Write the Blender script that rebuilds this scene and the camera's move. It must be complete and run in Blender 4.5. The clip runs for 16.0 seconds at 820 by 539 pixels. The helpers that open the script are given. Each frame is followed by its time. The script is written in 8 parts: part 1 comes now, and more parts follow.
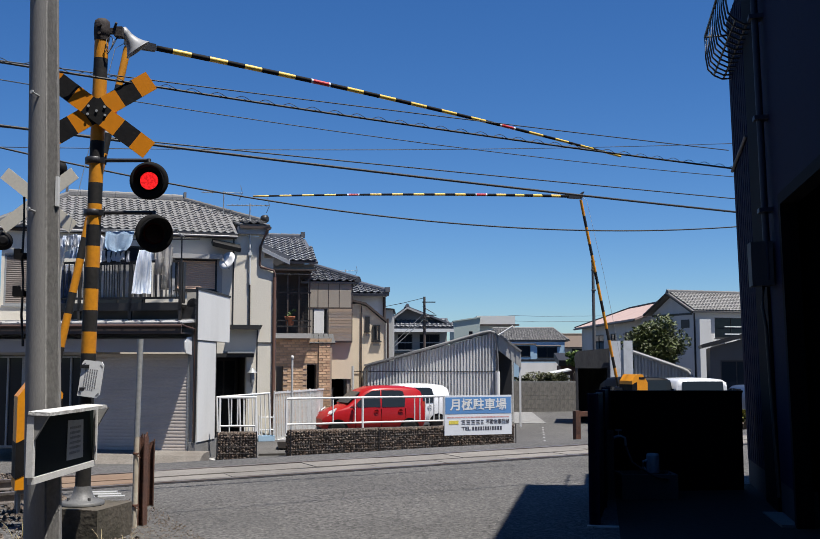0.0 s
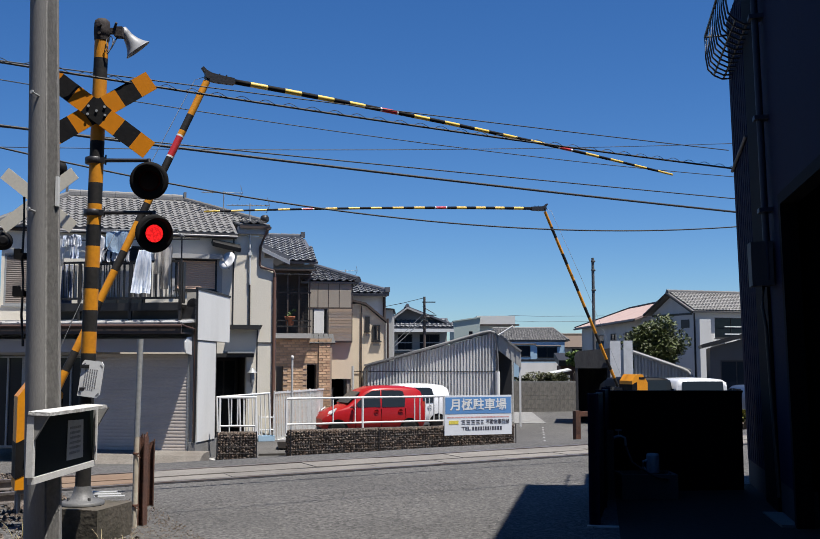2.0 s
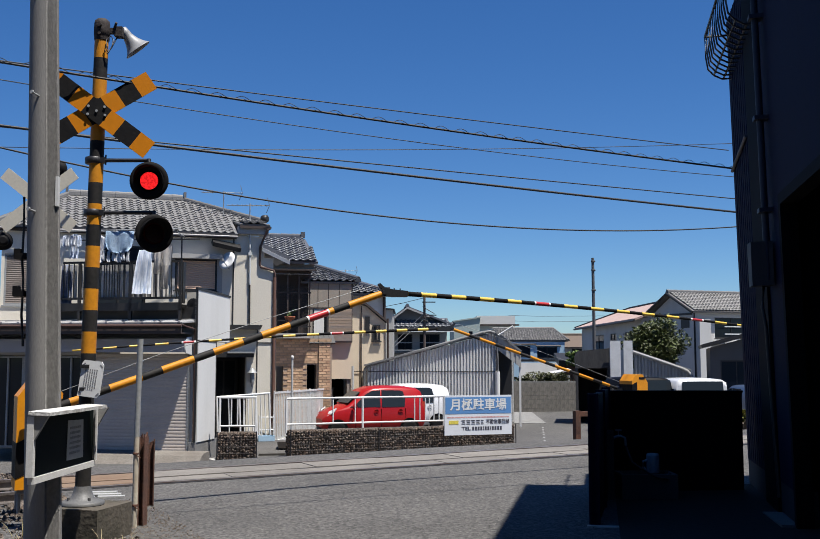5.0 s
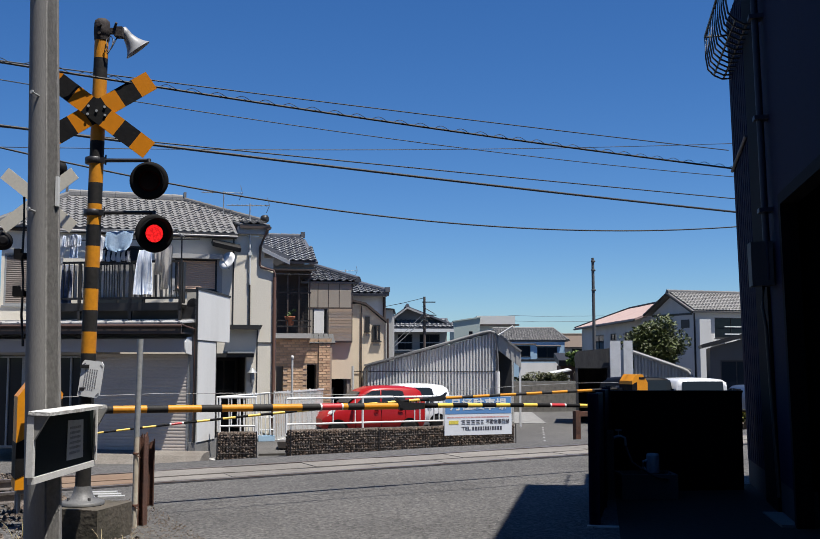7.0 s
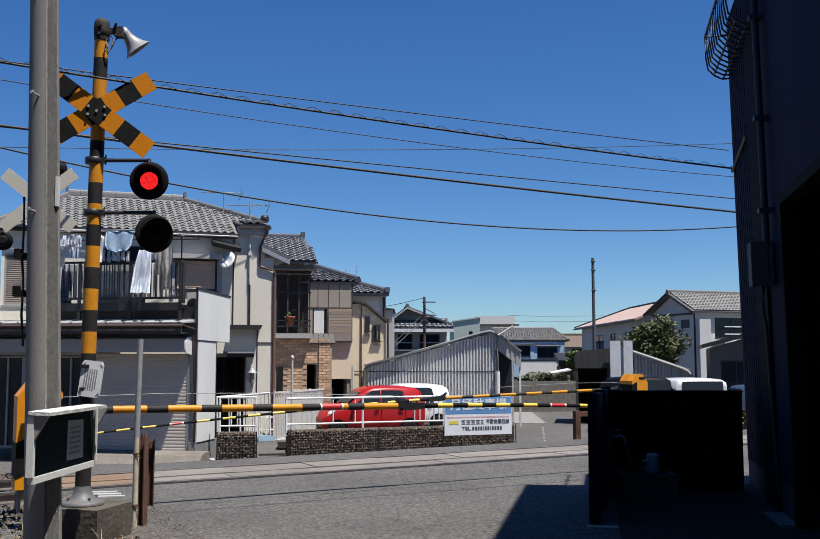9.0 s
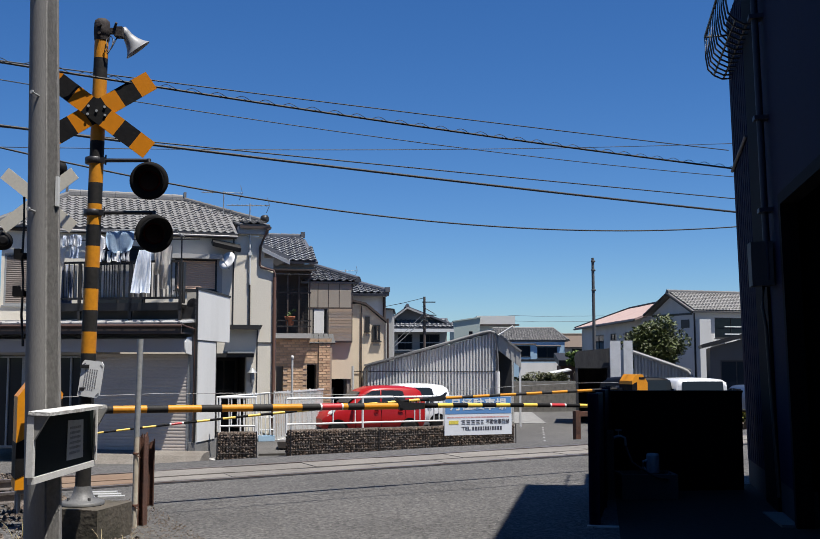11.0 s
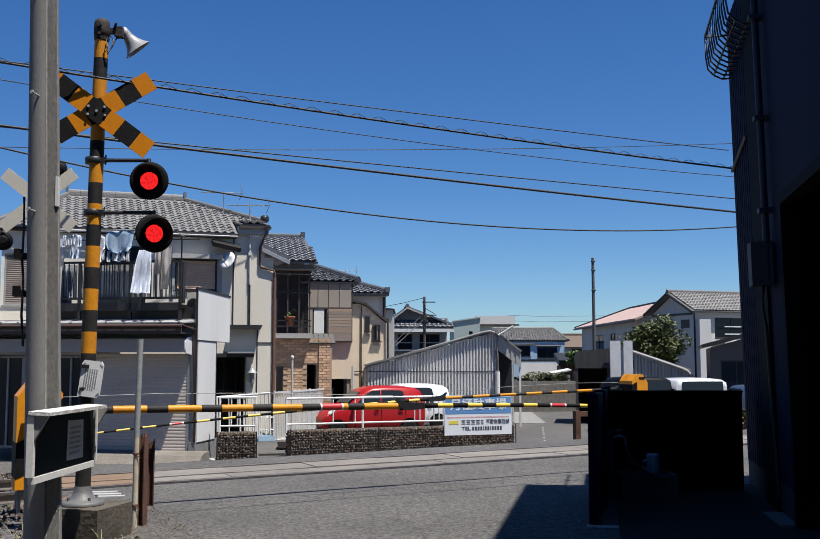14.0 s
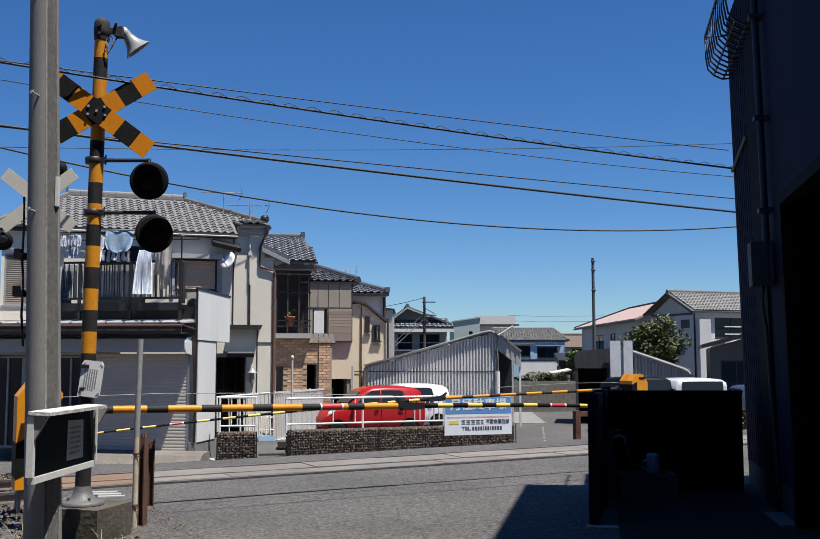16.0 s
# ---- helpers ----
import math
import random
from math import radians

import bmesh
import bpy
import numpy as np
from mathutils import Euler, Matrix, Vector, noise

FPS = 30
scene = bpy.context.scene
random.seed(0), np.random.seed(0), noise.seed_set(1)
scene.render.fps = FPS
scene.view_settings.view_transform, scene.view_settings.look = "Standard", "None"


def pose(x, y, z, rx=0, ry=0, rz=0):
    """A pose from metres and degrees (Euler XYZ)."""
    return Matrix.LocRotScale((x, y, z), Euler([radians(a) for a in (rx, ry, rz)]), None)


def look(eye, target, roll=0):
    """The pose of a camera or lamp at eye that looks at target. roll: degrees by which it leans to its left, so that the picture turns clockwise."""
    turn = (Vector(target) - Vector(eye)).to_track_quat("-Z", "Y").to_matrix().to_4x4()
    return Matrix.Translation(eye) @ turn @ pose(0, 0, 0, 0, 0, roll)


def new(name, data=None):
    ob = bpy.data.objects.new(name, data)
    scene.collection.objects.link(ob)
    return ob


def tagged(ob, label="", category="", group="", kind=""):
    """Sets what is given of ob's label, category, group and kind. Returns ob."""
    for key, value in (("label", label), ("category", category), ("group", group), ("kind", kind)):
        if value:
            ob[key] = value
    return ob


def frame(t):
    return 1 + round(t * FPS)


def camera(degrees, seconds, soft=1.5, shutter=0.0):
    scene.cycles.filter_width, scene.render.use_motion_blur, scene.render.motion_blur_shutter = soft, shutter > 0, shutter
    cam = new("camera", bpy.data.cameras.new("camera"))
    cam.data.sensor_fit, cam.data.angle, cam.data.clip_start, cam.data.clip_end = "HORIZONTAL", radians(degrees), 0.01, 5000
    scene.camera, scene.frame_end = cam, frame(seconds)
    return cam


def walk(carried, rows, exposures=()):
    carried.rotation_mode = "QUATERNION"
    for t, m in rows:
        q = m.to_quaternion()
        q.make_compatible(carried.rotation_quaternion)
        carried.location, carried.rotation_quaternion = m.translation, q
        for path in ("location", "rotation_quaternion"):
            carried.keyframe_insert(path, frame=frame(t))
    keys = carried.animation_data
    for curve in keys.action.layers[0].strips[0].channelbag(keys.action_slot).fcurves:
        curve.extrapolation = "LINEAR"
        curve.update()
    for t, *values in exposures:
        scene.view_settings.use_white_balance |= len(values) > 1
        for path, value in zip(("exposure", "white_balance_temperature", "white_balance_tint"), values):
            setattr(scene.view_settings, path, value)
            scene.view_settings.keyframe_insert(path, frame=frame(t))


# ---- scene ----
cam = camera(44.58, 16.0, soft=0.55)
STAND = pose(0, 0, 1.6, 95.11, 0, 0)
walk(cam, [(0, STAND), (16, STAND)])

# ---- sky and sun ----
SUN = Vector((0.27, -0.2, 0.94)).normalized()
world = bpy.data.worlds.new("sky")
scene.world = world
world.use_nodes = True
wt = world.node_tree
sky = wt.nodes.new("ShaderNodeTexSky")
sky.sky_type = "NISHITA"
sky.sun_disc = False
sky.sun_elevation = math.asin(SUN.z)
sky.sun_rotation = math.atan2(SUN.x, SUN.y)
sky.altitude = 800
sky.air_density, sky.dust_density, sky.ozone_density = 1.0, 0.05, 2.5
depth = wt.nodes.new("ShaderNodeHueSaturation")
depth.inputs["Saturation"].default_value = 1.24
wt.links.new(sky.outputs[0], depth.inputs["Color"])
clear = wt.nodes.new("ShaderNodeMix")
clear.data_type, clear.blend_type = "RGBA", "MULTIPLY"
clear.inputs["Factor"].default_value = 1.0
clear.inputs["B"].default_value = (0.735, 0.95, 1.24, 1)
wt.links.new(depth.outputs[0], clear.inputs["A"])
wt.links.new(clear.outputs["Result"], wt.nodes["Background"].inputs[0])
wt.nodes["Background"].inputs[1].default_value = 0.05
sun_data = bpy.data.lights.new("sun", "SUN")
sun_data.energy, sun_data.angle, sun_data.color = 5.0, radians(0.53), (1.0, 0.96, 0.9)
sun = new("sun", sun_data)
sun.matrix_world = look((0, 0, 40), Vector((0, 0, 40)) - SUN)
scene.view_settings.exposure = 0.78

# ---- materials ----
MATS = {}
BASE_SCALE = 0.83  # scales all base colours down, so shade stays deep at the raised exposure


def mat(name, col, rough=0.7, metal=0.0, var=0.25, scale=6.0, fine=60.0, bump=0.15, col2=None, mix=0.0,
        piece=0.0, emit=0.0, stretch=(1, 1, 1), coat=0.0, spec=0.5):
    """A surface with broad and fine variation; mix: how much of col2 shows in broad stains; piece: variation from piece to piece."""
    if name in MATS:
        return MATS[name]
    m = bpy.data.materials.new(name)
    m.use_nodes = True
    n, l = m.node_tree.nodes, m.node_tree.links
    b = n["Principled BSDF"]
    b.inputs["Roughness"].default_value = rough
    b.inputs["Metallic"].default_value = metal
    b.inputs["Specular IOR Level"].default_value = spec
    if coat:
        b.inputs["Coat Weight"].default_value = coat
        b.inputs["Coat Roughness"].default_value = 0.08
    tc = n.new("ShaderNodeTexCoord")
    mp = n.new("ShaderNodeMapping")
    mp.inputs["Scale"].default_value = stretch
    l.new(tc.outputs["Object"], mp.inputs["Vector"])
    n1, n2 = n.new("ShaderNodeTexNoise"), n.new("ShaderNodeTexNoise")
    n1.inputs["Scale"].default_value, n1.inputs["Detail"].default_value = scale, 6
    n2.inputs["Scale"].default_value, n2.inputs["Detail"].default_value = fine, 4
    l.new(mp.outputs[0], n1.inputs["Vector"])
    l.new(mp.outputs[0], n2.inputs["Vector"])
    c1 = n.new("ShaderNodeMix")
    c1.data_type = "RGBA"
    c2 = col2 or tuple(c * 0.55 for c in col)
    c1.inputs["A"].default_value = (*col, 1)
    c1.inputs["B"].default_value = (*c2, 1)
    ramp = n.new("ShaderNodeMapRange")
    ramp.inputs["From Min"].default_value, ramp.inputs["From Max"].default_value = 0.42, 0.72
    ramp.inputs["To Max"].default_value = max(mix, 0.0)
    l.new(n1.outputs["Fac"], ramp.inputs["Value"])
    l.new(ramp.outputs[0], c1.inputs["Factor"])
    hsv = n.new("ShaderNodeHueSaturation")
    l.new(c1.outputs["Result"], hsv.inputs["Color"])
    mr = n.new("ShaderNodeMapRange")
    mr.inputs["From Min"].default_value, mr.inputs["From Max"].default_value = 0.25, 0.75
    mr.inputs["To Min"].default_value, mr.inputs["To Max"].default_value = BASE_SCALE * (1 - var), BASE_SCALE * (1 + var)
    l.new(n2.outputs["Fac"], mr.inputs["Value"])
    val = mr.outputs[0]
    if piece:
        oi, geo = n.new("ShaderNodeObjectInfo"), n.new("ShaderNodeNewGeometry")
        ad = n.new("ShaderNodeMath")
        ad.operation = "ADD"
        l.new(oi.outputs["Random"], ad.inputs[0])
        l.new(geo.outputs["Random Per Island"], ad.inputs[1])
        fr = n.new("ShaderNodeMath")
        fr.operation = "FRACT"
        l.new(ad.outputs[0], fr.inputs[0])
        pr = n.new("ShaderNodeMapRange")
        pr.inputs["To Min"].default_value, pr.inputs["To Max"].default_value = 1 - piece, 1 + piece
        l.new(fr.outputs[0], pr.inputs["Value"])
        mu = n.new("ShaderNodeMath")
        mu.operation = "MULTIPLY"
        l.new(val, mu.inputs[0])
        l.new(pr.outputs[0], mu.inputs[1])
        val = mu.outputs[0]
    l.new(val, hsv.inputs["Value"])
    l.new(hsv.outputs[0], b.inputs["Base Color"])
    if bump:
        bp = n.new("ShaderNodeBump")
        bp.inputs["Strength"].default_value = bump
        bp.inputs["Distance"].default_value = 0.02
        l.new(n2.outputs["Fac"], bp.inputs["Height"])
        l.new(bp.outputs[0], b.inputs["Normal"])
    if emit:
        b.inputs["Emission Color"].default_value = (*col, 1)
        b.inputs["Emission Strength"].default_value = emit
    MATS[name] = m
    return m


def glass_mat(name, tint=(0.02, 0.025, 0.03), rough=0.05, alpha=0.0):
    if name in MATS:
        return MATS[name]
    m = bpy.data.materials.new(name)
    m.use_nodes = True
    b = m.node_tree.nodes["Principled BSDF"]
    b.inputs["Base Color"].default_value = (*tint, 1)
    b.inputs["Roughness"].default_value = rough
    b.inputs["Transmission Weight"].default_value = alpha
    b.inputs["IOR"].default_value = 1.5
    b.inputs["Specular IOR Level"].default_value = 0.18
    MATS[name] = m
    return m


def asphalt_mat():
    """Worn asphalt: pale and dark chippings, broad patches."""
    m = bpy.data.materials.new("asphalt")
    m.use_nodes = True
    n, l = m.node_tree.nodes, m.node_tree.links
    b = n["Principled BSDF"]
    b.inputs["Roughness"].default_value = 0.92
    tc = n.new("ShaderNodeTexCoord")
    broad, mid, chips = n.new("ShaderNodeTexNoise"), n.new("ShaderNodeTexNoise"), n.new("ShaderNodeTexVoronoi")
    broad.inputs["Scale"].default_value, broad.inputs["Detail"].default_value = 0.45, 5
    mid.inputs["Scale"].default_value, mid.inputs["Detail"].default_value, mid.inputs["Roughness"].default_value = 26, 9, 0.7
    chips.inputs["Scale"].default_value = 46
    for q in (broad, mid, chips):
        l.new(tc.outputs["Object"], q.inputs["Vector"])
    ramp = n.new("ShaderNodeValToRGB")
    ramp.color_ramp.elements[0].position, ramp.color_ramp.elements[0].color = 0.3, (0.04, 0.038, 0.0365, 1)
    ramp.color_ramp.elements[1].position, ramp.color_ramp.elements[1].color = 0.7, (0.113, 0.107, 0.099, 1)
    l.new(mid.outputs["Fac"], ramp.inputs[0])
    tone = n.new("ShaderNodeMapRange")
    tone.inputs["From Min"].default_value, tone.inputs["From Max"].default_value = 0.3, 0.7
    tone.inputs["To Min"].default_value, tone.inputs["To Max"].default_value = 0.68, 1.02
    l.new(broad.outputs["Fac"], tone.inputs["Value"])
    chip = n.new("ShaderNodeMapRange")
    chip.inputs["To Min"].default_value, chip.inputs["To Max"].default_value = 0.42, 1.75
    sep = n.new("ShaderNodeSeparateColor")
    l.new(chips.outputs["Color"], sep.inputs[0])
    l.new(sep.outputs[0], chip.inputs["Value"])
    mul = n.new("ShaderNodeMath")
    mul.operation = "MULTIPLY"
    l.new(tone.outputs[0], mul.inputs[0])
    l.new(chip.outputs[0], mul.inputs[1])
    hsv = n.new("ShaderNodeHueSaturation")
    l.new(ramp.outputs[0], hsv.inputs["Color"])
    l.new(mul.outputs[0], hsv.inputs["Value"])
    l.new(hsv.outputs[0], b.inputs["Base Color"])
    bp = n.new("ShaderNodeBump")
    bp.inputs["Strength"].default_value, bp.inputs["Distance"].default_value = 0.35, 0.012
    l.new(mid.outputs["Fac"], bp.inputs["Height"])
    l.new(bp.outputs[0], b.inputs["Normal"])
    return m


asphalt = asphalt_mat()
slab_mat = mat("slab_concrete", (0.2, 0.183, 0.162), 0.9, var=0.22, scale=1.6, fine=34, bump=0.3, col2=(0.125, 0.112, 0.098), mix=0.6, piece=0.1)
concrete = mat("concrete", (0.24, 0.235, 0.225), 0.9, var=0.2, scale=3, fine=40, bump=0.4, col2=(0.13, 0.13, 0.125), mix=0.7)
pole_concrete = mat("pole_concrete", (0.225, 0.217, 0.204), 0.85, var=0.12, scale=2.2, fine=50, bump=0.12, col2=(0.15, 0.145, 0.138), mix=0.6, stretch=(3.0, 3.0, 0.5))
black_paint = mat("black_paint", (0.007, 0.007, 0.008), 0.7, spec=0.12, var=0.25, scale=4, fine=25, bump=0.1, col2=(0.022, 0.02, 0.018), mix=0.5)
grey_black = mat("faded_black_paint", (0.02, 0.0195, 0.019), 0.65, spec=0.2, var=0.25, scale=5, fine=30, bump=0.1, col2=(0.055, 0.048, 0.042), mix=0.45)
orange_paint = mat("amber_paint", (0.66, 0.265, 0.012), 0.5, spec=0.3, var=0.12, scale=5, fine=30, bump=0.05, col2=(0.45, 0.17, 0.02), mix=0.5)
sign_orange = mat("sign_amber", (0.64, 0.215, 0.002), 0.45, spec=0.25, var=0.06, scale=3, fine=20, bump=0.02, col2=(0.5, 0.18, 0.004), mix=0.5)
yellow_paint = mat("yellow_paint", (0.75, 0.5, 0.07), 0.45, var=0.1, scale=5, fine=30, bump=0.05)
red_paint = mat("red_paint", (0.5, 0.03, 0.035), 0.4, var=0.1, scale=5, fine=30, bump=0.05)
white_paint = mat("white_paint", (0.78, 0.78, 0.76), 0.5, var=0.06, scale=3, fine=30, bump=0.05, col2=(0.6, 0.59, 0.55), mix=0.5)
galv = mat("galvanised", (0.33, 0.34, 0.34), 0.6, 0.2, var=0.15, scale=5, fine=30, bump=0.05)
rust = mat("rusty_steel", (0.12, 0.05, 0.03), 0.9, var=0.4, scale=8, fine=60, bump=0.4, col2=(0.05, 0.028, 0.02), mix=0.9)
rail_steel = mat("rail_steel", (0.3, 0.27, 0.25), 0.4, 0.8, var=0.2, scale=4, fine=40, bump=0.1, col2=(0.14, 0.07, 0.04), mix=0.6)
dark_steel = mat("dark_steel", (0.03, 0.03, 0.033), 0.45, 0.3, var=0.25, scale=5, fine=40, bump=0.1)
cream_wall = mat("cream_wall", (0.72, 0.67, 0.57), 0.85, var=0.06, scale=0.8, fine=60, bump=0.2, col2=(0.6, 0.56, 0.47), mix=0.5, stretch=(1, 1, 0.4))
grey_wall = mat("grey_wall", (0.42, 0.41, 0.39), 0.85, var=0.08, scale=0.8, fine=60, bump=0.2, col2=(0.33, 0.32, 0.3), mix=0.5)
white_wall = mat("white_wall", (0.75, 0.74, 0.71), 0.8, var=0.05, scale=0.9, fine=50, bump=0.15, col2=(0.6, 0.59, 0.55), mix=0.5, stretch=(1.5, 1.5, 0.4))
tan_wall = mat("tan_wall", (0.78, 0.65, 0.48), 0.85, var=0.07, scale=0.8, fine=50, bump=0.15, col2=(0.56, 0.46, 0.33), mix=0.5)
taupe_wall = mat("taupe_wall", (0.34, 0.3, 0.25), 0.85, var=0.07, scale=0.9, fine=50, bump=0.15, col2=(0.27, 0.23, 0.19), mix=0.5)
brown_trim = mat("brown_trim", (0.06, 0.042, 0.034), 0.6, var=0.2, scale=4, fine=40, bump=0.1)
dark_trim = mat("dark_trim", (0.022, 0.021, 0.02), 0.5, var=0.25, scale=4, fine=40, bump=0.1)
tile_mat = mat("roof_tile", (0.165, 0.16, 0.155), 0.55, var=0.12, scale=3, fine=40, bump=0.1, col2=(0.12, 0.115, 0.11), mix=0.4, piece=0.22)
tile_blue = mat("blue_grey_tile", (0.1, 0.105, 0.12), 0.42, var=0.12, scale=3, fine=40, bump=0.1, col2=(0.06, 0.06, 0.07), mix=0.4, piece=0.25)
tile_pink = mat("pink_roof", (0.46, 0.33, 0.29), 0.8, var=0.1, scale=1, fine=20, bump=0.1, col2=(0.38, 0.26, 0.23), mix=0.5)
shutter_mat = mat("shutter_steel", (0.62, 0.54, 0.465), 0.55, 0.0, var=0.08, scale=1.4, fine=25, bump=0.05, col2=(0.47, 0.42, 0.37), mix=0.6, stretch=(0.6, 1, 2))
# white of the far houses, darkened for the shade on their walls
dimmed_white = mat("dimmed_white_wall", (0.56, 0.555, 0.54), 0.85, var=0.07, scale=0.7, fine=40, bump=0.1, col2=(0.44, 0.43, 0.41), mix=0.5, stretch=(1.5, 1.5, 0.4))
window_glass = glass_mat("window_glass")
# navy set far darker than the sheet itself, to carry the wall's shade
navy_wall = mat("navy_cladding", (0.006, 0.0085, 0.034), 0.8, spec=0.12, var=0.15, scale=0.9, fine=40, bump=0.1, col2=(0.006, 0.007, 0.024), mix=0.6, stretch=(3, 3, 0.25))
# near black: the deep shade of these parts is put into the colour
shade_black = mat("shade_near_black", (0.002, 0.002, 0.004), 0.8, spec=0.1, var=0.2, scale=1.5, fine=30, bump=0.05)
wire_mat = mat("wire_rubber", (0.012, 0.012, 0.013), 0.6, var=0.1, bump=0.0)

# ---- mesh helpers ----


def box(bm, c, s, rot=None, mi=0):
    """A box round c of size s; rot: a 3x3 or 4x4 turn."""
    vs = []
    for x in (-0.5, 0.5):
        for y in (-0.5, 0.5):
            for z in (-0.5, 0.5):
                v = Vector((x * s[0], y * s[1], z * s[2]))
                if rot is not None:
                    v = rot @ v
                vs.append(bm.verts.new(v + Vector(c)))
    fs = []
    for q in ((0, 1, 3, 2), (4, 6, 7, 5), (0, 4, 5, 1), (2, 3, 7, 6), (0, 2, 6, 4), (1, 5, 7, 3)):
        f = bm.faces.new([vs[i] for i in q])
        f.material_index = mi
        fs.append(f)
    return fs


def span(bm, a, b, mi=0):
    """A box from corner a to corner b."""
    a, b = Vector(a), Vector(b)
    return box(bm, (a + b) / 2, [abs(q) for q in (b - a)], None, mi)


def ring_frame(p0, p1):
    d = (Vector(p1) - Vector(p0)).normalized()
    u = d.cross(Vector((0, 0, 1)))
    if u.length < 1e-3:
        u = d.cross(Vector((0, 1, 0)))
    u.normalize()
    return u, d.cross(u)


def cap(bm, ring, mi):
    """Closes a ring with corners of its own, so that the round side keeps its shading."""
    bm.faces.new([bm.verts.new(v.co) for v in ring]).material_index = mi


def tube(bm, p0, p1, r0, r1=None, n=12, caps=True, mi=0, bands=None):
    """A tapered round bar from p0 to p1; bands: (end 0..1, material index) along it."""
    r1 = r0 if r1 is None else r1
    p0, p1 = Vector(p0), Vector(p1)
    u, w = ring_frame(p0, p1)
    cuts = [0.0] + ([e for e, _ in bands] if bands else [1.0])
    idx = [i for _, i in bands] if bands else [mi]
    rings = []
    for t in cuts:
        c, r = p0.lerp(p1, t), r0 + (r1 - r0) * t
        rings.append([bm.verts.new(c + u * (r * math.cos(6.28319 * k / n)) + w * (r * math.sin(6.28319 * k / n))) for k in range(n)])
    for j in range(len(rings) - 1):
        for k in range(n):
            f = bm.faces.new((rings[j][k], rings[j][(k + 1) % n], rings[j + 1][(k + 1) % n], rings[j + 1][k]))
            f.material_index, f.smooth = idx[j], True
    if caps:
        cap(bm, rings[0][::-1], idx[0])
        cap(bm, rings[-1], idx[-1])


def pipe(bm, pts, r, n=8, mi=0):
    """A round bar along points."""
    pts = [Vector(p) for p in pts]
    rings = []
    for i, p in enumerate(pts):
        a, b = pts[max(i - 1, 0)], pts[min(i + 1, len(pts) - 1)]
        u, w = ring_frame(a, b)
        rings.append([bm.verts.new(p + u * (r * math.cos(6.28319 * k / n)) + w * (r * math.sin(6.28319 * k / n))) for k in range(n)])
    for j in range(len(rings) - 1):
        for k in range(n):
            f = bm.faces.new((rings[j][k], rings[j][(k + 1) % n], rings[j + 1][(k + 1) % n], rings[j + 1][k]))
            f.smooth, f.material_index = True, mi
    cap(bm, rings[0][::-1], mi)
    cap(bm, rings[-1], mi)


def lathe(bm, prof, m=None, n=24, mi=0, smooth=True):
    """Turned form: prof is (radius, height) along local z; m places it."""
    m = m or Matrix()
    rings = []
    for r, z in prof:
        rings.append([bm.verts.new(m @ Vector((r * math.cos(6.28319 * k / n), r * math.sin(6.28319 * k / n), z))) for k in range(n)])
    for j in range(len(rings) - 1):
        for k in range(n):
            f = bm.faces.new((rings[j][k], rings[j][(k + 1) % n], rings[j + 1][(k + 1) % n], rings[j + 1][k]))
            f.smooth, f.material_index = smooth, mi
    cap(bm, rings[0][::-1], mi)
    cap(bm, rings[-1], mi)


def prism(bm, poly, depth, m=None, mi=0):
    """A flat outline (x, z) pushed along local y by depth."""
    m = m or Matrix()
    a = [bm.verts.new(m @ Vector((x, 0, z))) for x, z in poly]
    b = [bm.verts.new(m @ Vector((x, depth, z))) for x, z in poly]
    k = len(poly)
    fs = [bm.faces.new(a), bm.faces.new(b[::-1])]
    for i in range(k):
        fs.append(bm.faces.new((a[i], b[i], b[(i + 1) % k], a[(i + 1) % k])))
    for f in fs:
        f.material_index = mi


def quad(bm, pts, mi=0):
    f = bm.faces.new([bm.verts.new(Vector(p)) for p in pts])
    f.material_index = mi
    return f


def slab(bm, pts, t, mi=0):
    """A sheet through points, thickened by t along its normal, both ways half."""
    pts = [Vector(p) for p in pts]
    nrm = (pts[1] - pts[0]).cross(pts[2] - pts[0]).normalized() * (t / 2)
    a = [bm.verts.new(p + nrm) for p in pts]
    b = [bm.verts.new(p - nrm) for p in pts]
    k = len(pts)
    fs = [bm.faces.new(a), bm.faces.new(b[::-1])]
    for i in range(k):
        fs.append(bm.faces.new((a[i], b[i], b[(i + 1) % k], a[(i + 1) % k])))
    for f in fs:
        f.material_index = mi


def mesh_of(name, bm, mats, bevel=0.0):
    if bevel:
        es = [e for e in bm.edges if len(e.link_faces) == 2 and e.calc_face_angle(0) > 0.6]
        bmesh.ops.bevel(bm, geom=es, offset=bevel, segments=2, affect="EDGES", profile=0.6)
    bmesh.ops.recalc_face_normals(bm, faces=bm.faces)
    me = bpy.data.meshes.new(name)
    bm.to_mesh(me)
    bm.free()
    for q in mats if isinstance(mats, (list, tuple)) else [mats]:
        me.materials.append(q)
    return me


def part(name, bm, mats, parent, label="", bevel=0.0, at=None):
    """Links a bmesh as one mesh object under a thing or a part."""
    ob = new(name, mesh_of(name, bm, mats, bevel))
    ob.parent = parent
    if at is not None:
        ob.matrix_basis = at
    return tagged(ob, label)


def thing(name, m, label, category, group="", kind=""):
    ob = new(name)
    ob.empty_display_size = 0.2
    ob.matrix_basis = m
    return tagged(ob, label, category, group, kind)


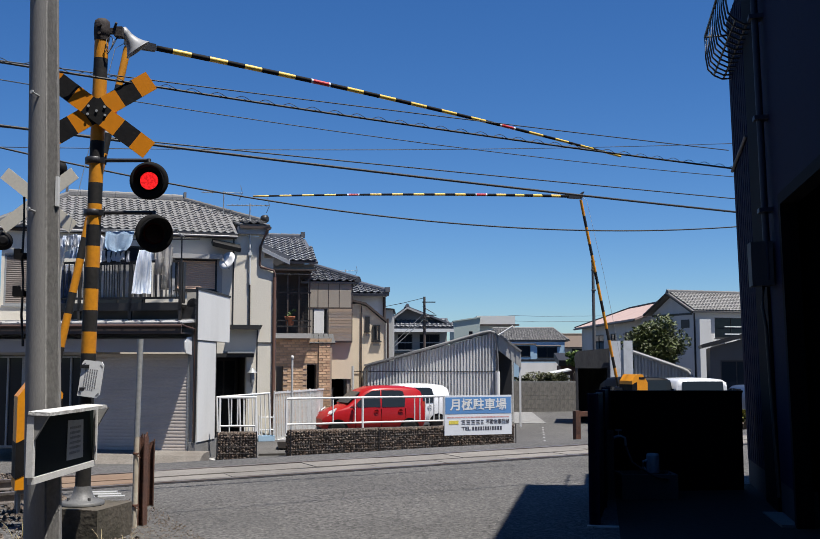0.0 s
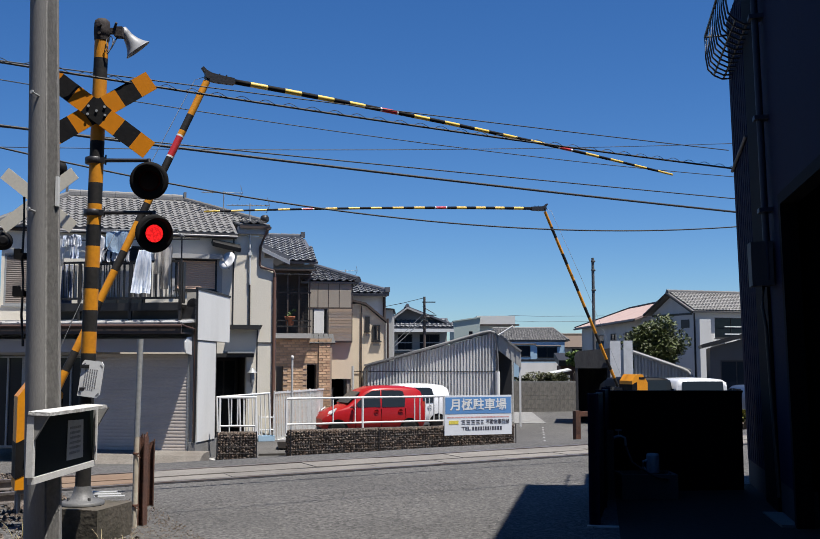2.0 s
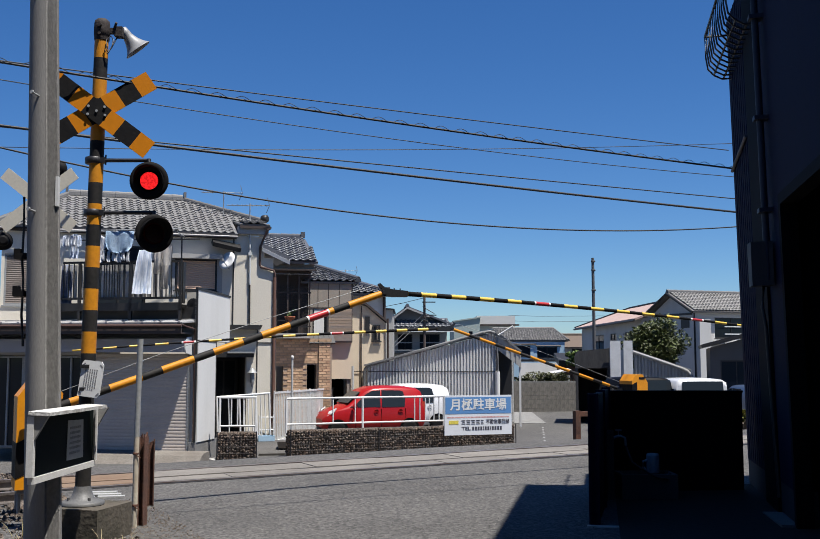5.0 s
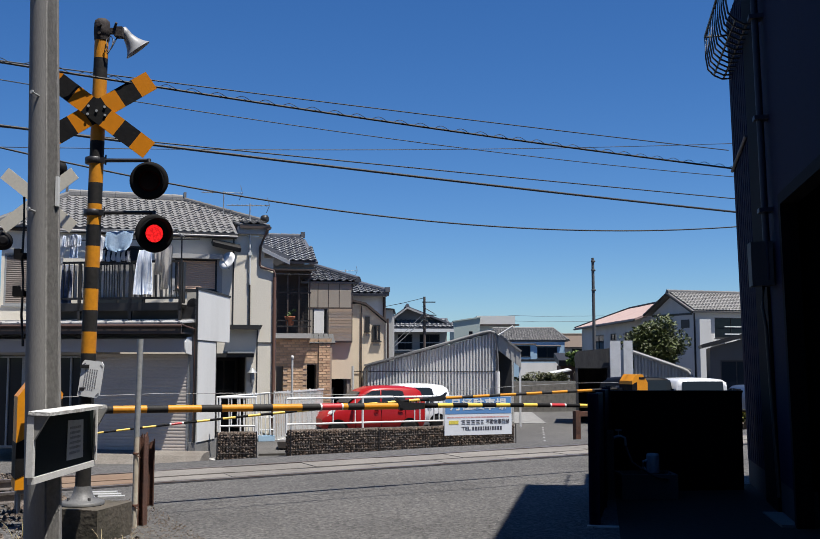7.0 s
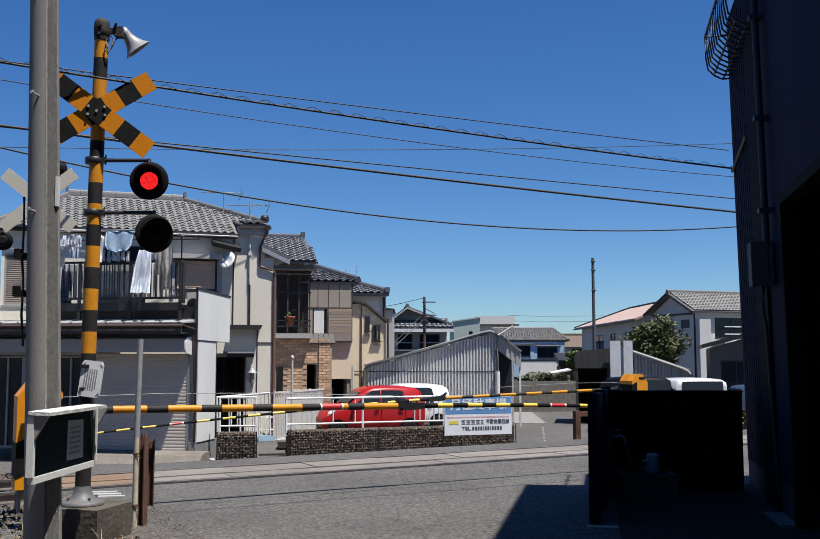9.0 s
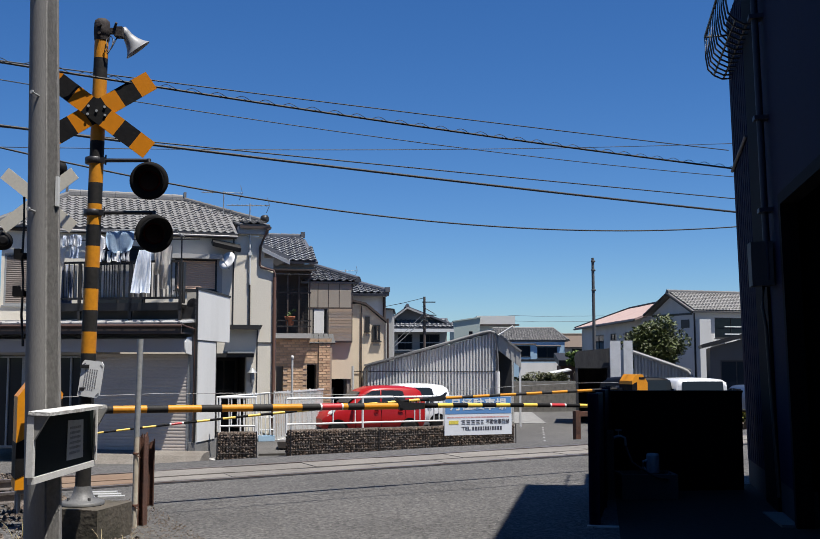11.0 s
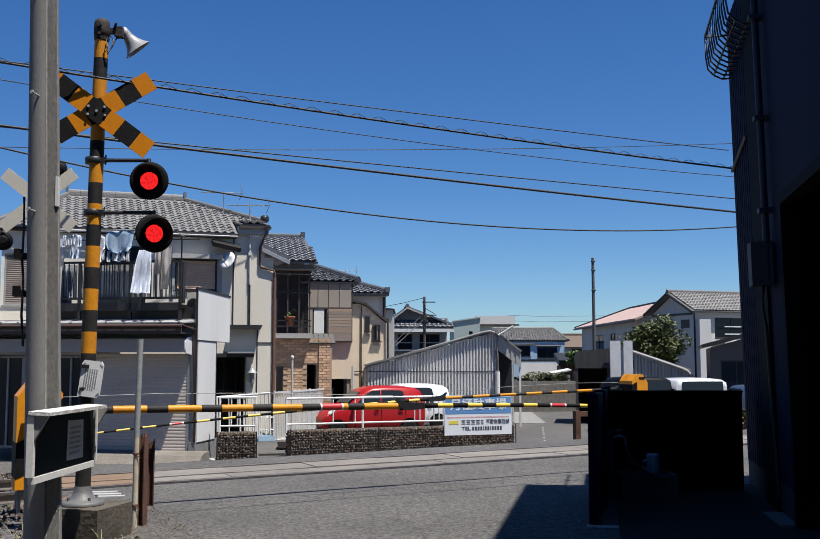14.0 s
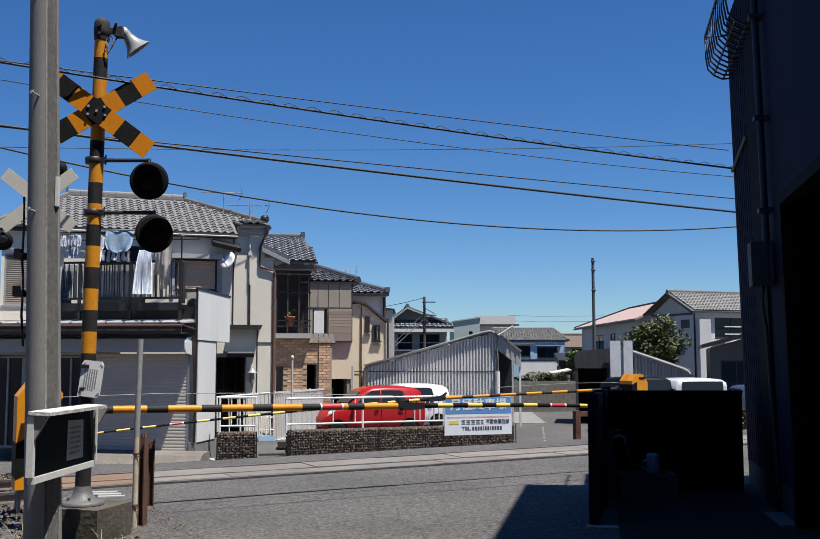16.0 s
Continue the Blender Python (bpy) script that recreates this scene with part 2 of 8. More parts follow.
def solid(name, bm, mats, m, label, category, group="", kind="", bevel=0.0):
    """A thing that is one mesh."""
    ob = new(name, mesh_of(name, bm, mats, bevel))
    ob.matrix_basis = m
    return tagged(ob, label, category, group, kind)


def wall_open(bm, x0, x1, z0, z1, y0, y1, holes, mi=0):
    """A wall from x0 to x1 as one skin, with holes (x0, x1, z0, z1) that go through it."""
    hs = [(max(h[0], x0), min(h[1], x1), max(h[2], z0), min(h[3], z1)) for h in holes]
    xs = sorted({x0, x1, *[h[i] for h in hs for i in (0, 1)]})
    zs = sorted({z0, z1, *[h[i] for h in hs for i in (2, 3)]})
    pts = {}

    def pt(i, j, y):
        if (i, j, y) not in pts:
            pts[i, j, y] = bm.verts.new((xs[i], y, zs[j]))
        return pts[i, j, y]

    def full(i, j):
        if not (0 <= i < len(xs) - 1 and 0 <= j < len(zs) - 1):
            return False
        cx, cz = (xs[i] + xs[i + 1]) / 2, (zs[j] + zs[j + 1]) / 2
        return not any(h[0] < cx < h[1] and h[2] < cz < h[3] for h in hs)
    for i in range(len(xs) - 1):
        for j in range(len(zs) - 1):
            if not full(i, j):
                continue
            fs = [[pt(i, j, y0), pt(i + 1, j, y0), pt(i + 1, j + 1, y0), pt(i, j + 1, y0)], [pt(i, j, y1), pt(i, j + 1, y1), pt(i + 1, j + 1, y1), pt(i + 1, j, y1)]]
            for di, dj, a, b in ((-1, 0, (i, j), (i, j + 1)), (1, 0, (i + 1, j + 1), (i + 1, j)), (0, -1, (i + 1, j), (i, j)), (0, 1, (i, j + 1), (i + 1, j + 1))):
                if not full(i + di, j + dj):
                    fs.append([pt(*a, y0), pt(*b, y0), pt(*b, y1), pt(*a, y1)])
            for f in fs:
                bm.faces.new(f).material_index = mi


def afar(m, k):
    """A pose and its size k times as far out from the origin at eye height."""
    e = Vector((0, 0, 1.6))
    return Matrix.Translation(e) @ Matrix.Scale(k, 4) @ Matrix.Translation(-e) @ m


AZ = 26.0
TDIR = Vector((math.cos(radians(AZ)), math.sin(radians(AZ)), 0))
NDIR = Vector((-math.sin(radians(AZ)), math.cos(radians(AZ)), 0))


def along(tau, s, z=0.0):
    """A place from metres along the track and metres across it."""
    p = TDIR * tau + NDIR * s
    return Vector((p.x, p.y, z))


def ease(t):
    t = min(max(t, 0.0), 1.0)
    return t * t * (3 - 2 * t)


def ground_z(x, y):
    """The height of the ground: level at the track, falling beyond it."""
    tau, s = TDIR.x * x + TDIR.y * y, NDIR.x * x + NDIR.y * y
    near = 0.013 * min(max(tau, -14), 18)
    k = ease((s - 15.0) / 4.6)
    far = -0.68 - 0.17 * ease((s - 22) / 10) - 0.4 * ease((s - 36) / 40)
    return near * (1 - k) + far * k


# ---- ground and track ----


def build_ground():
    far = [-700, -300, -140, -80, -50, -30]
    taus = far + [q * 0.5 for q in range(-40, 61)] + [40, 60, 90, 140, 300, 700]
    ss = [-400, -150, -60, -25, -10, -4] + [q * 0.4 for q in range(0, 66)] + [28, 30, 33, 36, 40, 46, 54, 64, 76, 100, 160, 300, 900]
    bm = bmesh.new()
    rows = []
    for s in ss:
        row = []
        for t in taus:
            p = along(t, s)
            z = ground_z(p.x, p.y)
            bed = ease((1.5 - t) / 0.6) * ease((s - 11.2) / 0.8) * ease((16.6 - s) / 0.8)
            z -= 0.16 * bed
            if abs(t) < 30 and -5 < s < 30:
                z += 0.006 * noise.noise((p.x * 0.7, p.y * 0.7, 0))
            row.append(bm.verts.new((p.x, p.y, z)))
        rows.append(row)
    for a, b in zip(rows[:-1], rows[1:]):
        for i in range(len(taus) - 1):
            f = bm.faces.new((a[i], a[i + 1], b[i + 1], b[i]))
            f.smooth = True
    solid("ground", bm, asphalt, Matrix(), "grey worn asphalt ground sloping away beyond the track", "ground", kind="structure")


build_ground()

TRACK = pose(0, 0, 0, 0, -0.745, AZ)
track = thing("railway_track", TRACK, "single track with two steel rails across the road", "railway", kind="structure")


def rail_profile(z):
    """The outline of a rail whose top lies at z."""
    return [(-0.06, z - 0.14), (0.06, z - 0.14), (0.06, z - 0.128), (0.012, z - 0.11), (0.012, z - 0.045), (0.033, z - 0.035), (0.033, z - 0.004),
            (0.025, z), (-0.025, z), (-0.033, z - 0.004), (-0.033, z - 0.035), (-0.012, z - 0.045), (-0.012, z - 0.11), (-0.06, z - 0.128)]


for s in (12.88, 14.2):
    bm = bmesh.new()
    prism(bm, rail_profile(0.022), 70, pose(40, s, 0, 0, 0, 90))
    part("rail", bm, rail_steel, track, "steel rail with a worn top")
for i in range(26):
    t = -14.4 + i * 0.62
    if t > 1.3:
        break
    bm = bmesh.new()
    span(bm, (t, 12.5, -0.27), (t + 0.22, 14.6, -0.12))
    part("sleeper", bm, rust, track, bevel=0.01)


def deck():
    """Crossing slabs in two rows between the rails, rust-stained where the sleepers begin."""
    rusty = mat("rusty_slab", (0.19, 0.13, 0.085), 0.92, var=0.25, scale=2.0, fine=30, bump=0.3, col2=(0.13, 0.07, 0.04), mix=0.7, piece=0.1, stretch=(0.4, 2, 1))
    rnd = random.Random(12)
    for a, b, z, step, t in ((13.0, 13.39, 0.012, 1.06, 1.62), (13.46, 14.09, 0.016, 1.18, 1.55)):
        while t < 15.5:
            bm = bmesh.new()
            lift = rnd.uniform(-0.003, 0.004)
            span(bm, (t + 0.007, a, -0.05), (t + step - 0.007, b, z + lift))
            part("deck_slab", bm, rusty if t < 2.5 else slab_mat, track, "rust-brown concrete crossing slab" if t < 2.5 else "pale concrete crossing slab", bevel=0.008)
            t += step
    for a, b in ((12.79, 12.842), (12.918, 12.995), (13.395, 13.455), (14.095, 14.16), (14.24, 14.3)):
        bm = bmesh.new()
        span(bm, (1.6, a, -0.05), (15.5, b, 0.007))
        part("flangeway", bm, dark_steel, track, "dark grimy flangeway")


deck()


def scatter_stones(name, n, area, size, m, label, category, seed=3, lift=0.0, bed=True):
    """Loose stones on the ground within area: tau0, tau1, s0, s1."""
    rnd = random.Random(seed)
    bm = bmesh.new()
    for i in range(n):
        t, s = rnd.uniform(*area[:2]), rnd.uniform(*area[2:])
        p = along(t, s)
        z = ground_z(p.x, p.y)
        if bed:
            z -= 0.16 * ease((1.5 - t) / 0.6) * ease((s - 11.2) / 0.8) * ease((16.6 - s) / 0.8)
        r = rnd.uniform(*size)
        q = Euler((rnd.uniform(0, 3), rnd.uniform(0, 3), rnd.uniform(0, 3))).to_matrix()
        vs = []
        for d in ((1, 0, 0), (-1, 0, 0), (0, 1, 0), (0, -1, 0), (0, 0, 0.8), (0, 0, -0.8)):
            vs.append(bm.verts.new(Vector((p.x, p.y, z + r * 0.35 + lift)) + q @ (Vector(d) * r * rnd.uniform(0.7, 1.2))))
        for a, b, c in ((0, 2, 4), (2, 1, 4), (1, 3, 4), (3, 0, 4), (2, 0, 5), (1, 2, 5), (3, 1, 5), (0, 3, 5)):
            bm.faces.new((vs[a], vs[b], vs[c]))
    return solid(name, bm, m, Matrix(), label, category, kind="stuff")


ballast_mat = mat("ballast", (0.14, 0.115, 0.095), 0.9, var=0.3, scale=5, fine=50, bump=0.3, col2=(0.13, 0.09, 0.06), mix=0.8, piece=0.5)
scatter_stones("ballast", 9000, (-9, 1.55, 10.6, 16.6), (0.022, 0.045), ballast_mat, "brownish grey track ballast stones", "gravel", 3)
scatter_stones("verge_gravel", 4000, (-6, 1.8, 7.6, 10.8), (0.008, 0.03), ballast_mat, "loose grey stones beside the road", "gravel", 5)
scatter_stones("road_grit", 900, (1.8, 2.3, 8.6, 11.6), (0.004, 0.012), ballast_mat, "loose grit on the asphalt edge", "gravel", 7)
grit_mat = mat("asphalt_grit", (0.15, 0.142, 0.13), 0.9, var=0.2, scale=5, fine=50, bump=0.1, col2=(0.06, 0.057, 0.052), mix=0.8, piece=0.6)
scatter_stones("asphalt_grit", 12000, (1.7, 9.5, 6.6, 12.85), (0.003, 0.007), grit_mat, "coarse chippings in the worn asphalt", "asphalt grit", 21, lift=-0.002)
scatter_stones("verge_gravel", 1500, (-1.5, 4.6, 19.6, 21.6), (0.012, 0.04), ballast_mat, "pale gravel strip beside the far lane", "gravel", 9, bed=False)


def weeds(name, n, area, h, col, seed, label):
    rnd = random.Random(seed)
    bm = bmesh.new()
    for i in range(n):
        t, s = rnd.uniform(*area[:2]), rnd.uniform(*area[2:])
        p = along(t, s)
        base = Vector((p.x, p.y, ground_z(p.x, p.y) - 0.02))
        for k in range(rnd.randint(3, 6)):
            a, hh = rnd.uniform(0, 6.28), h * rnd.uniform(0.4, 1.2)
            d = Vector((math.cos(a), math.sin(a), 0))
            w = d.cross(Vector((0, 0, 1))) * 0.006
            prev = None
            for j in range(4):
                u = j / 3
                c = base + d * (0.5 * hh * u * u) + Vector((0, 0, hh * (u - 0.3 * u * u)))
                ww = w * (1 - 0.85 * u)
                cur = (bm.verts.new(c - ww), bm.verts.new(c + ww))
                if prev:
                    bm.faces.new((prev[0], prev[1], cur[1], cur[0]))
                prev = cur
    m = mat(name + "_blades", col, 0.8, var=0.3, scale=3, fine=20, bump=0, piece=0.4)
    solid(name, bm, m, Matrix(), label, "weeds", kind="stuff")


weeds("dry_weeds", 60, (-5, 1.9, 8.2, 10.4), 0.3, (0.28, 0.23, 0.1), 4, "dry straw-coloured weeds beside the crossing")
weeds("straw", 5, (1.35, 1.8, 8.25, 8.8), 0.28, (0.24, 0.2, 0.11), 14, "dry straw stems by the concrete block")
weeds("brush", 420, (-9, -0.6, 15.4, 17.6), 0.62, (0.15, 0.09, 0.06), 6, "brown dead brush along the track")
weeds("green_weeds", 60, (-7, 0.6, 16.2, 17.8), 0.25, (0.08, 0.11, 0.03), 8, "low green weeds along the track")

# Added wall behind the camera, never in view; it cuts skylight on shaded parts.
bm = bmesh.new()
span(bm, (-26, -3.6, -0.6), (20, -3.3, 8.5))
solid("wall_south", bm, mat("sky_wall_grey", (0.16, 0.155, 0.15), 0.9, var=0.15, scale=1, fine=30, bump=0.2), Matrix(), "plain grey wall added unseen behind the camera to cut sky light", "wall", kind="structure")

MOVES = []

# ---- crossing signal ----
PX, PY = -2.9, 9.0


def plate_text(bm, x0, x1, z0, z1, y, rows, mi=0, seed=1, vertical=False):
    """Rows of short bars in place of writing that cannot be read."""
    rnd = random.Random(seed)
    for i in range(rows):
        if vertical:
            a = x0 + (x1 - x0) * (i + 0.25) / rows
            b = a + (x1 - x0) / rows * 0.5
            z = z1
            while z > z0 + 0.01:
                k = rnd.uniform(0.01, 0.03)
                span(bm, (a, y - 0.0015, max(z - k, z0)), (b, y, z), mi)
                z -= k + 0.006
        else:
            a = z0 + (z1 - z0) * (i + 0.25) / rows
            b = a + (z1 - z0) / rows * 0.5
            x = x0
            while x < x1 - 0.01:
                k = rnd.uniform(0.01, 0.04)
                span(bm, (x, y - 0.0015, a), (min(x + k, x1), y, b), mi)
                x += k + 0.008


def lens_mats():
    lit = bpy.data.materials.new("lit_red_lens")
    lit.use_nodes = True
    n, l = lit.node_tree.nodes, lit.node_tree.links
    b = n["Principled BSDF"]
    b.inputs["Base Color"].default_value = (0.3, 0.01, 0.01, 1)
    b.inputs["Emission Color"].default_value = (1.0, 0.018, 0.02, 1)
    vo, tc = n.new("ShaderNodeTexVoronoi"), n.new("ShaderNodeTexCoord")
    vo.inputs["Scale"].default_value = 60
    l.new(tc.outputs["Object"], vo.inputs["Vector"])
    mr = n.new("ShaderNodeMapRange")
    mr.inputs["From Max"].default_value = 0.7
    mr.inputs["To Min"].default_value, mr.inputs["To Max"].default_value = 1.0, 0.38
    l.new(vo.outputs["Distance"], mr.inputs["Value"])
    l.new(mr.outputs[0], b.inputs["Emission Strength"])
    return [lit, mat("dark_red_lens", (0.012, 0.004, 0.004), 0.6, spec=0.15, var=0.3, scale=30, fine=80, bump=0.3),
            mat("lens_rim", (0.006, 0.006, 0.006), 0.7, spec=0.1)]


LENS = lens_mats()


def signal_lamp(parent, m, name="signal_lamp"):
    """A round flashing light: dished black screen, hood, and a turning lens with a lit and an unlit side."""
    bm = bmesh.new()
    lathe(bm, [(0.06, -0.2), (0.1, -0.19), (0.112, -0.1), (0.112, -0.03), (0.17, -0.012), (0.174, 0.0), (0.17, 0.012), (0.12, 0.004),
               (0.1, -0.006), (0.094, -0.012), (0.094, -0.11), (0.0001, -0.112)], m, 36)
    lamp = part(name, bm, black_paint, parent, "black round flashing light with a hood")
    bm = bmesh.new()
    rings = []
    for j in range(2):
        row = []
        for k in range(22):
            a = radians(-38 + 226 * k / 21)
            reach = 0.135 * max(0.0, math.sin(radians(10 + 160 * k / 21))) ** 0.7
            for r in (0.128, 0.132):
                row.append(bm.verts.new(m @ Vector((r * math.cos(a), r * math.sin(a), 0.0 if j == 0 else reach + 0.004))))
        rings.append(row)
    a, b = rings
    for k in range(21):
        for o in (0, 1):
            f = bm.faces.new((a[2 * k + o], a[2 * k + 2 + o], b[2 * k + 2 + o], b[2 * k + o]))
            f.smooth = True
        bm.faces.new((b[2 * k], b[2 * k + 1], b[2 * k + 3], b[2 * k + 2]))
    part("hood", bm, black_paint, lamp)
    bm = bmesh.new()
    lathe(bm, [(0.0001, 0.016), (0.05, 0.014), (0.08, 0.007)], None, 28, 0)
    lathe(bm, [(0.08, 0.007), (0.086, 0.004), (0.086, -0.004), (0.08, -0.007)], None, 28, 2)
    lathe(bm, [(0.08, -0.007), (0.05, -0.014), (0.0001, -0.016)], None, 28, 1)
    lens = part("lens", bm, LENS, lamp, "red lens that lights up in turn")
    lens.matrix_basis = m @ pose(0, 0, -0.006)
    return lens, m @ pose(0, 0, -0.006)


def face_to(x, y, z, turn=0, tilt=0):
    """A pose whose local z looks towards -y, turned to the side and tilted down."""
    return Matrix.Translation((x, y, z)) @ pose(0, 0, 0, 90 + tilt, 0, turn)


def crossbuck_board(bm, ang, y, length=1.15, width=0.182):
    r = pose(0, y, 0, 0, -ang, 0)
    cuts = [-length / 2, -0.42, -0.245, -0.1, 0.1, 0.245, 0.42, length / 2]
    w, t = width / 2, 0.006
    rings = [[bm.verts.new(r @ Vector((x, yy, zz))) for yy, zz in ((-t, -w), (t, -w), (t, w), (-t, w))] for x in cuts]
    for i, (p, q) in enumerate(zip(rings[:-1], rings[1:])):
        for k in range(4):
            bm.faces.new((p[k], p[(k + 1) % 4], q[(k + 1) % 4], q[k])).material_index = 1 if i in (1, 3, 5) else 0
    bm.faces.new(rings[0])
    bm.faces.new(rings[-1][::-1])


def crossing_signal():
    sig = thing("crossing_signal", pose(PX, PY, 0.02), "amber and black striped crossing post with crossbuck and flashing lights", "crossing signal")
    bm = bmesh.new()
    bands, h0, h1 = [], 0.42, 4.66
    z = 1.63
    bands.append(((z - h0) / (h1 - h0), 1))
    k = 0
    while z + 0.193 < h1 - 0.12:
        z += 0.193
        bands.append(((z - h0) / (h1 - h0), 0 if k % 2 == 0 else 1))
        k += 1
    bands.append((1.0, 1))
    tube(bm, (0, 0, h0), (0.058, 0, h1), 0.067, 0.062, 24, True, bands=bands)
    part("post", bm, [orange_paint, grey_black], sig, "post with faded amber and black bands")
    bm = bmesh.new()
    lathe(bm, [(0.19, 0.3), (0.19, 0.325), (0.17, 0.33), (0.1, 0.36), (0.078, 0.42), (0.07, 0.46)], None, 24)
    for k in range(4):
        a = 0.78 + 1.57 * k
        tube(bm, (0.13 * math.cos(a), 0.13 * math.sin(a), 0.32), (0.13 * math.cos(a), 0.13 * math.sin(a), 0.37), 0.014, n=6)
    part("base_flange", bm, mat("flange_grey", (0.13, 0.13, 0.13), 0.6, 0.2, var=0.2), sig, "dark steel base flange with bolts")
    bm = bmesh.new()
    lathe(bm, [(0.066, 4.5), (0.07, 4.52), (0.068, 4.54), (0.072, 4.545), (0.073, 4.6), (0.071, 4.66), (0.066, 4.685), (0.045, 4.705), (0.02, 4.71)], pose(0.058, 0, 0), 18)
    tube(bm, (0.058, -0.09, 4.55), (0.058, 0.09, 4.55), 0.014, n=8)
    tube(bm, (0.058, -0.1, 4.63), (0.058, -0.06, 4.63), 0.02, n=8)
    box(bm, (0.15, 0.02, 4.6), (0.16, 0.05, 0.05))
    box(bm, (0.21, 0.03, 4.59), (0.07, 0.09, 0.09))
    tube(bm, (0.17, 0.0, 4.62), (0.2, -0.04, 4.66), 0.012, n=6)
    part("post_cap", bm, mat("cap_brown", (0.028, 0.02, 0.018), 0.8, var=0.3, scale=8, fine=50, bump=0.2), sig, "rusty dark post cap")
    # crossbuck
    cb = bmesh.new()
    box(cb, (0, -0.06, 0), (0.12, 0.07, 0.2))
    buck = part("crossbuck", cb, black_paint, sig, "amber and black crossbuck", at=pose(0.03, 0, 3.815, 0, 0, 16))
    for ang, y in ((34.5, -0.1), (-35.5, -0.116)):
        cb = bmesh.new()
        crossbuck_board(cb, ang, y)
        part("board", cb, [sign_orange, black_paint], buck)
    for x, z in ((-0.075, -0.035), (0.075, -0.035), (-0.07, 0.04), (0.07, 0.04), (0, 0)):
        cb = bmesh.new()
        tube(cb, (x, -0.12, z), (x, -0.134, z), 0.012, n=8)
        part("bolt", cb, galv, buck)
    # lamps on their arms
    for z, dx, turn, tilt, wid in ((3.38, 0.54, 6, 2, "upper"), (2.9, 0.598, 31, 2, "lower")):
        bm = bmesh.new()
        lathe(bm, [(0.076, z - 0.03), (0.082, z - 0.025), (0.082, z + 0.025), (0.076, z + 0.03)], pose(0.02, 0, 0), 16)
        box(bm, (0.1, -0.02, z), (0.06, 0.05, 0.05))
        tube(bm, (0.08, -0.02, z), (dx, -0.02, z), 0.019, 0.017, 10)
        tube(bm, (0.13, -0.02, z - 0.04), (0.13, -0.02, z + 0.05), 0.008, n=6)
        tube(bm, (dx - 0.02, -0.02, z + 0.01), (dx - 0.01, -0.03, z - 0.03), 0.02, 0.018, 8)
        part("lamp_arm", bm, dark_steel, sig, "steel lamp bracket")
        lens, m0 = signal_lamp(sig, face_to(dx, -0.06, z - 0.195, turn, tilt))
        MOVES.append((wid, lens, m0))
    # loudspeaker
    bm = bmesh.new()
    m = Matrix.Translation((0.255, 0.1, 4.59)) @ Vector((0.56, 0.27, -0.72)).to_track_quat("Z", "Y").to_matrix().to_4x4() @ Matrix.Diagonal((0.93, 0.93, 0.7, 1))
    lathe(bm, [(0.03, -0.1), (0.045, -0.09), (0.05, -0.02), (0.05, 0.02), (0.058, 0.06), (0.075, 0.12), (0.1, 0.18), (0.13, 0.225), (0.142, 0.235), (0.142, 0.243), (0.126, 0.24),
               (0.09, 0.19), (0.06, 0.12), (0.03, 0.06), (0.0001, 0.05)], m, 28)
    sp = part("loudspeaker", bm, mat("horn_grey", (0.27, 0.275, 0.285), 0.5, var=0.1, scale=6, fine=30, bump=0.05), sig, "grey horn loudspeaker")
    bm = bmesh.new()
    pipe(bm, [(0.2, 0.02, 4.56), (0.17, -0.02, 4.46), (0.15, -0.05, 4.4), (0.13, -0.06, 4.38), (0.115, -0.06, 4.42), (0.12, -0.05, 4.5), (0.15, -0.03, 4.54), (0.175, -0.04, 4.5), (0.17, -0.05, 4.43), (0.13, -0.06, 4.36), (0.1, -0.06, 4.4)], 0.006, 6)
    part("speaker_cable", bm, dark_steel, sig)
    # white notice plate at breast height
    bm = bmesh.new()
    poly = [(-0.1, -0.16), (0.08, -0.16), (0.105, -0.13), (0.105, 0.13), (0.08, 0.16), (-0.085, 0.16), (-0.105, 0.13), (-0.105, -0.16)]
    prism(bm, poly, 0.012, None, 0)
    plate_text(bm, -0.07, 0.06, -0.1, 0.085, -0.0005, 6, 1, 5, True)
    for sx, sz in ((-0.085, 0.12), (0.085, 0.12), (0.085, -0.13), (-0.085, -0.13)):
        box(bm, (sx, -0.001, sz), (0.035, 0.002, 0.012), Matrix.Rotation(0.8 * (1 if sx * sz > 0 else -1), 3, "Y"), 1)
    part("notice_plate", bm, [white_paint, mat("faded_ink", (0.2, 0.2, 0.21), 0.7)], sig, "white notice plate with unreadable writing", at=pose(0.08, -0.115, 1.405, -4, 6, -12))
    for z in (1.3, 1.5):
        bm = bmesh.new()
        span(bm, (-0.02, -0.11, z), (0.06, -0.05, z + 0.03))
        part("plate_bracket", bm, dark_steel, sig)
    return sig


crossing_signal()
bm = bmesh.new()
span(bm, (-0.22, -0.28, -0.1), (0.32, 0.3, 0.315))
solid("foundation_block", bm, mat("mossy_concrete", (0.088, 0.074, 0.056), 0.95, var=0.25, scale=5, fine=22, bump=0.5, col2=(0.04, 0.036, 0.022), mix=0.9), pose(PX, PY, 0, 0, 0, -14),
      "weathered mossy concrete block under the crossing post", "concrete block", bevel=0.025)

# the back of the other crossbuck, across the track


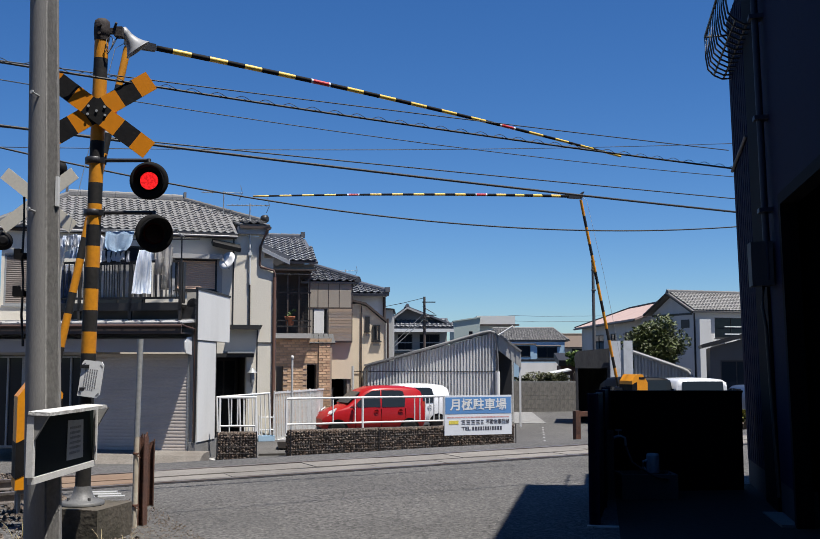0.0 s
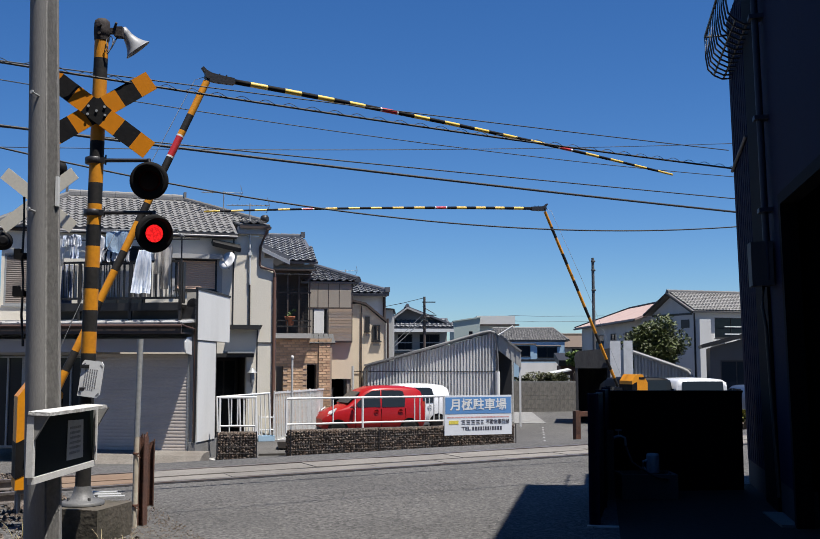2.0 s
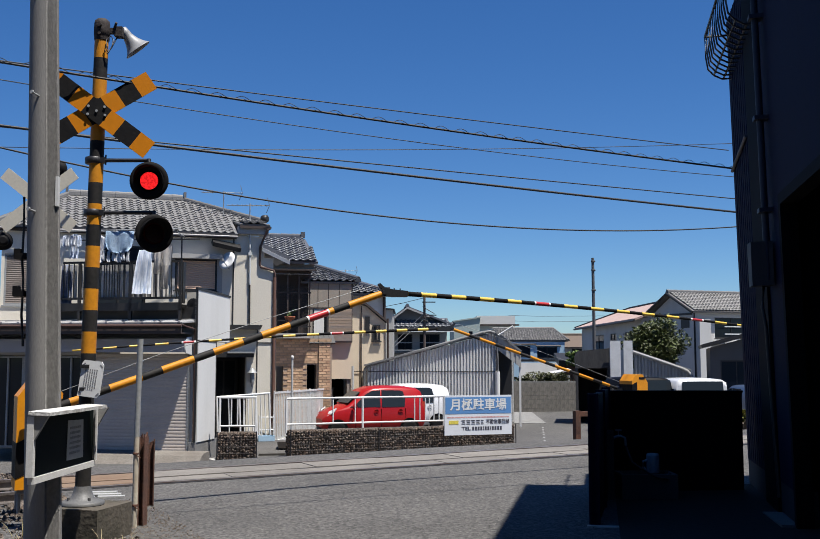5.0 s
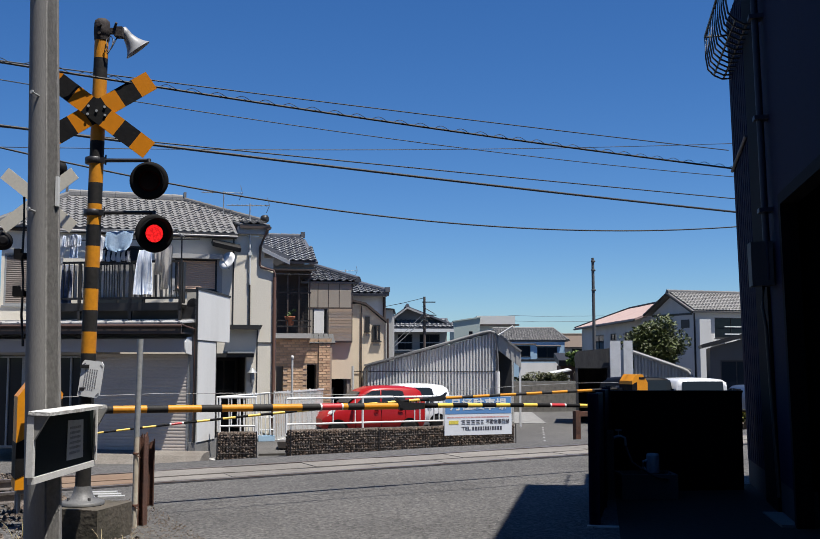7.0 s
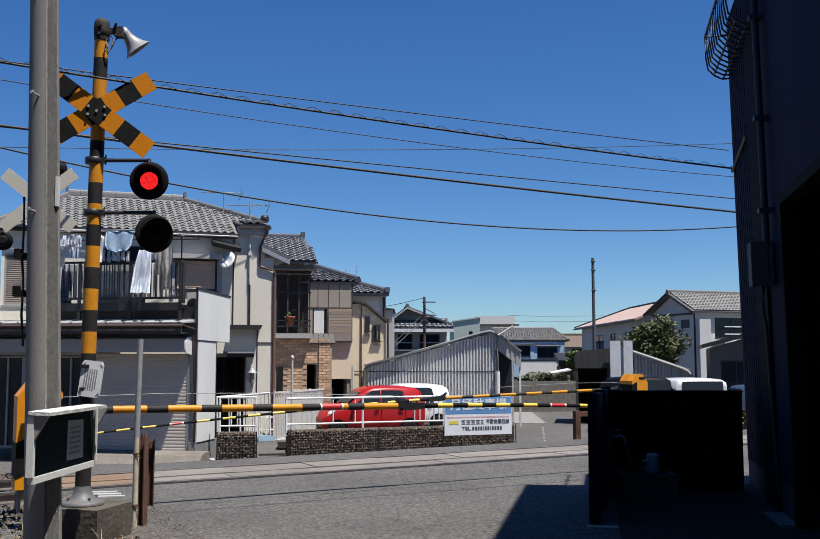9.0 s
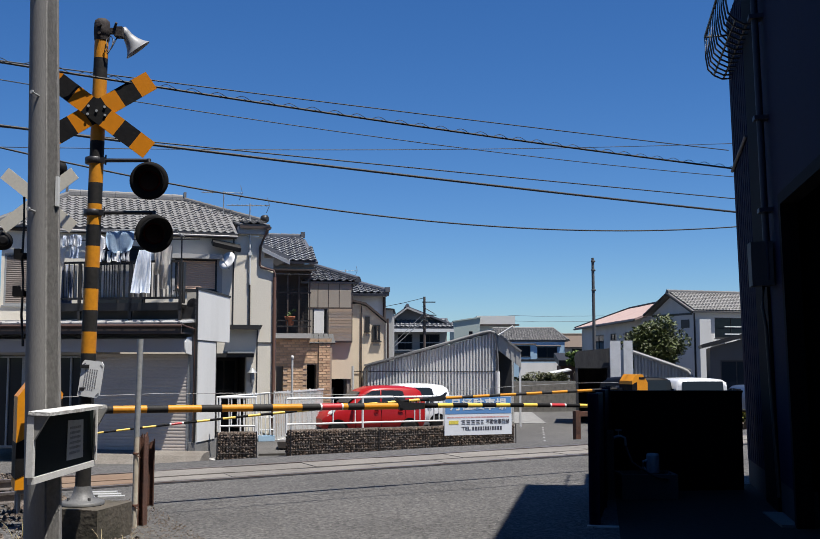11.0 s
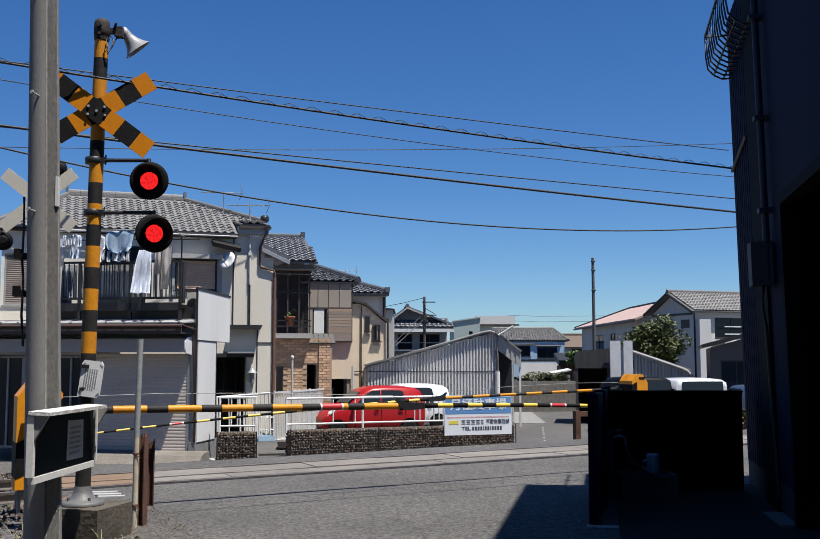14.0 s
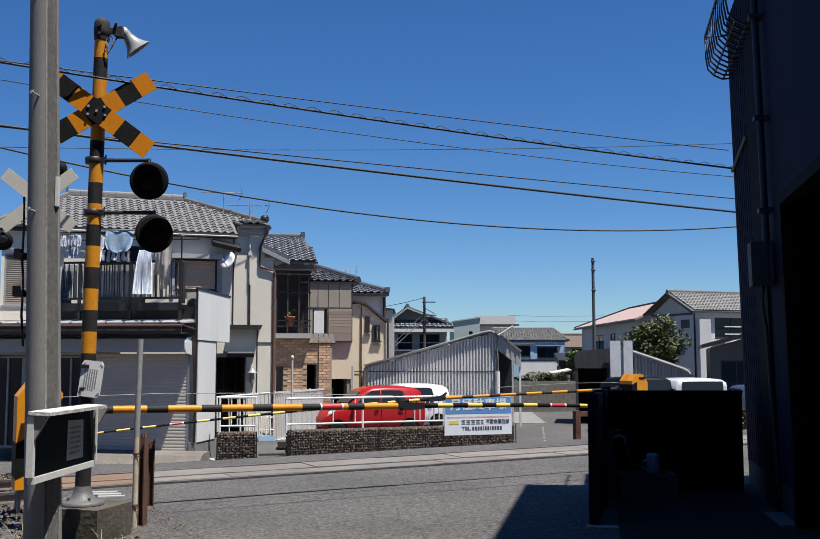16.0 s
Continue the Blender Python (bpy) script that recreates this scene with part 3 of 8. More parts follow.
def other_signal():
    x, y = -5.62, 15.0
    sig = thing("crossing_signal", pose(x, y, ground_z(x, y)), "crossing post seen from behind with a cream crossbuck", "crossing signal")
    bm = bmesh.new()
    bands, z, h1 = [(0.35, 1)], 1.6, 4.75
    for k in range(16):
        bands.append((0.35 + 0.65 * (k + 1) / 16, k % 2))
    tube(bm, (0.0, 0.1, 0), (0.0, 0.1, h1), 0.07, 0.064, 16, bands=bands)
    part("post", bm, [orange_paint, grey_black], sig)
    bm = bmesh.new()
    for ang, yy in ((38, 0.0), (-38, 0.014)):
        r = pose(0, yy, 0, 0, -ang, 0)
        box(bm, (0, yy, 0), (1.36, 0.012, 0.2), r.to_3x3())
    part("crossbuck", bm, mat("primed_cream", (0.66, 0.61, 0.49), 0.7, var=0.06, scale=4, fine=30, bump=0.05, col2=(0.55, 0.51, 0.42), mix=0.5), sig,
         "cream primed back of a crossbuck", at=pose(0, -0.02, 4.05))
    for dx, z, turn in ((0.24, 4.55, 180), (-0.56, 3.44, 200)):
        bm = bmesh.new()
        tube(bm, (0, 0.05, z + 0.2), (dx, 0.05, z + 0.2), 0.02, n=8)
        part("lamp_arm", bm, dark_steel, sig)
        m = face_to(dx, 0.1, z, turn, 0)
        bm = bmesh.new()
        lathe(bm, [(0.045, -0.15), (0.075, -0.14), (0.085, -0.07), (0.085, -0.03), (0.135, -0.012), (0.14, 0.0), (0.135, 0.012), (0.08, 0.0), (0.0001, -0.002)], m, 28)
        part("signal_lamp", bm, black_paint, sig, "black back of a flashing light")


other_signal()

# ---- barriers ----


case_paint = mat("case_amber", (0.74, 0.28, 0.003), 0.45, var=0.08, scale=4, fine=30, bump=0.03, col2=(0.6, 0.23, 0.01), mix=0.4)


def barrier(name, m, spec, tip_len, label):
    gate = thing(name, m, label, "level crossing barrier", "crossing barriers")
    L1 = 4.02
    # machine with striped casing, on a pedestal; the arm's axis is the origin of the thing
    bm = bmesh.new()
    x0, x1 = spec["case"]
    prism(bm, [(x0, -0.8), (x1, -0.8), (x1, 0.17), (x1 - 0.1, 0.3), (x0 + 0.12, 0.3), (x0, 0.14)], 0.42, pose(0, 0.1, 0))
    case = part("machine_case", bm, case_paint, gate, "amber painted drive casing", bevel=0.015)
    # near gate: a diagonal band, then black over the whole lower right
    for poly in spec["marks"]:
        bm = bmesh.new()
        prism(bm, poly, 0.43, pose(0, 0.095, 0))
        part("stripe", bm, black_paint, case, "black mark on the casing")
    bm = bmesh.new()
    span(bm, (x0 + 0.02, 0.13, -0.84), (x1 - 0.02, 0.49, -0.8))
    part("base_plate", bm, galv, gate, "pale base plate")
    for x in (x0 + 0.05, x1 - 0.05):
        bm = bmesh.new()
        tube(bm, (x, 0.2, -1.16), (x, 0.2, -0.84), 0.02, n=8)
        part("anchor_bolt", bm, galv, gate)
        bm = bmesh.new()
        tube(bm, (x, 0.42, -1.16), (x, 0.42, -0.84), 0.02, n=8)
        part("anchor_bolt", bm, galv, gate)
    bm = bmesh.new()
    tube(bm, (0, -0.06, 0), (0, 0.2, 0), 0.06, n=16)
    part("axle", bm, dark_steel, gate)
    # first arm
    bm = bmesh.new()
    tube(bm, (-0.1, 0, 0), (L1 - 0.06, 0, 0), spec["girth"], spec["girth"] * 0.95, 14, bands=spec["root"])
    arm = part("barrier_arm", bm, [orange_paint, grey_black, red_paint, white_paint], gate, "amber and dark grey banded arm with a red band")
    bm = bmesh.new()
    box(bm, (-0.1, 0.0, 0), (0.2, 0.08, 0.12))
    part("counterweight", bm, dark_steel, arm, bevel=0.01)
    bm = bmesh.new()
    pipe(bm, [(-0.05, 0.05, 0.04), (0.05, 0.05, 0.13), (L1 * 0.3, 0.05, 0.165), (L1 * 0.6, 0.05, 0.16), (L1 - 0.1, 0.03, 0.12), (L1 - 0.03, 0.0, 0.05)], 0.0035, 5)
    part("stay_wire", bm, galv, arm, "thin pale stay wire")
    # folding joint and second arm
    bm = bmesh.new()
    ends = [0.0] + [q for q, _ in spec["tip"]]
    rings = []
    for u in ends:
        c, r = Vector((0.3 + (tip_len - 0.3) * u, 0, -spec["sag"] * u * u)), 0.031 - 0.016 * u
        rings.append([bm.verts.new(c + Vector((0, r * math.cos(0.628319 * k), r * math.sin(0.628319 * k)))) for k in range(10)])
    for (p, q), (_, mi) in zip(zip(rings[:-1], rings[1:]), spec["tip"]):
        for k in range(10):
            f = bm.faces.new((p[k], p[(k + 1) % 10], q[(k + 1) % 10], q[k]))
            f.material_index, f.smooth = mi, True
    bm.faces.new(rings[0])
    bm.faces.new(rings[-1][::-1]).material_index = 1
    prism(bm, [(-0.03, -0.045), (0.1, -0.05), (0.29, -0.04), (0.29, 0.035), (0.1, 0.042), (0.03, 0.05), (-0.03, 0.07), (-0.075, 0.105), (-0.092, 0.09), (-0.05, 0.04)], 0.06, pose(0, -0.03, 0), 4)
    for x in (0.12, 0.2):
        tube(bm, (x, 0, 0.035), (x, 0, 0.06), 0.008, n=6, mi=4)
    tube(bm, (-0.02, -0.045, 0.0), (-0.02, 0.045, 0.0), 0.028, n=10, mi=4)
    tip = part("folding_arm", bm, [yellow_paint, black_paint, red_paint, white_paint, dark_steel], arm, "thin yellow and black banded arm end on a black joint")
    tip.matrix_basis = pose(L1, 0, 0)
    MOVES.append(("gate", arm, tip))
    return gate, arm, tip


def bands_of(seq):
    """(length, colour) pieces into band ends from 0 to 1."""
    tot, u, out = sum(q for q, _ in seq), 0.0, []
    for q, c in seq:
        u += q
        out.append((u / tot, c))
    return out


ROOT = [(0.35, 1), (0.2, 0), (0.23, 1), (0.36, 0), (0.23, 1), (0.37, 0), (0.235, 1), (0.36, 0), (0.235, 1), (0.36, 0), (0.23, 1), (0.02, 3), (0.25, 2), (0.02, 3), (0.06, 0), (0.21, 1), (0.45, 0)]
TIP = [(0.2, 1), (0.235, 0), (0.235, 1)] + [(0.23, 0), (0.226, 1)] * 3 + [(0.025, 3), (0.225, 2), (0.025, 3), (0.24, 1)] + [(0.24, 0), (0.24, 1)] * 5 + [(0.03, 3), (0.2, 2), (0.03, 3), (0.24, 1)] + [(0.24, 0), (0.22, 1)] * 3 + [(0.3, 0)]
near_gate = barrier("crossing_barrier", pose(-3.713, 10.3, 1.075, 0, 0, 26), {"girth": 0.042, "root": bands_of(ROOT), "tip": bands_of(TIP), "sag": 0.2, "case": (-0.27, 0.17),
                     "marks": [[(-0.272, -0.69), (-0.02, -0.58), (-0.02, -0.2), (-0.272, -0.33)], [(0.0, -0.78), (0.172, -0.78), (0.172, 0.12), (0.0, 0.0)]]}, 6.65,
                    "amber crossing barrier with a folding striped arm")
ROOT_FAR = [(0.35, 1), (0.2, 0), (0.23, 1)] + [(0.36, 0), (0.24, 1)] * 5 + [(0.35, 0)]
far_gate = barrier("crossing_barrier", pose(4.282, 20.65, 0.99, 0, 0, 204.1), {"girth": 0.031, "root": bands_of(ROOT_FAR), "tip": bands_of(TIP), "sag": 0.14, "case": (-0.33, 0.05),
                    "marks": [[(-0.07, -0.4), (0.052, -0.4), (0.052, 0.1), (-0.07, 0.15)], [(-0.26, 0.2), (-0.12, 0.2), (-0.12, 0.245), (-0.26, 0.245)]]}, 6.87,
                   "amber crossing barrier with a folding striped arm across the track")

# ---- concrete pole and what hangs on it ----


def concrete_pole():
    p = thing("utility_pole", pose(-2.93, 8.0, 0.0), "grey round concrete utility pole with step bolts", "utility pole")
    bm = bmesh.new()
    tube(bm, (0.063, 0, -0.3), (-0.22, 0, 9.5), 0.147, 0.075, 40)
    part("shaft", bm, pole_concrete, p)
    for i, z in enumerate((3.7, 2.76, 4.65, 5.6)):
        a = radians(-112)
        bm = bmesh.new()
        r = 0.125
        d = Vector((math.cos(a), math.sin(a), 0.0))
        d.x += 0.04 - 0.025 * (z + 0.3)
        tube(bm, d * (r - 0.03) + Vector((0, 0, z)), d * (r + 0.07) + Vector((0, 0, z + 0.02)), 0.009, n=8)
        tube(bm, d * (r + 0.065) + Vector((0, 0, z + 0.02)), d * (r + 0.078) + Vector((0, 0, z + 0.022)), 0.017, n=8)
        part("step_bolt", bm, galv, p)
    bm = bmesh.new()
    span(bm, (0.086, -0.07, 2.82), (0.106, -0.02, 3.06))
    part("number_plate", bm, white_paint, p, "narrow white plate")
    bm = bmesh.new()
    rows = []
    for j in range(50):
        z = 0.0 + j * 0.15
        r = 0.147 - 0.072 * (z + 0.3) / 9.8 + 0.003
        rows.append([bm.verts.new((0.063 - 0.283 * (z + 0.3) / 9.8 + r * math.cos(radians(-64 + 8 * k)), r * math.sin(radians(-64 + 8 * k)), z)) for k in range(8)])
    for q, r in zip(rows[:-1], rows[1:]):
        for k in range(7):
            bm.faces.new((q[k], q[k + 1], r[k + 1], r[k])).smooth = True
    bmesh.ops.solidify(bm, geom=bm.faces[:], thickness=0.003)
    part("bill_guard", bm, mat("pitted_sheet", (0.255, 0.246, 0.232), 0.85, var=0.22, scale=16, fine=45, bump=0.25, col2=(0.18, 0.175, 0.165), mix=0.6, stretch=(1, 1, 0.6)), p, "pitted sheet strip against bill posting")
    for z, k in ((2.42, 0.06), (2.12, 0.06)):
        bm = bmesh.new()
        box(bm, (-0.185, -0.02, z), (0.09, 0.07, 0.05))
        box(bm, (-0.215, -0.02, z + 0.02), (0.05, 0.05, 0.08))
        part("clamp", bm, black_paint, p, bevel=0.01)
    bm = bmesh.new()
    pipe(bm, [(-0.18, -0.02, 2.9), (-0.175, -0.02, 2.6), (-0.18, -0.02, 2.4), (-0.17, -0.02, 2.28), (-0.165, -0.02, 2.14), (-0.17, -0.02, 1.95), (-0.15, -0.02, 1.7)], 0.01, 6)
    part("cable", bm, wire_mat, p)


concrete_pole()


def notice_case():
    """An open-fronted notice case beside the pole, facing the road."""
    c = thing("notice_case", afar(pose(-2.475, 6.78, 0.78, 0, 0, 88), 1.075), "weathered white notice case with a dark green board and one paper", "notice case")
    w, h = 1.18, 0.44
    bm = bmesh.new()
    span(bm, (0.0, 0.06, 0.03), (w, 0.075, h))
    part("board", bm, mat("board_green", (0.004, 0.008, 0.007), 0.8, spec=0.1, var=0.2, scale=4, fine=40, bump=0.05), c, "dark green board")
    frame_m = mat("weathered_white", (0.64, 0.63, 0.6), 0.8, var=0.1, scale=9, fine=60, bump=0.04, col2=(0.42, 0.4, 0.36), mix=0.4, stretch=(1, 3, 3))
    bm = bmesh.new()
    span(bm, (-0.01, 0.035, -0.015), (w - 0.02, 0.08, 0.03))
    part("bottom_rail", bm, frame_m, c, bevel=0.004)
    for x in (-0.02, w - 0.01):
        bm = bmesh.new()
        prism(bm, [(0.045, 0.03), (0.08, 0.03), (0.08, h), (-0.055, h), (0.045, h * 0.6)], 0.03, pose(x + 0.03, 0, 0, 0, 0, 90))
        part("side_board", bm, mat("side_grey", (0.26, 0.255, 0.24), 0.85, var=0.06, scale=8, fine=60, bump=0.08), c, bevel=0.003)
    for x, y, e in ((-0.028, 0.04, 0.04), (w - 0.035, 0.022, 0.022)):
        bm = bmesh.new()
        span(bm, (x, y, 0.031), (x + e, y + (0.046 if x < 0 else 0.012), h - 0.004))
        part("stile", bm, frame_m, c, "white front stile", bevel=0.002)
    bm = bmesh.new()
    box(bm, (w / 2 - 0.07, 0.0, h + 0.015), (w - 0.06, 0.15, 0.024), Matrix.Rotation(radians(3), 3, "X"))
    part("roof_board", bm, mat("peeling_white", (0.66, 0.65, 0.62), 0.85, var=0.25, scale=9, fine=45, bump=0.4, col2=(0.25, 0.23, 0.2), mix=0.8), c, "flaking white roof board", bevel=0.004)
    bm = bmesh.new()
    prism(bm, [(0.62, 0.08), (0.95, 0.075), (0.94, 0.36), (0.63, 0.37)], 0.003, pose(0, 0.055, 0), 0)
    plate_text(bm, 0.67, 0.89, 0.11, 0.33, 0.0545, 6, 1, 11)
    part("paper", bm, [mat("faded_paper", (0.42, 0.42, 0.4), 0.9, var=0.1, scale=6, fine=20, bump=0.1), mat("pale_ink", (0.25, 0.25, 0.25), 0.9)], c, "faded paper with unreadable lines")
    for z in (0.1, 0.3):
        bm = bmesh.new()
        span(bm, (w - 0.25, 0.08, z), (w - 0.2, 0.35, z + 0.04))
        part("bracket", bm, dark_steel, c)


notice_case()


def guard_post():
    p = thing("guard_post", pose(-2.55, 9.68, 0.02, 0, 0, -8), "rusty steel channel post beside the asphalt", "post")
    bm = bmesh.new()
    prism(bm, [(-0.023, -0.1), (0.023, -0.1), (0.023, 0.83), (0.014, 0.86), (0.003, 0.81), (-0.01, 0.87), (-0.023, 0.85)], 0.01, pose(0, -0.005, 0))
    for x in (-0.032, 0.023):
        prism(bm, [(-0.05, -0.1), (0.05, -0.1), (0.05, 0.82), (0.02, 0.86 + x), (-0.02, 0.835), (-0.05, 0.87)], 0.009, pose(x + 0.009, 0, 0, 0, 0, 90))
    part("channel", bm, rust, p, bevel=0.003)
    q = thing("pipe_post", pose(-2.585, 9.55, 0.02), "slim galvanised pipe post with a cream painted foot", "post")
    bm = bmesh.new()
    tube(bm, (0, 0, -0.05), (0.004, 0, 0.85), 0.0255, 0.0255, 14)
    part("lower_pipe", bm, mat("cream_paint", (0.55, 0.5, 0.4), 0.7, var=0.15, scale=5, fine=40, bump=0.15, col2=(0.25, 0.13, 0.07), mix=0.6), q, "rust-stained cream foot")
    bm = bmesh.new()
    tube(bm, (0.004, 0, 0.85), (0.018, 0, 1.77), 0.027, 0.027, 14)
    part("upper_pipe", bm, galv, q)
    for z in (0.2, 0.68):
        bm = bmesh.new()
        lathe(bm, [(0.0255, z), (0.03, z + 0.005), (0.03, z + 0.018), (0.0255, z + 0.023)], None, 14)
        tube(bm, (0.0, -0.03, z + 0.01), (0.05, -0.02, z - 0.03), 0.005, n=5)
        part("clip", bm, rust, q)
    r = thing("guard_post", pose(-2.795, 10.95, 0.0, 0, 0, 12), "rusty steel channel post a step behind another", "post")
    bm = bmesh.new()
    prism(bm, [(-0.024, -0.1), (0.024, -0.1), (0.024, 0.72), (-0.024, 0.7)], 0.01, pose(0, -0.005, 0))
    for x in (-0.028, 0.028):
        span(bm, (x - 0.005, -0.045, -0.1), (x + 0.005, 0.045, 0.71 + x))
    part("channel", bm, rust, r, bevel=0.003)


guard_post()
bm = bmesh.new()
for i in range(3):
    span(bm, (0.02 * i, 0.11 * i, 0.0), (0.55 - 0.05 * i, 0.1 + 0.11 * i, 0.06 + 0.012 * i))
solid("cable_trough_lids", bm, mat("pale_metal", (0.5, 0.5, 0.49), 0.5, 0.3, var=0.15, scale=4, fine=30, bump=0.1), pose(-3.8, 11.5, -0.02, 0, 0, 12), "pale metal cable trough lids beside the post", "trough lid", bevel=0.005)

# ---- dark building and wash place by the road ----
BLD = pose(4.03, 12.05, 0.0, -1.15, 0, 79)


def dark_building():
    b = thing("roadside_building", BLD, "dark navy sheet-clad building in shade", "building")
    # height and roof step are assumed, set so the building's cast shadow fits
    H, LOW = 7.5, 5.75
    bm = bmesh.new()
    holes = [(-7.5, -3.1, -0.3, 3.04)]
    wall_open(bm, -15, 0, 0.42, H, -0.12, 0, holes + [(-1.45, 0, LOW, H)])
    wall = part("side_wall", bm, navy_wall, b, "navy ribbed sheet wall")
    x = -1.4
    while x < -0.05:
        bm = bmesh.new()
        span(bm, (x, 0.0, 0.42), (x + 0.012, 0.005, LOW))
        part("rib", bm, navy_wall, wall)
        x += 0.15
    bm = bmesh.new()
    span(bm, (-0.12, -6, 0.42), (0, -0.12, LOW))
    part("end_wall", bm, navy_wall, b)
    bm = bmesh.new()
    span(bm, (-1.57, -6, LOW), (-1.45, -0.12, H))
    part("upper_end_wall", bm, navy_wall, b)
    bm = bmesh.new()
    span(bm, (-1.45, -6.1, LOW), (-0.02, -0.03, LOW + 0.06))
    part("low_roof", bm, dark_steel, b)
    bm = bmesh.new()
    span(bm, (-15, -6.1, 0.0), (-14.88, -0.12, H))
    span(bm, (-15, -6.2, 0.0), (-1.45, -6.08, H))
    part("rear_wall", bm, navy_wall, b)
    # footing concrete coloured near black, with the shade at the wall's foot
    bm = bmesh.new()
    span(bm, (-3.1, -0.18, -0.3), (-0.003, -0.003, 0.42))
    part("foundation", bm, mat("shaded_footing", (0.03, 0.03, 0.032), 0.9), b, "concrete footing")
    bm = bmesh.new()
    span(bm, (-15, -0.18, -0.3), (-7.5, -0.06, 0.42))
    part("foundation", bm, mat("shaded_footing", (0.03, 0.03, 0.032), 0.9), b, "concrete footing")
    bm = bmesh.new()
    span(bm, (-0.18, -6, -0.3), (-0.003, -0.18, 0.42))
    part("foundation", bm, mat("shaded_footing", (0.03, 0.03, 0.032), 0.9), b, "concrete footing")
    bm = bmesh.new()
    span(bm, (-15.1, -6.3, H), (-1.42, 0.05, H + 0.12))
    part("roof", bm, dark_steel, b)
    # near-black linings carry the shade inside the garage
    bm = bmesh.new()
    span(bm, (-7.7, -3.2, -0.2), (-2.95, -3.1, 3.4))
    inner = part("garage_rear", bm, shade_black, b, "garage inside, coloured near black for its shade")
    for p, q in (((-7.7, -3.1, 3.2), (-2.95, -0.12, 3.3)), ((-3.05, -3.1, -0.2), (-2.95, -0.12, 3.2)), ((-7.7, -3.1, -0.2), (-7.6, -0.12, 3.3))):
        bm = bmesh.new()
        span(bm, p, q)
        part("lining", bm, shade_black, inner)
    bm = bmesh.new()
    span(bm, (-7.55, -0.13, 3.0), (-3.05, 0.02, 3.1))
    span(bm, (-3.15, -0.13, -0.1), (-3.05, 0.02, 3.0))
    part("door_frame", bm, shade_black, b)
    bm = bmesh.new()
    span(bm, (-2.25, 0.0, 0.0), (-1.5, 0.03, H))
    part("column", bm, shade_black, b, "dark boxed column", bevel=0.008)
    bm = bmesh.new()
    tube(bm, (-2.62, 0.07, 2.35), (-2.62, 0.07, H), 0.033, n=14)
    for z in (3.0, 3.9, 4.9, 6.0):
        span(bm, (-2.69, 0.0, z), (-2.55, 0.13, z + 0.04))
    part("downpipe", bm, mat("pipe_blue_grey", (0.03, 0.035, 0.055), 0.5, spec=0.2, var=0.1), b, "slate downpipe")
    bm = bmesh.new()
    span(bm, (-2.65, 0.02, 2.3), (-2.4, 0.22, 2.72))
    span(bm, (-2.4, 0.05, 2.5), (-2.28, 0.2, 2.62))
    part("meter_box", bm, mat("meter_grey", (0.06, 0.06, 0.066), 0.6, spec=0.2, var=0.1), b, "grey meter box", bevel=0.01)
    bm = bmesh.new()
    pipe(bm, [(-2.52, 0.1, 2.3), (-2.5, 0.12, 2.1), (-2.54, 0.1, 1.9), (-2.52, 0.06, 0.3)], 0.018, 8)
    part("conduit", bm, wire_mat, b)
    bm = bmesh.new()
    tube(bm, (-0.04, 0.02, 3.88), (-1.3, 0.02, 4.04), 0.02, n=8)
    part("service_wire_tube", bm, mat("pale_tube", (0.1, 0.1, 0.115), 0.6), b, "pale conduit")
    # window guard
    g = bmesh.new()
    for z in (5.54,):
        pipe(g, [(-0.16, 0.0, z), (-0.16, 0.28, z), (-2.2, 0.28, z), (-2.2, 0.0, z)], 0.014, 6)
    pipe(g, [(-0.16, 0.08, 5.01), (-2.2, 0.08, 5.01)], 0.012, 6)
    pipe(g, [(-0.16, 0.19, 5.06), (-2.2, 0.19, 5.06)], 0.012, 6)
    guard = part("window_guard", g, dark_steel, b, "black curved window guard")
    for i in range(13):
        bm = bmesh.new()
        x = -0.16 - i * 0.17
        pipe(bm, [(x, 0.28, 5.54), (x, 0.28, 5.28), (x, 0.26, 5.13), (x, 0.19, 5.05), (x, 0.1, 5.0), (x, 0.0, 5.0)], 0.011, 6)
        part("guard_bar", bm, dark_steel, guard)


dark_building()


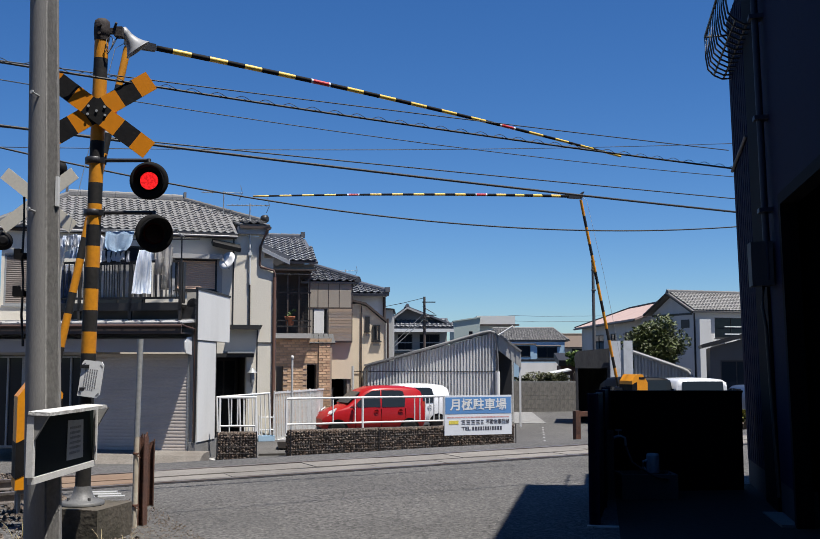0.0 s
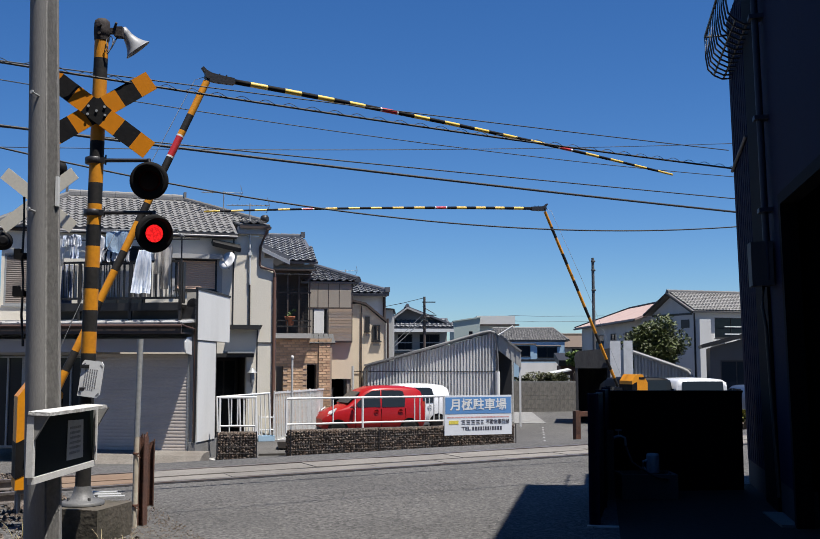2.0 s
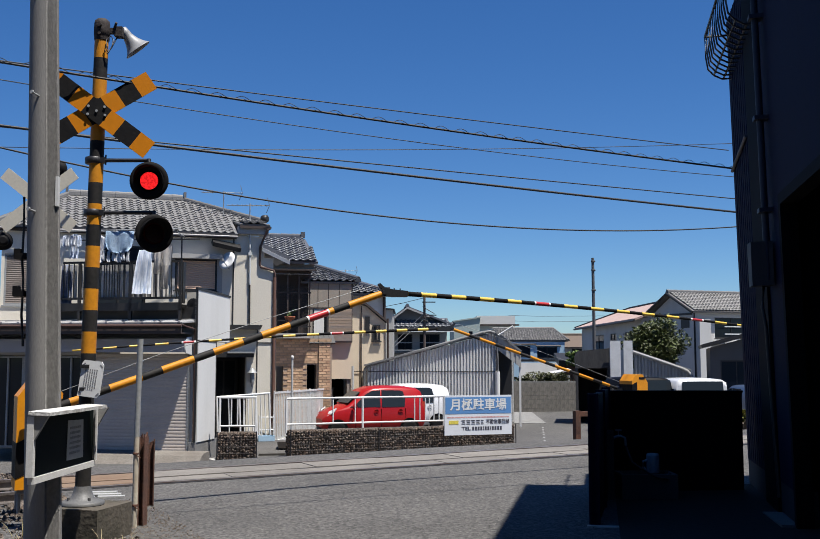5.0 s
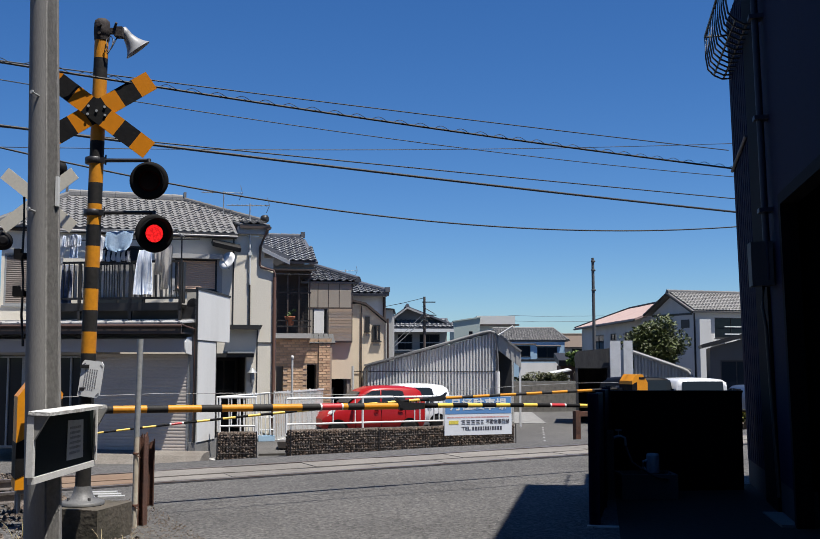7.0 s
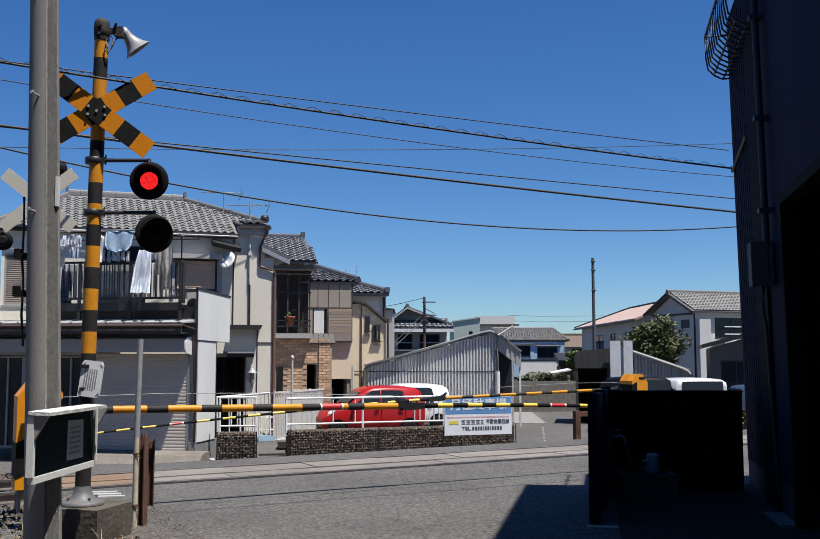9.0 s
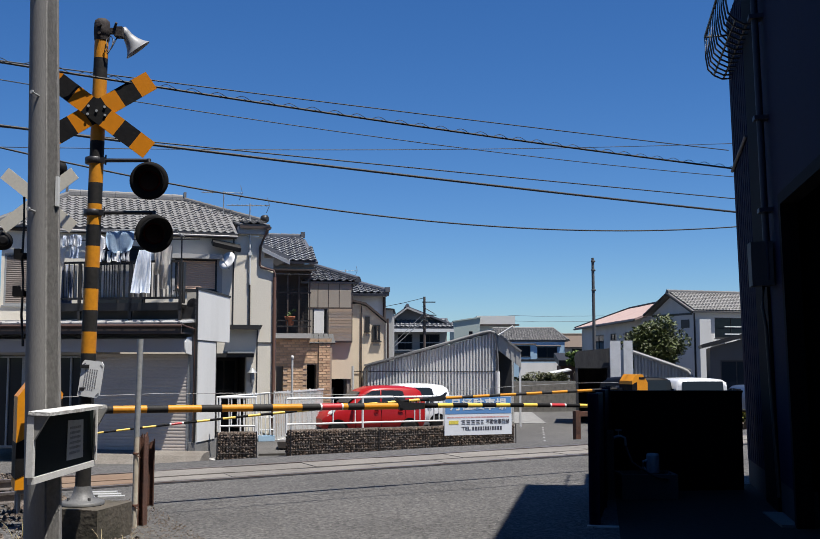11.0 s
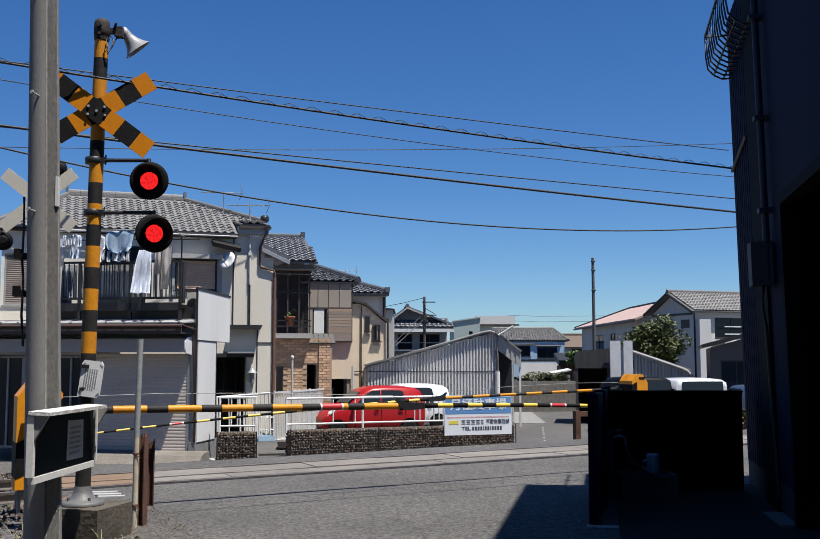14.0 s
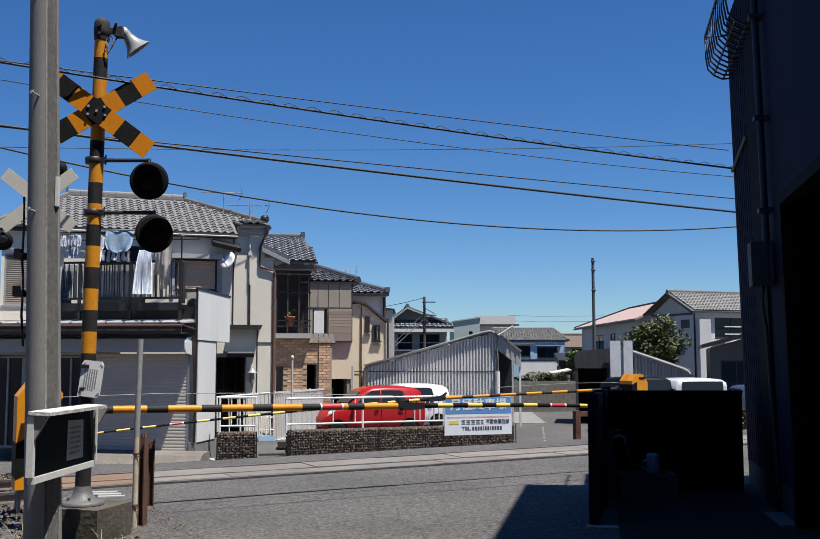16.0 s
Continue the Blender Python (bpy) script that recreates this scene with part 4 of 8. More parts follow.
def wash_place():
    w = thing("wash_enclosure", pose(1.7, 9.37, 0.03), "dark sheet-metal screen round an outdoor wash place", "screen wall")
    # side screen, then rear screen
    bm = bmesh.new()
    d = Vector((0.53, 2.08, 0))
    L = d.length
    span(bm, (0, -0.03, 0), (L, 0.03, 1.23))
    for x in (0.0, L / 2, L - 0.05):
        span(bm, (x, -0.05, 0), (x + 0.05, 0.05, 1.25))
    # navy brought close to black, as the screen stands in shade
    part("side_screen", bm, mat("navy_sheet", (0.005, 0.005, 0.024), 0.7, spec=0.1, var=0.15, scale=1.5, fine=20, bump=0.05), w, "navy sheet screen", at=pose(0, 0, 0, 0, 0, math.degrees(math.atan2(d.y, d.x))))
    # the rear screen's near-black colour stands for the shade it is in
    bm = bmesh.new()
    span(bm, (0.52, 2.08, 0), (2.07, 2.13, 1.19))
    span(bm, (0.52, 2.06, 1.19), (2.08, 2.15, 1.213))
    part("rear_screen", bm, shade_black, w, "sheet screen coloured near black for its shade")
    s = thing("wash_basin", pose(2.26, 10.82, 0.03), "grey concrete wash basin with a tap post", "wash basin")
    bm = bmesh.new()
    wall = 0.04
    span(bm, (0, 0, 0), (0.6, 0.4, 0.12))
    for a, b in (((0, 0, 0.12), (0.6, wall, 0.34)), ((0, 0.4 - wall, 0.12), (0.6, 0.4, 0.34)), ((0, wall, 0.12), (wall, 0.4 - wall, 0.34)), ((0.6 - wall, wall, 0.12), (0.6, 0.4 - wall, 0.34))):
        span(bm, a, b)
    part("basin", bm, mat("basin_grey", (0.085, 0.085, 0.085), 0.8), s, bevel=0.006)
    bm = bmesh.new()
    span(bm, (-0.16, 0.1, 0), (-0.06, 0.2, 0.8))
    part("tap_post", bm, mat("basin_grey", (0.085, 0.085, 0.085), 0.8), s, "grey tap post", bevel=0.008)
    bm = bmesh.new()
    pipe(bm, [(-0.06, 0.15, 0.72), (0.02, 0.13, 0.74), (0.06, 0.1, 0.72), (0.07, 0.1, 0.64)], 0.014, 8)
    tube(bm, (0.0, 0.14, 0.74), (0.0, 0.14, 0.8), 0.008, n=6)
    box(bm, (0.0, 0.14, 0.8), (0.07, 0.015, 0.015))
    part("tap", bm, galv, s, "chrome tap")
    bm = bmesh.new()
    lathe(bm, [(0.066, 0.34), (0.07, 0.36), (0.07, 0.52), (0.062, 0.545), (0.0001, 0.55)], pose(0.38, 0.2, 0), 18)
    pipe(bm, [(0.32, 0.19, 0.36), (0.27, 0.18, 0.4), (0.27, 0.18, 0.46), (0.32, 0.19, 0.48)], 0.014, 6)
    solid("plastic_pail", bm, mat("pale_plastic", (0.45, 0.46, 0.47), 0.5, var=0.05), pose(2.26, 10.82, 0.03), "pale plastic pail upturned on the basin", "pail")
    bm = bmesh.new()
    pipe(bm, [(2.4, 11.15, 0.66), (2.44, 11.03, 0.5), (2.58, 11.0, 0.4), (2.7, 11.02, 0.34), (2.82, 11.04, 0.32), (2.84, 11.1, 0.4)], 0.012, 8)
    solid("hose", bm, mat("hose_grey", (0.03, 0.03, 0.035), 0.6), pose(-0.07, -0.23, 0.0), "grey hose hanging over the basin", "hose")
    # floor coloured near black for its shade, and run forward over shaded ground
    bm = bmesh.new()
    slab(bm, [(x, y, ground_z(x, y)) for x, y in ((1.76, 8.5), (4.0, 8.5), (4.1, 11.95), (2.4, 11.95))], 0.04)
    solid("wash_floor", bm, mat("shaded_floor", (0.035, 0.032, 0.028), 0.85, spec=0.1, var=0.2, scale=2, fine=20, bump=0.2), Matrix(), "concrete floor of the wash place, darkened for the shade on it", "floor slab", kind="structure")
    # pale block added for a sunlit sliver; its paleness stands for the sun
    bm = bmesh.new()
    span(bm, (0, -0.05, -0.05), (0.3, 0.03, 0.06))
    solid("kerb_stone", bm, mat("sun_sliver_pale", (0.5, 0.48, 0.44), 0.85, var=0.15, scale=6, fine=40), pose(1.63, 9.36, 0.02, 0, 0, -14), "pale block added for a sunlit sliver at the foot of the screen", "kerb", bevel=0.008)
    bm = bmesh.new()
    span(bm, (0, 0, -0.1), (0.3, 0.8, 0.1))
    solid("door_step", bm, mat("step_concrete", (0.16, 0.15, 0.135), 0.9, var=0.2, scale=5, fine=40), pose(3.3, 9.05, 0.03, 0, 0, -8), "worn concrete step beside the dark building", "step", bevel=0.012)


wash_place()
# ---- the house across the track ----


def tile_mesh(w, l, m, name):
    """One pantile: a wave across, a lip at the lower edge."""
    bm = bmesh.new()
    prof = [(-0.5, 0.012), (-0.36, -0.006), (-0.12, -0.012), (0.08, 0.008), (0.25, 0.034), (0.42, 0.03), (0.54, 0.006)]
    top = [[bm.verts.new((x * w, y * l, z + 0.03 * (1 - y) + 0.004)) for x, z in prof] for y in (0.0, 1.12)]
    low = [bm.verts.new((x * w, 0, z + 0.006)) for x, z in prof]
    for k in range(len(prof) - 1):
        f = bm.faces.new((top[0][k], top[0][k + 1], top[1][k + 1], top[1][k]))
        f.smooth = True
        bm.faces.new((low[k], low[k + 1], top[0][k + 1], top[0][k]))
    me = bpy.data.meshes.new(name)
    bm.to_mesh(me)
    bm.free()
    me.materials.append(m)
    return me


def tile_slope(parent, el, er, rr, rl, m, w=0.2, l=0.24, limit=300, name="roof_tile", hip=None):
    """Tiles over a slope with eave el-er and ridge rl-rr (local to parent); past the limit they are joined.
    hip: a corner further up beside the eave end, from which the right edge runs to the ridge."""
    el, er, rr, rl = (Vector(q) for q in (el, er, rr, rl))
    ux = (er - el).normalized()
    nrm = ux.cross(rl - el).normalized()
    if nrm.z < 0:
        nrm = -nrm
    uy = nrm.cross(ux)
    basis = Matrix((ux, uy, nrm)).transposed().to_4x4()
    E, L = (er - el).length, (rl - el).dot(uy)
    a0, a1 = (rl - el).dot(ux), (rr - el).dot(ux)
    me = tile_mesh(w, l, m, name)
    spots = []
    for j in range(int(L / l)):
        v = j * l
        lo, hi = a0 * v / L, E + (a1 - E) * v / L
        if hip is not None:
            hx, hv = (Vector(hip) - el).dot(ux), (Vector(hip) - el).dot(uy)
            hi = E if v < hv else hx + (a1 - hx) * (v - hv) / (L - hv)
        k0 = math.ceil((lo + 0.05) / w)
        x = k0 * w
        while x < hi - 0.05:
            spots.append((x, v))
            x += w
    rest = bmesh.new()
    src = bmesh.new()
    src.from_mesh(me)
    rnd = random.Random(len(spots))
    for i, (x, v) in enumerate(spots):
        mm = Matrix.Translation(el + ux * x + uy * v + nrm * (0.01 + rnd.uniform(-0.003, 0.003))) @ basis
        if i < limit:
            ob = new(name, me)
            ob.parent = parent
            ob.matrix_basis = mm
        else:
            vs = {q: rest.verts.new(mm @ q.co) for q in src.verts}
            for f in src.faces:
                rest.faces.new([vs[q] for q in f.verts]).smooth = f.smooth
    src.free()
    if len(spots) > limit:
        ob = part("roof_tiles", rest, m, parent)
        ob["kind"] = "stuff"
    else:
        rest.free()


def ridge_caps(parent, m, a, b, r=0.09, step=0.28, name="ridge"):
    """A run of round ridge tiles, lapped end to end, over a low stack of flat ones."""
    a, b = Vector(a), Vector(b)
    n = max(int((b - a).length / step), 1)
    u, w = ring_frame(a, b)
    if w.z < 0:
        u, w = -u, -w
    bm = bmesh.new()
    prof = [(1.25, -0.9), (1.25, -0.35), (1.05, -0.3), (1.05, 0.1), (0.85, 0.12), (0.75, 0.6), (0.35, 0.95), (-0.35, 0.95), (-0.75, 0.6), (-0.85, 0.12), (-1.05, 0.1), (-1.05, -0.3), (-1.25, -0.35), (-1.25, -0.9)]
    rings = []
    for i in range(n):
        for t, k in ((i / n, 1.0), ((i + 0.97) / n, 0.9)):
            c = a.lerp(b, t)
            rings.append([bm.verts.new(c + u * (r * x * k) + w * (r * z * k)) for x, z in prof])
    for p, q in zip(rings[:-1], rings[1:]):
        for k in range(len(prof)):
            j = (k + 1) % len(prof)
            bm.faces.new((p[k], p[j], q[j], q[k]))
    bm.faces.new(rings[0][::-1])
    bm.faces.new(rings[-1])
    return part(name, bm, m, parent)


def ridge_end(parent, m, c, s, rot=None):
    bm = bmesh.new()
    box(bm, c, s, rot)
    part("ridge_end", bm, m, parent, bevel=min(s) * 0.2)


def slatted(x0, x1, z0, z1, y, step=0.075, amp=0.014):
    """A roller shutter: rounded slats over one another."""
    bm = bmesh.new()
    n = int((z1 - z0) / step)
    rows = []
    for j in range(n):
        for dz, dy in ((0.0, 0.0), (0.2, -amp), (0.55, -amp * 1.1), (0.9, -amp * 0.4)):
            z = z0 + (j + dz) * step
            rows.append((bm.verts.new((x0, y + dy, z)), bm.verts.new((x1, y + dy, z))))
    for a, b in zip(rows[:-1], rows[1:]):
        bm.faces.new((a[0], a[1], b[1], b[0]))
    return bm


def window(parent, x0, x1, z0, z1, y, frame_m, glass=True, depth=0.06, blind=None, sill=True):
    """A sliding window in an opening: frame, two panes, sill; blind: a closed slatted shutter."""
    bm = bmesh.new()
    t, mid = 0.045, (x0 + x1) / 2
    wall_open(bm, x0, x1, z0, z1, y, y + depth, [(x0 + t, x1 - t, z0 + t, z1 - t)] if blind else [(x0 + t, mid - 0.02, z0 + t, z1 - t), (mid + 0.02, x1 - t, z0 + t, z1 - t)])
    win = part("window", bm, frame_m, parent)
    if sill:
        bm = bmesh.new()
        span(bm, (x0 - 0.04, y - 0.05, z0 - 0.035), (x1 + 0.04, y + 0.02, z0 - 0.002))
        part("sill", bm, frame_m, win)
    if blind:
        bm = slatted(x0 + t * 0.6, x1 - t * 0.6, z0 + t * 0.6, z1 - t * 0.3, y + 0.015, 0.05, 0.012)
        part("blind", bm, blind, win, "closed slatted shutter")
    else:
        for a, b, dy in ((x0 + t, (x0 + x1) / 2 - 0.02, 0.025), ((x0 + x1) / 2 + 0.02, x1 - t, 0.04)):
            bm = bmesh.new()
            span(bm, (a, y + dy, z0 + t), (b, y + dy + 0.006, z1 - t))
            part("pane", bm, window_glass, win)
    return win


EXT = pose(-4.79, 22.5, -0.45, 0, 0, -9.6)
MAIN = pose(-4.588, 25.5, -0.5, 0, 0, 18.5)


def house_one():
    h = thing("house", MAIN, "two-storey cream house with a grey pantile hip roof", "house")
    # main wall; the ground floor front is hidden by the lean-to
    bm = bmesh.new()
    holes = [(-1.4, -0.35, 3.82, 4.62), (-5.38, -4.6, 3.38, 4.62), (-3.4, -2.1, 3.3, 4.9), (-0.36, 0.42, 0.0, 2.22), (0.86, 1.1, 4.7, 5.26)]
    wall_open(bm, -5.45, 1.1, 0, 5.26, 0, 0.15, holes)
    part("front_wall", bm, cream_wall, h, "cream rendered wall")
    bm = bmesh.new()
    span(bm, (0.98, 0.15, 0), (1.1, 5.6, 4.7))
    span(bm, (0.74, 0.15, 4.7), (0.86, 5.6, 5.26))
    part("side_wall", bm, cream_wall, h)
    bm = bmesh.new()
    span(bm, (-5.45, 0.15, 0), (-5.3, 5.6, 5.26))
    span(bm, (-5.45, 5.6, 0), (1.1, 5.75, 5.26))
    part("rear_wall", bm, cream_wall, h)
    bm = bmesh.new()
    span(bm, (-5.3, 0.15, 2.75), (0.98, 5.6, 2.85))
    span(bm, (-5.3, 2.6, 0), (0.98, 2.7, 5.26))
    part("inner_floor", bm, grey_wall, h)
    # trims
    bm = bmesh.new()
    span(bm, (0.05, -0.02, 2.96), (0.082, 0.0, 5.2))
    span(bm, (0.69, -0.02, 1.1), (0.715, 0.0, 2.84))
    part("wall_joint", bm, dark_trim, h)
    bm = bmesh.new()
    tube(bm, (0.485, -0.06, 4.0), (0.47, -0.06, 5.2), 0.026, n=8)
    tube(bm, (0.47, -0.06, 5.2), (0.46, -0.06, 5.75), 0.014, n=8)
    span(bm, (0.43, -0.1, 4.75), (0.53, -0.01, 4.83))
    span(bm, (0.46, -0.08, 4.25), (0.51, -0.0, 4.29))
    part("mast", bm, mat("pale_conduit", (0.6, 0.6, 0.58), 0.5, var=0.08), h, "pale aerial mast")
    bm = bmesh.new()
    tube(bm, (0.49, -0.04, 2.96), (0.485, -0.04, 4.0), 0.022, n=8)
    part("lower_conduit", bm, dark_trim, h, "black conduit")
    bm = bmesh.new()
    pipe(bm, [(0.9, -0.2, 5.42), (0.86, -0.16, 5.3), (0.74, -0.06, 4.98), (0.735, -0.05, 4.52), (0.76, -0.05, 4.46), (1.1, -0.05, 4.38), (1.13, -0.04, 4.3), (1.13, -0.03, 4.1)], 0.03, 8)
    part("branch_pipe", bm, mat("pipe_brown", (0.1, 0.055, 0.042), 0.6, var=0.1), h, "brown branch pipe")
    bm = bmesh.new()
    tube(bm, (1.13, -0.03, 0.0), (1.13, -0.03, 4.2), 0.045, n=10)
    part("downpipe", bm, mat("copper_brown", (0.16, 0.08, 0.055), 0.6, var=0.1), h, "brown downpipe")
    bm = bmesh.new()
    span(bm, (0.715, -0.02, 2.505), (1.08, 0.0, 2.525))
    part("belt_line", bm, dark_trim, h)
    # windows
    window(h, -1.4, -0.35, 3.82, 4.62, 0.0, dark_trim, blind=mat("blind_brown", (0.74, 0.5, 0.35), 0.7, var=0.1))
    bm = bmesh.new()
    for a, b in (((-1.5, -0.2, 4.62), (-0.22, 0.0, 4.74)), ((-1.5, -0.05, 3.7), (-1.4, 0.0, 4.62)), ((-0.35, -0.05, 3.7), (-0.22, 0.0, 4.62))):
        span(bm, a, b)
    part("window_surround", bm, grey_wall, h, "grey window surround")
    window(h, -5.38, -4.6, 3.38, 4.62, 0.02, galv, blind=mat("blind_grey", (0.2, 0.165, 0.14), 0.7, var=0.1))
    window(h, -3.4, -2.1, 3.3, 4.9, 0.05, dark_trim)
    # small awning over the window
    bm = bmesh.new()
    slab(bm, [(-0.5, -0.02, 5.1), (0.2, -0.02, 4.98), (0.2, -0.34, 4.84), (-0.5, -0.34, 4.98)], 0.11)
    part("awning", bm, dark_trim, h, "dark small awning")
    # entrance canopy and recess
    bm = bmesh.new()
    prism(bm, [(0.0, 2.85), (0.74, 2.85), (0.79, 2.96), (-0.02, 2.96)], 0.28, pose(0, -0.28, 0))
    part("canopy", bm, dark_trim, h, "dark entrance canopy", bevel=0.01)
    bm = bmesh.new()
    span(bm, (-0.36, -0.16, 2.14), (0.6, -0.004, 2.24))
    part("lintel", bm, dark_trim, h, "dark lintel beam", bevel=0.008)
    bm = bmesh.new()
    span(bm, (-0.08, -0.24, 2.244), (0.62, -0.004, 2.285))
    part("lintel_cap", bm, galv, h, "pale lintel cap", bevel=0.006)
    bm = bmesh.new()
    span(bm, (-0.36, 1.3, 0), (0.42, 1.38, 2.35))
    part("entrance_recess", bm, mat("recess_brown", (0.05, 0.042, 0.036), 0.8, var=0.2), h)
    for p, q in (((-0.44, 0.15, 0), (-0.36, 1.38, 2.4)), ((0.42, 0.15, 0), (0.5, 1.38, 2.4)), ((-0.36, 0.15, 2.22), (0.42, 1.38, 2.3))):
        bm = bmesh.new()
        span(bm, p, q)
        part("recess_lining", bm, mat("recess_brown", (0.05, 0.042, 0.036), 0.8, var=0.2), h)
    window(h, -0.3, 0.38, 0.05, 2.1, 1.22, dark_trim, sill=False)
    bm = bmesh.new()
    span(bm, (0.43, -0.05, 0.0), (0.53, -0.004, 2.14))
    part("entrance_post", bm, cream_wall, h)
    bm = bmesh.new()
    lathe(bm, [(0.09, 0), (0.05, 0.05), (0.02, 0.09)], pose(0.57, -0.12, 1.75) @ Matrix.Scale(1.35, 4), 12)
    pipe(bm, [(0.57, -0.12, 1.75), (0.57, -0.12, 1.5), (0.57, -0.02, 1.4)], 0.014, 6)
    lathe(bm, [(0.05, 1.5), (0.06, 1.56), (0.055, 1.74), (0.03, 1.76)], pose(0.57, -0.12, 0), 10)
    part("wall_lamp", bm, galv, h, "grey wall lamp")
    # roof
    EV, RZ = 5.27, 6.54
    el, er, rl, rr = (-5.65, -0.15, EV), (0.15, -0.15, EV), (-4.0, 2.9, RZ), (-0.95, 2.9, RZ)
    step, corner, rear = (0.15, 0.93, 5.72), (1.0, 0.93, 5.72), (1.0, 4.87, 5.72)
    bl, br = (-5.65, 5.95, EV), (0.15, 5.95, EV)
    bm = bmesh.new()
    for pts in ((el, er, step, corner, rr, rl), (br, bl, rl, rr, rear), (bl, el, rl), (corner, rear, rr)):
        slab(bm, pts, 0.05)
    roof = part("roof", bm, tile_mat, h, "grey pantile hip roof")
    ridge_caps(roof, tile_mat, Vector(rl) + Vector((0, 0, 0.08)), Vector(rr) + Vector((0, 0, 0.08)), 0.1)
    ridge_caps(roof, tile_mat, Vector(rr) + Vector((0, 0, 0.04)), Vector(corner) + Vector((0, 0, 0.06)), 0.085)
    ridge_caps(roof, tile_mat, Vector(rl) + Vector((0, 0, 0.04)), Vector(el) + Vector((0, 0, 0.07)), 0.085)
    ridge_end(roof, tile_mat, Vector(rr) + Vector((0.05, 0, 0.14)), (0.07, 0.2, 0.2))
    ridge_end(roof, tile_mat, Vector(rl) + Vector((-0.05, 0, 0.14)), (0.07, 0.2, 0.2))
    bm = bmesh.new()
    lathe(bm, [(0.06, -0.09), (0.1, -0.07), (0.11, 0.0), (0.1, 0.07), (0.06, 0.09)], Matrix.Translation(Vector(corner) + Vector((0.02, -0.03, 0.13))) @ pose(0, 0, 0, 90, 0, 40), 14)
    part("ridge_end", bm, dark_trim, roof, "round dark ridge end tile")
    # the raised eave beside the notch
    bm = bmesh.new()
    slab(bm, [(0.18, -0.18, 5.53), (0.97, -0.18, 5.53), (1.02, 0.95, 5.73), (0.18, 0.95, 5.73)], 0.045)
    side = part("side_eave", bm, tile_mat, roof, "short strip of lower-pitched tiles")
    tile_slope(side, (0.18, -0.2, 5.555), (0.98, -0.2, 5.555), (0.98, 0.9, 5.75), (0.18, 0.9, 5.75), tile_mat)
    bm = bmesh.new()
    span(bm, (0.17, -0.14, 5.3), (0.94, 0.2, 5.5))
    part("eave_box", bm, grey_wall, h, "grey boxed eave", bevel=0.01)
    bm = bmesh.new()
    span(bm, (0.19, -0.2, 5.44), (1.0, -0.145, 5.505))
    span(bm, (0.945, -0.145, 5.44), (1.0, 0.95, 5.505))
    part("side_fascia", bm, brown_trim, h)
    bm = bmesh.new()
    slab(bm, [(0.2, 0.0, 5.27), (0.86, 0.0, 5.27), (0.86, 0.0, 5.5), (0.2, 0.0, 5.5)], 0.05)
    part("eave_wall", bm, cream_wall, h)
    bm = bmesh.new()
    span(bm, (-5.55, -0.12, EV - 0.11), (0.12, -0.09, EV - 0.03))
    part("fascia", bm, brown_trim, h)
    bm = bmesh.new()
    span(bm, (-5.5, -0.09, EV - 0.1), (0.14, 0.0, EV - 0.07))
    part("soffit", bm, grey_wall, h)
    bm = bmesh.new()
    pipe(bm, [(-5.65, -0.17, EV - 0.05), (0.14, -0.17, EV - 0.06)], 0.026, 8)
    part("gutter", bm, mat("grey_gutter", (0.36, 0.34, 0.33), 0.5, var=0.1), h, "pale grey gutter")
    tile_slope(roof, el, er, rr, rl, tile_mat, hip=corner)
    # lower roof to the right side
    bm = bmesh.new()
    slab(bm, [(0.78, -0.12, 5.02), (1.5, -0.12, 4.7), (1.5, 1.5, 4.7), (0.78, 1.5, 5.02)], 0.1)
    part("side_roof", bm, tile_blue, h, "small side roof")
    bm = bmesh.new()
    slab(bm, [(0.78, -0.15, 4.96), (1.5, -0.15, 4.64), (1.5, -0.13, 4.54), (0.78, -0.13, 4.86)], 0.03)
    part("verge_board", bm, white_paint, h)
    # dish
    d = thing("satellite_dish", MAIN @ pose(-0.1, -0.3, 4.55), "white round satellite dish on the house wall", "satellite dish")
    bm = bmesh.new()
    lathe(bm, [(0.0001, 0.0), (0.11, 0.012), (0.22, 0.05), (0.245, 0.065), (0.245, 0.075), (0.11, 0.03), (0.0001, 0.015)], Vector((-0.72, -0.58, 0.38)).to_track_quat("Z", "Y").to_matrix().to_4x4(), 26)
    part("dish", bm, mat("dish_white", (0.85, 0.85, 0.84), 0.5, var=0.03), d)
    bm = bmesh.new()
    pipe(bm, [(0, 0.02, -0.03), (0.03, 0.16, -0.1), (0.03, 0.3, -0.1)], 0.02, 6)
    pipe(bm, [(0.02, -0.02, -0.19), (-0.18, -0.26, 0.0)], 0.012, 6)
    box(bm, (-0.18, -0.26, 0.02), (0.05, 0.08, 0.05))
    part("feed_arm", bm, galv, d)


house_one()


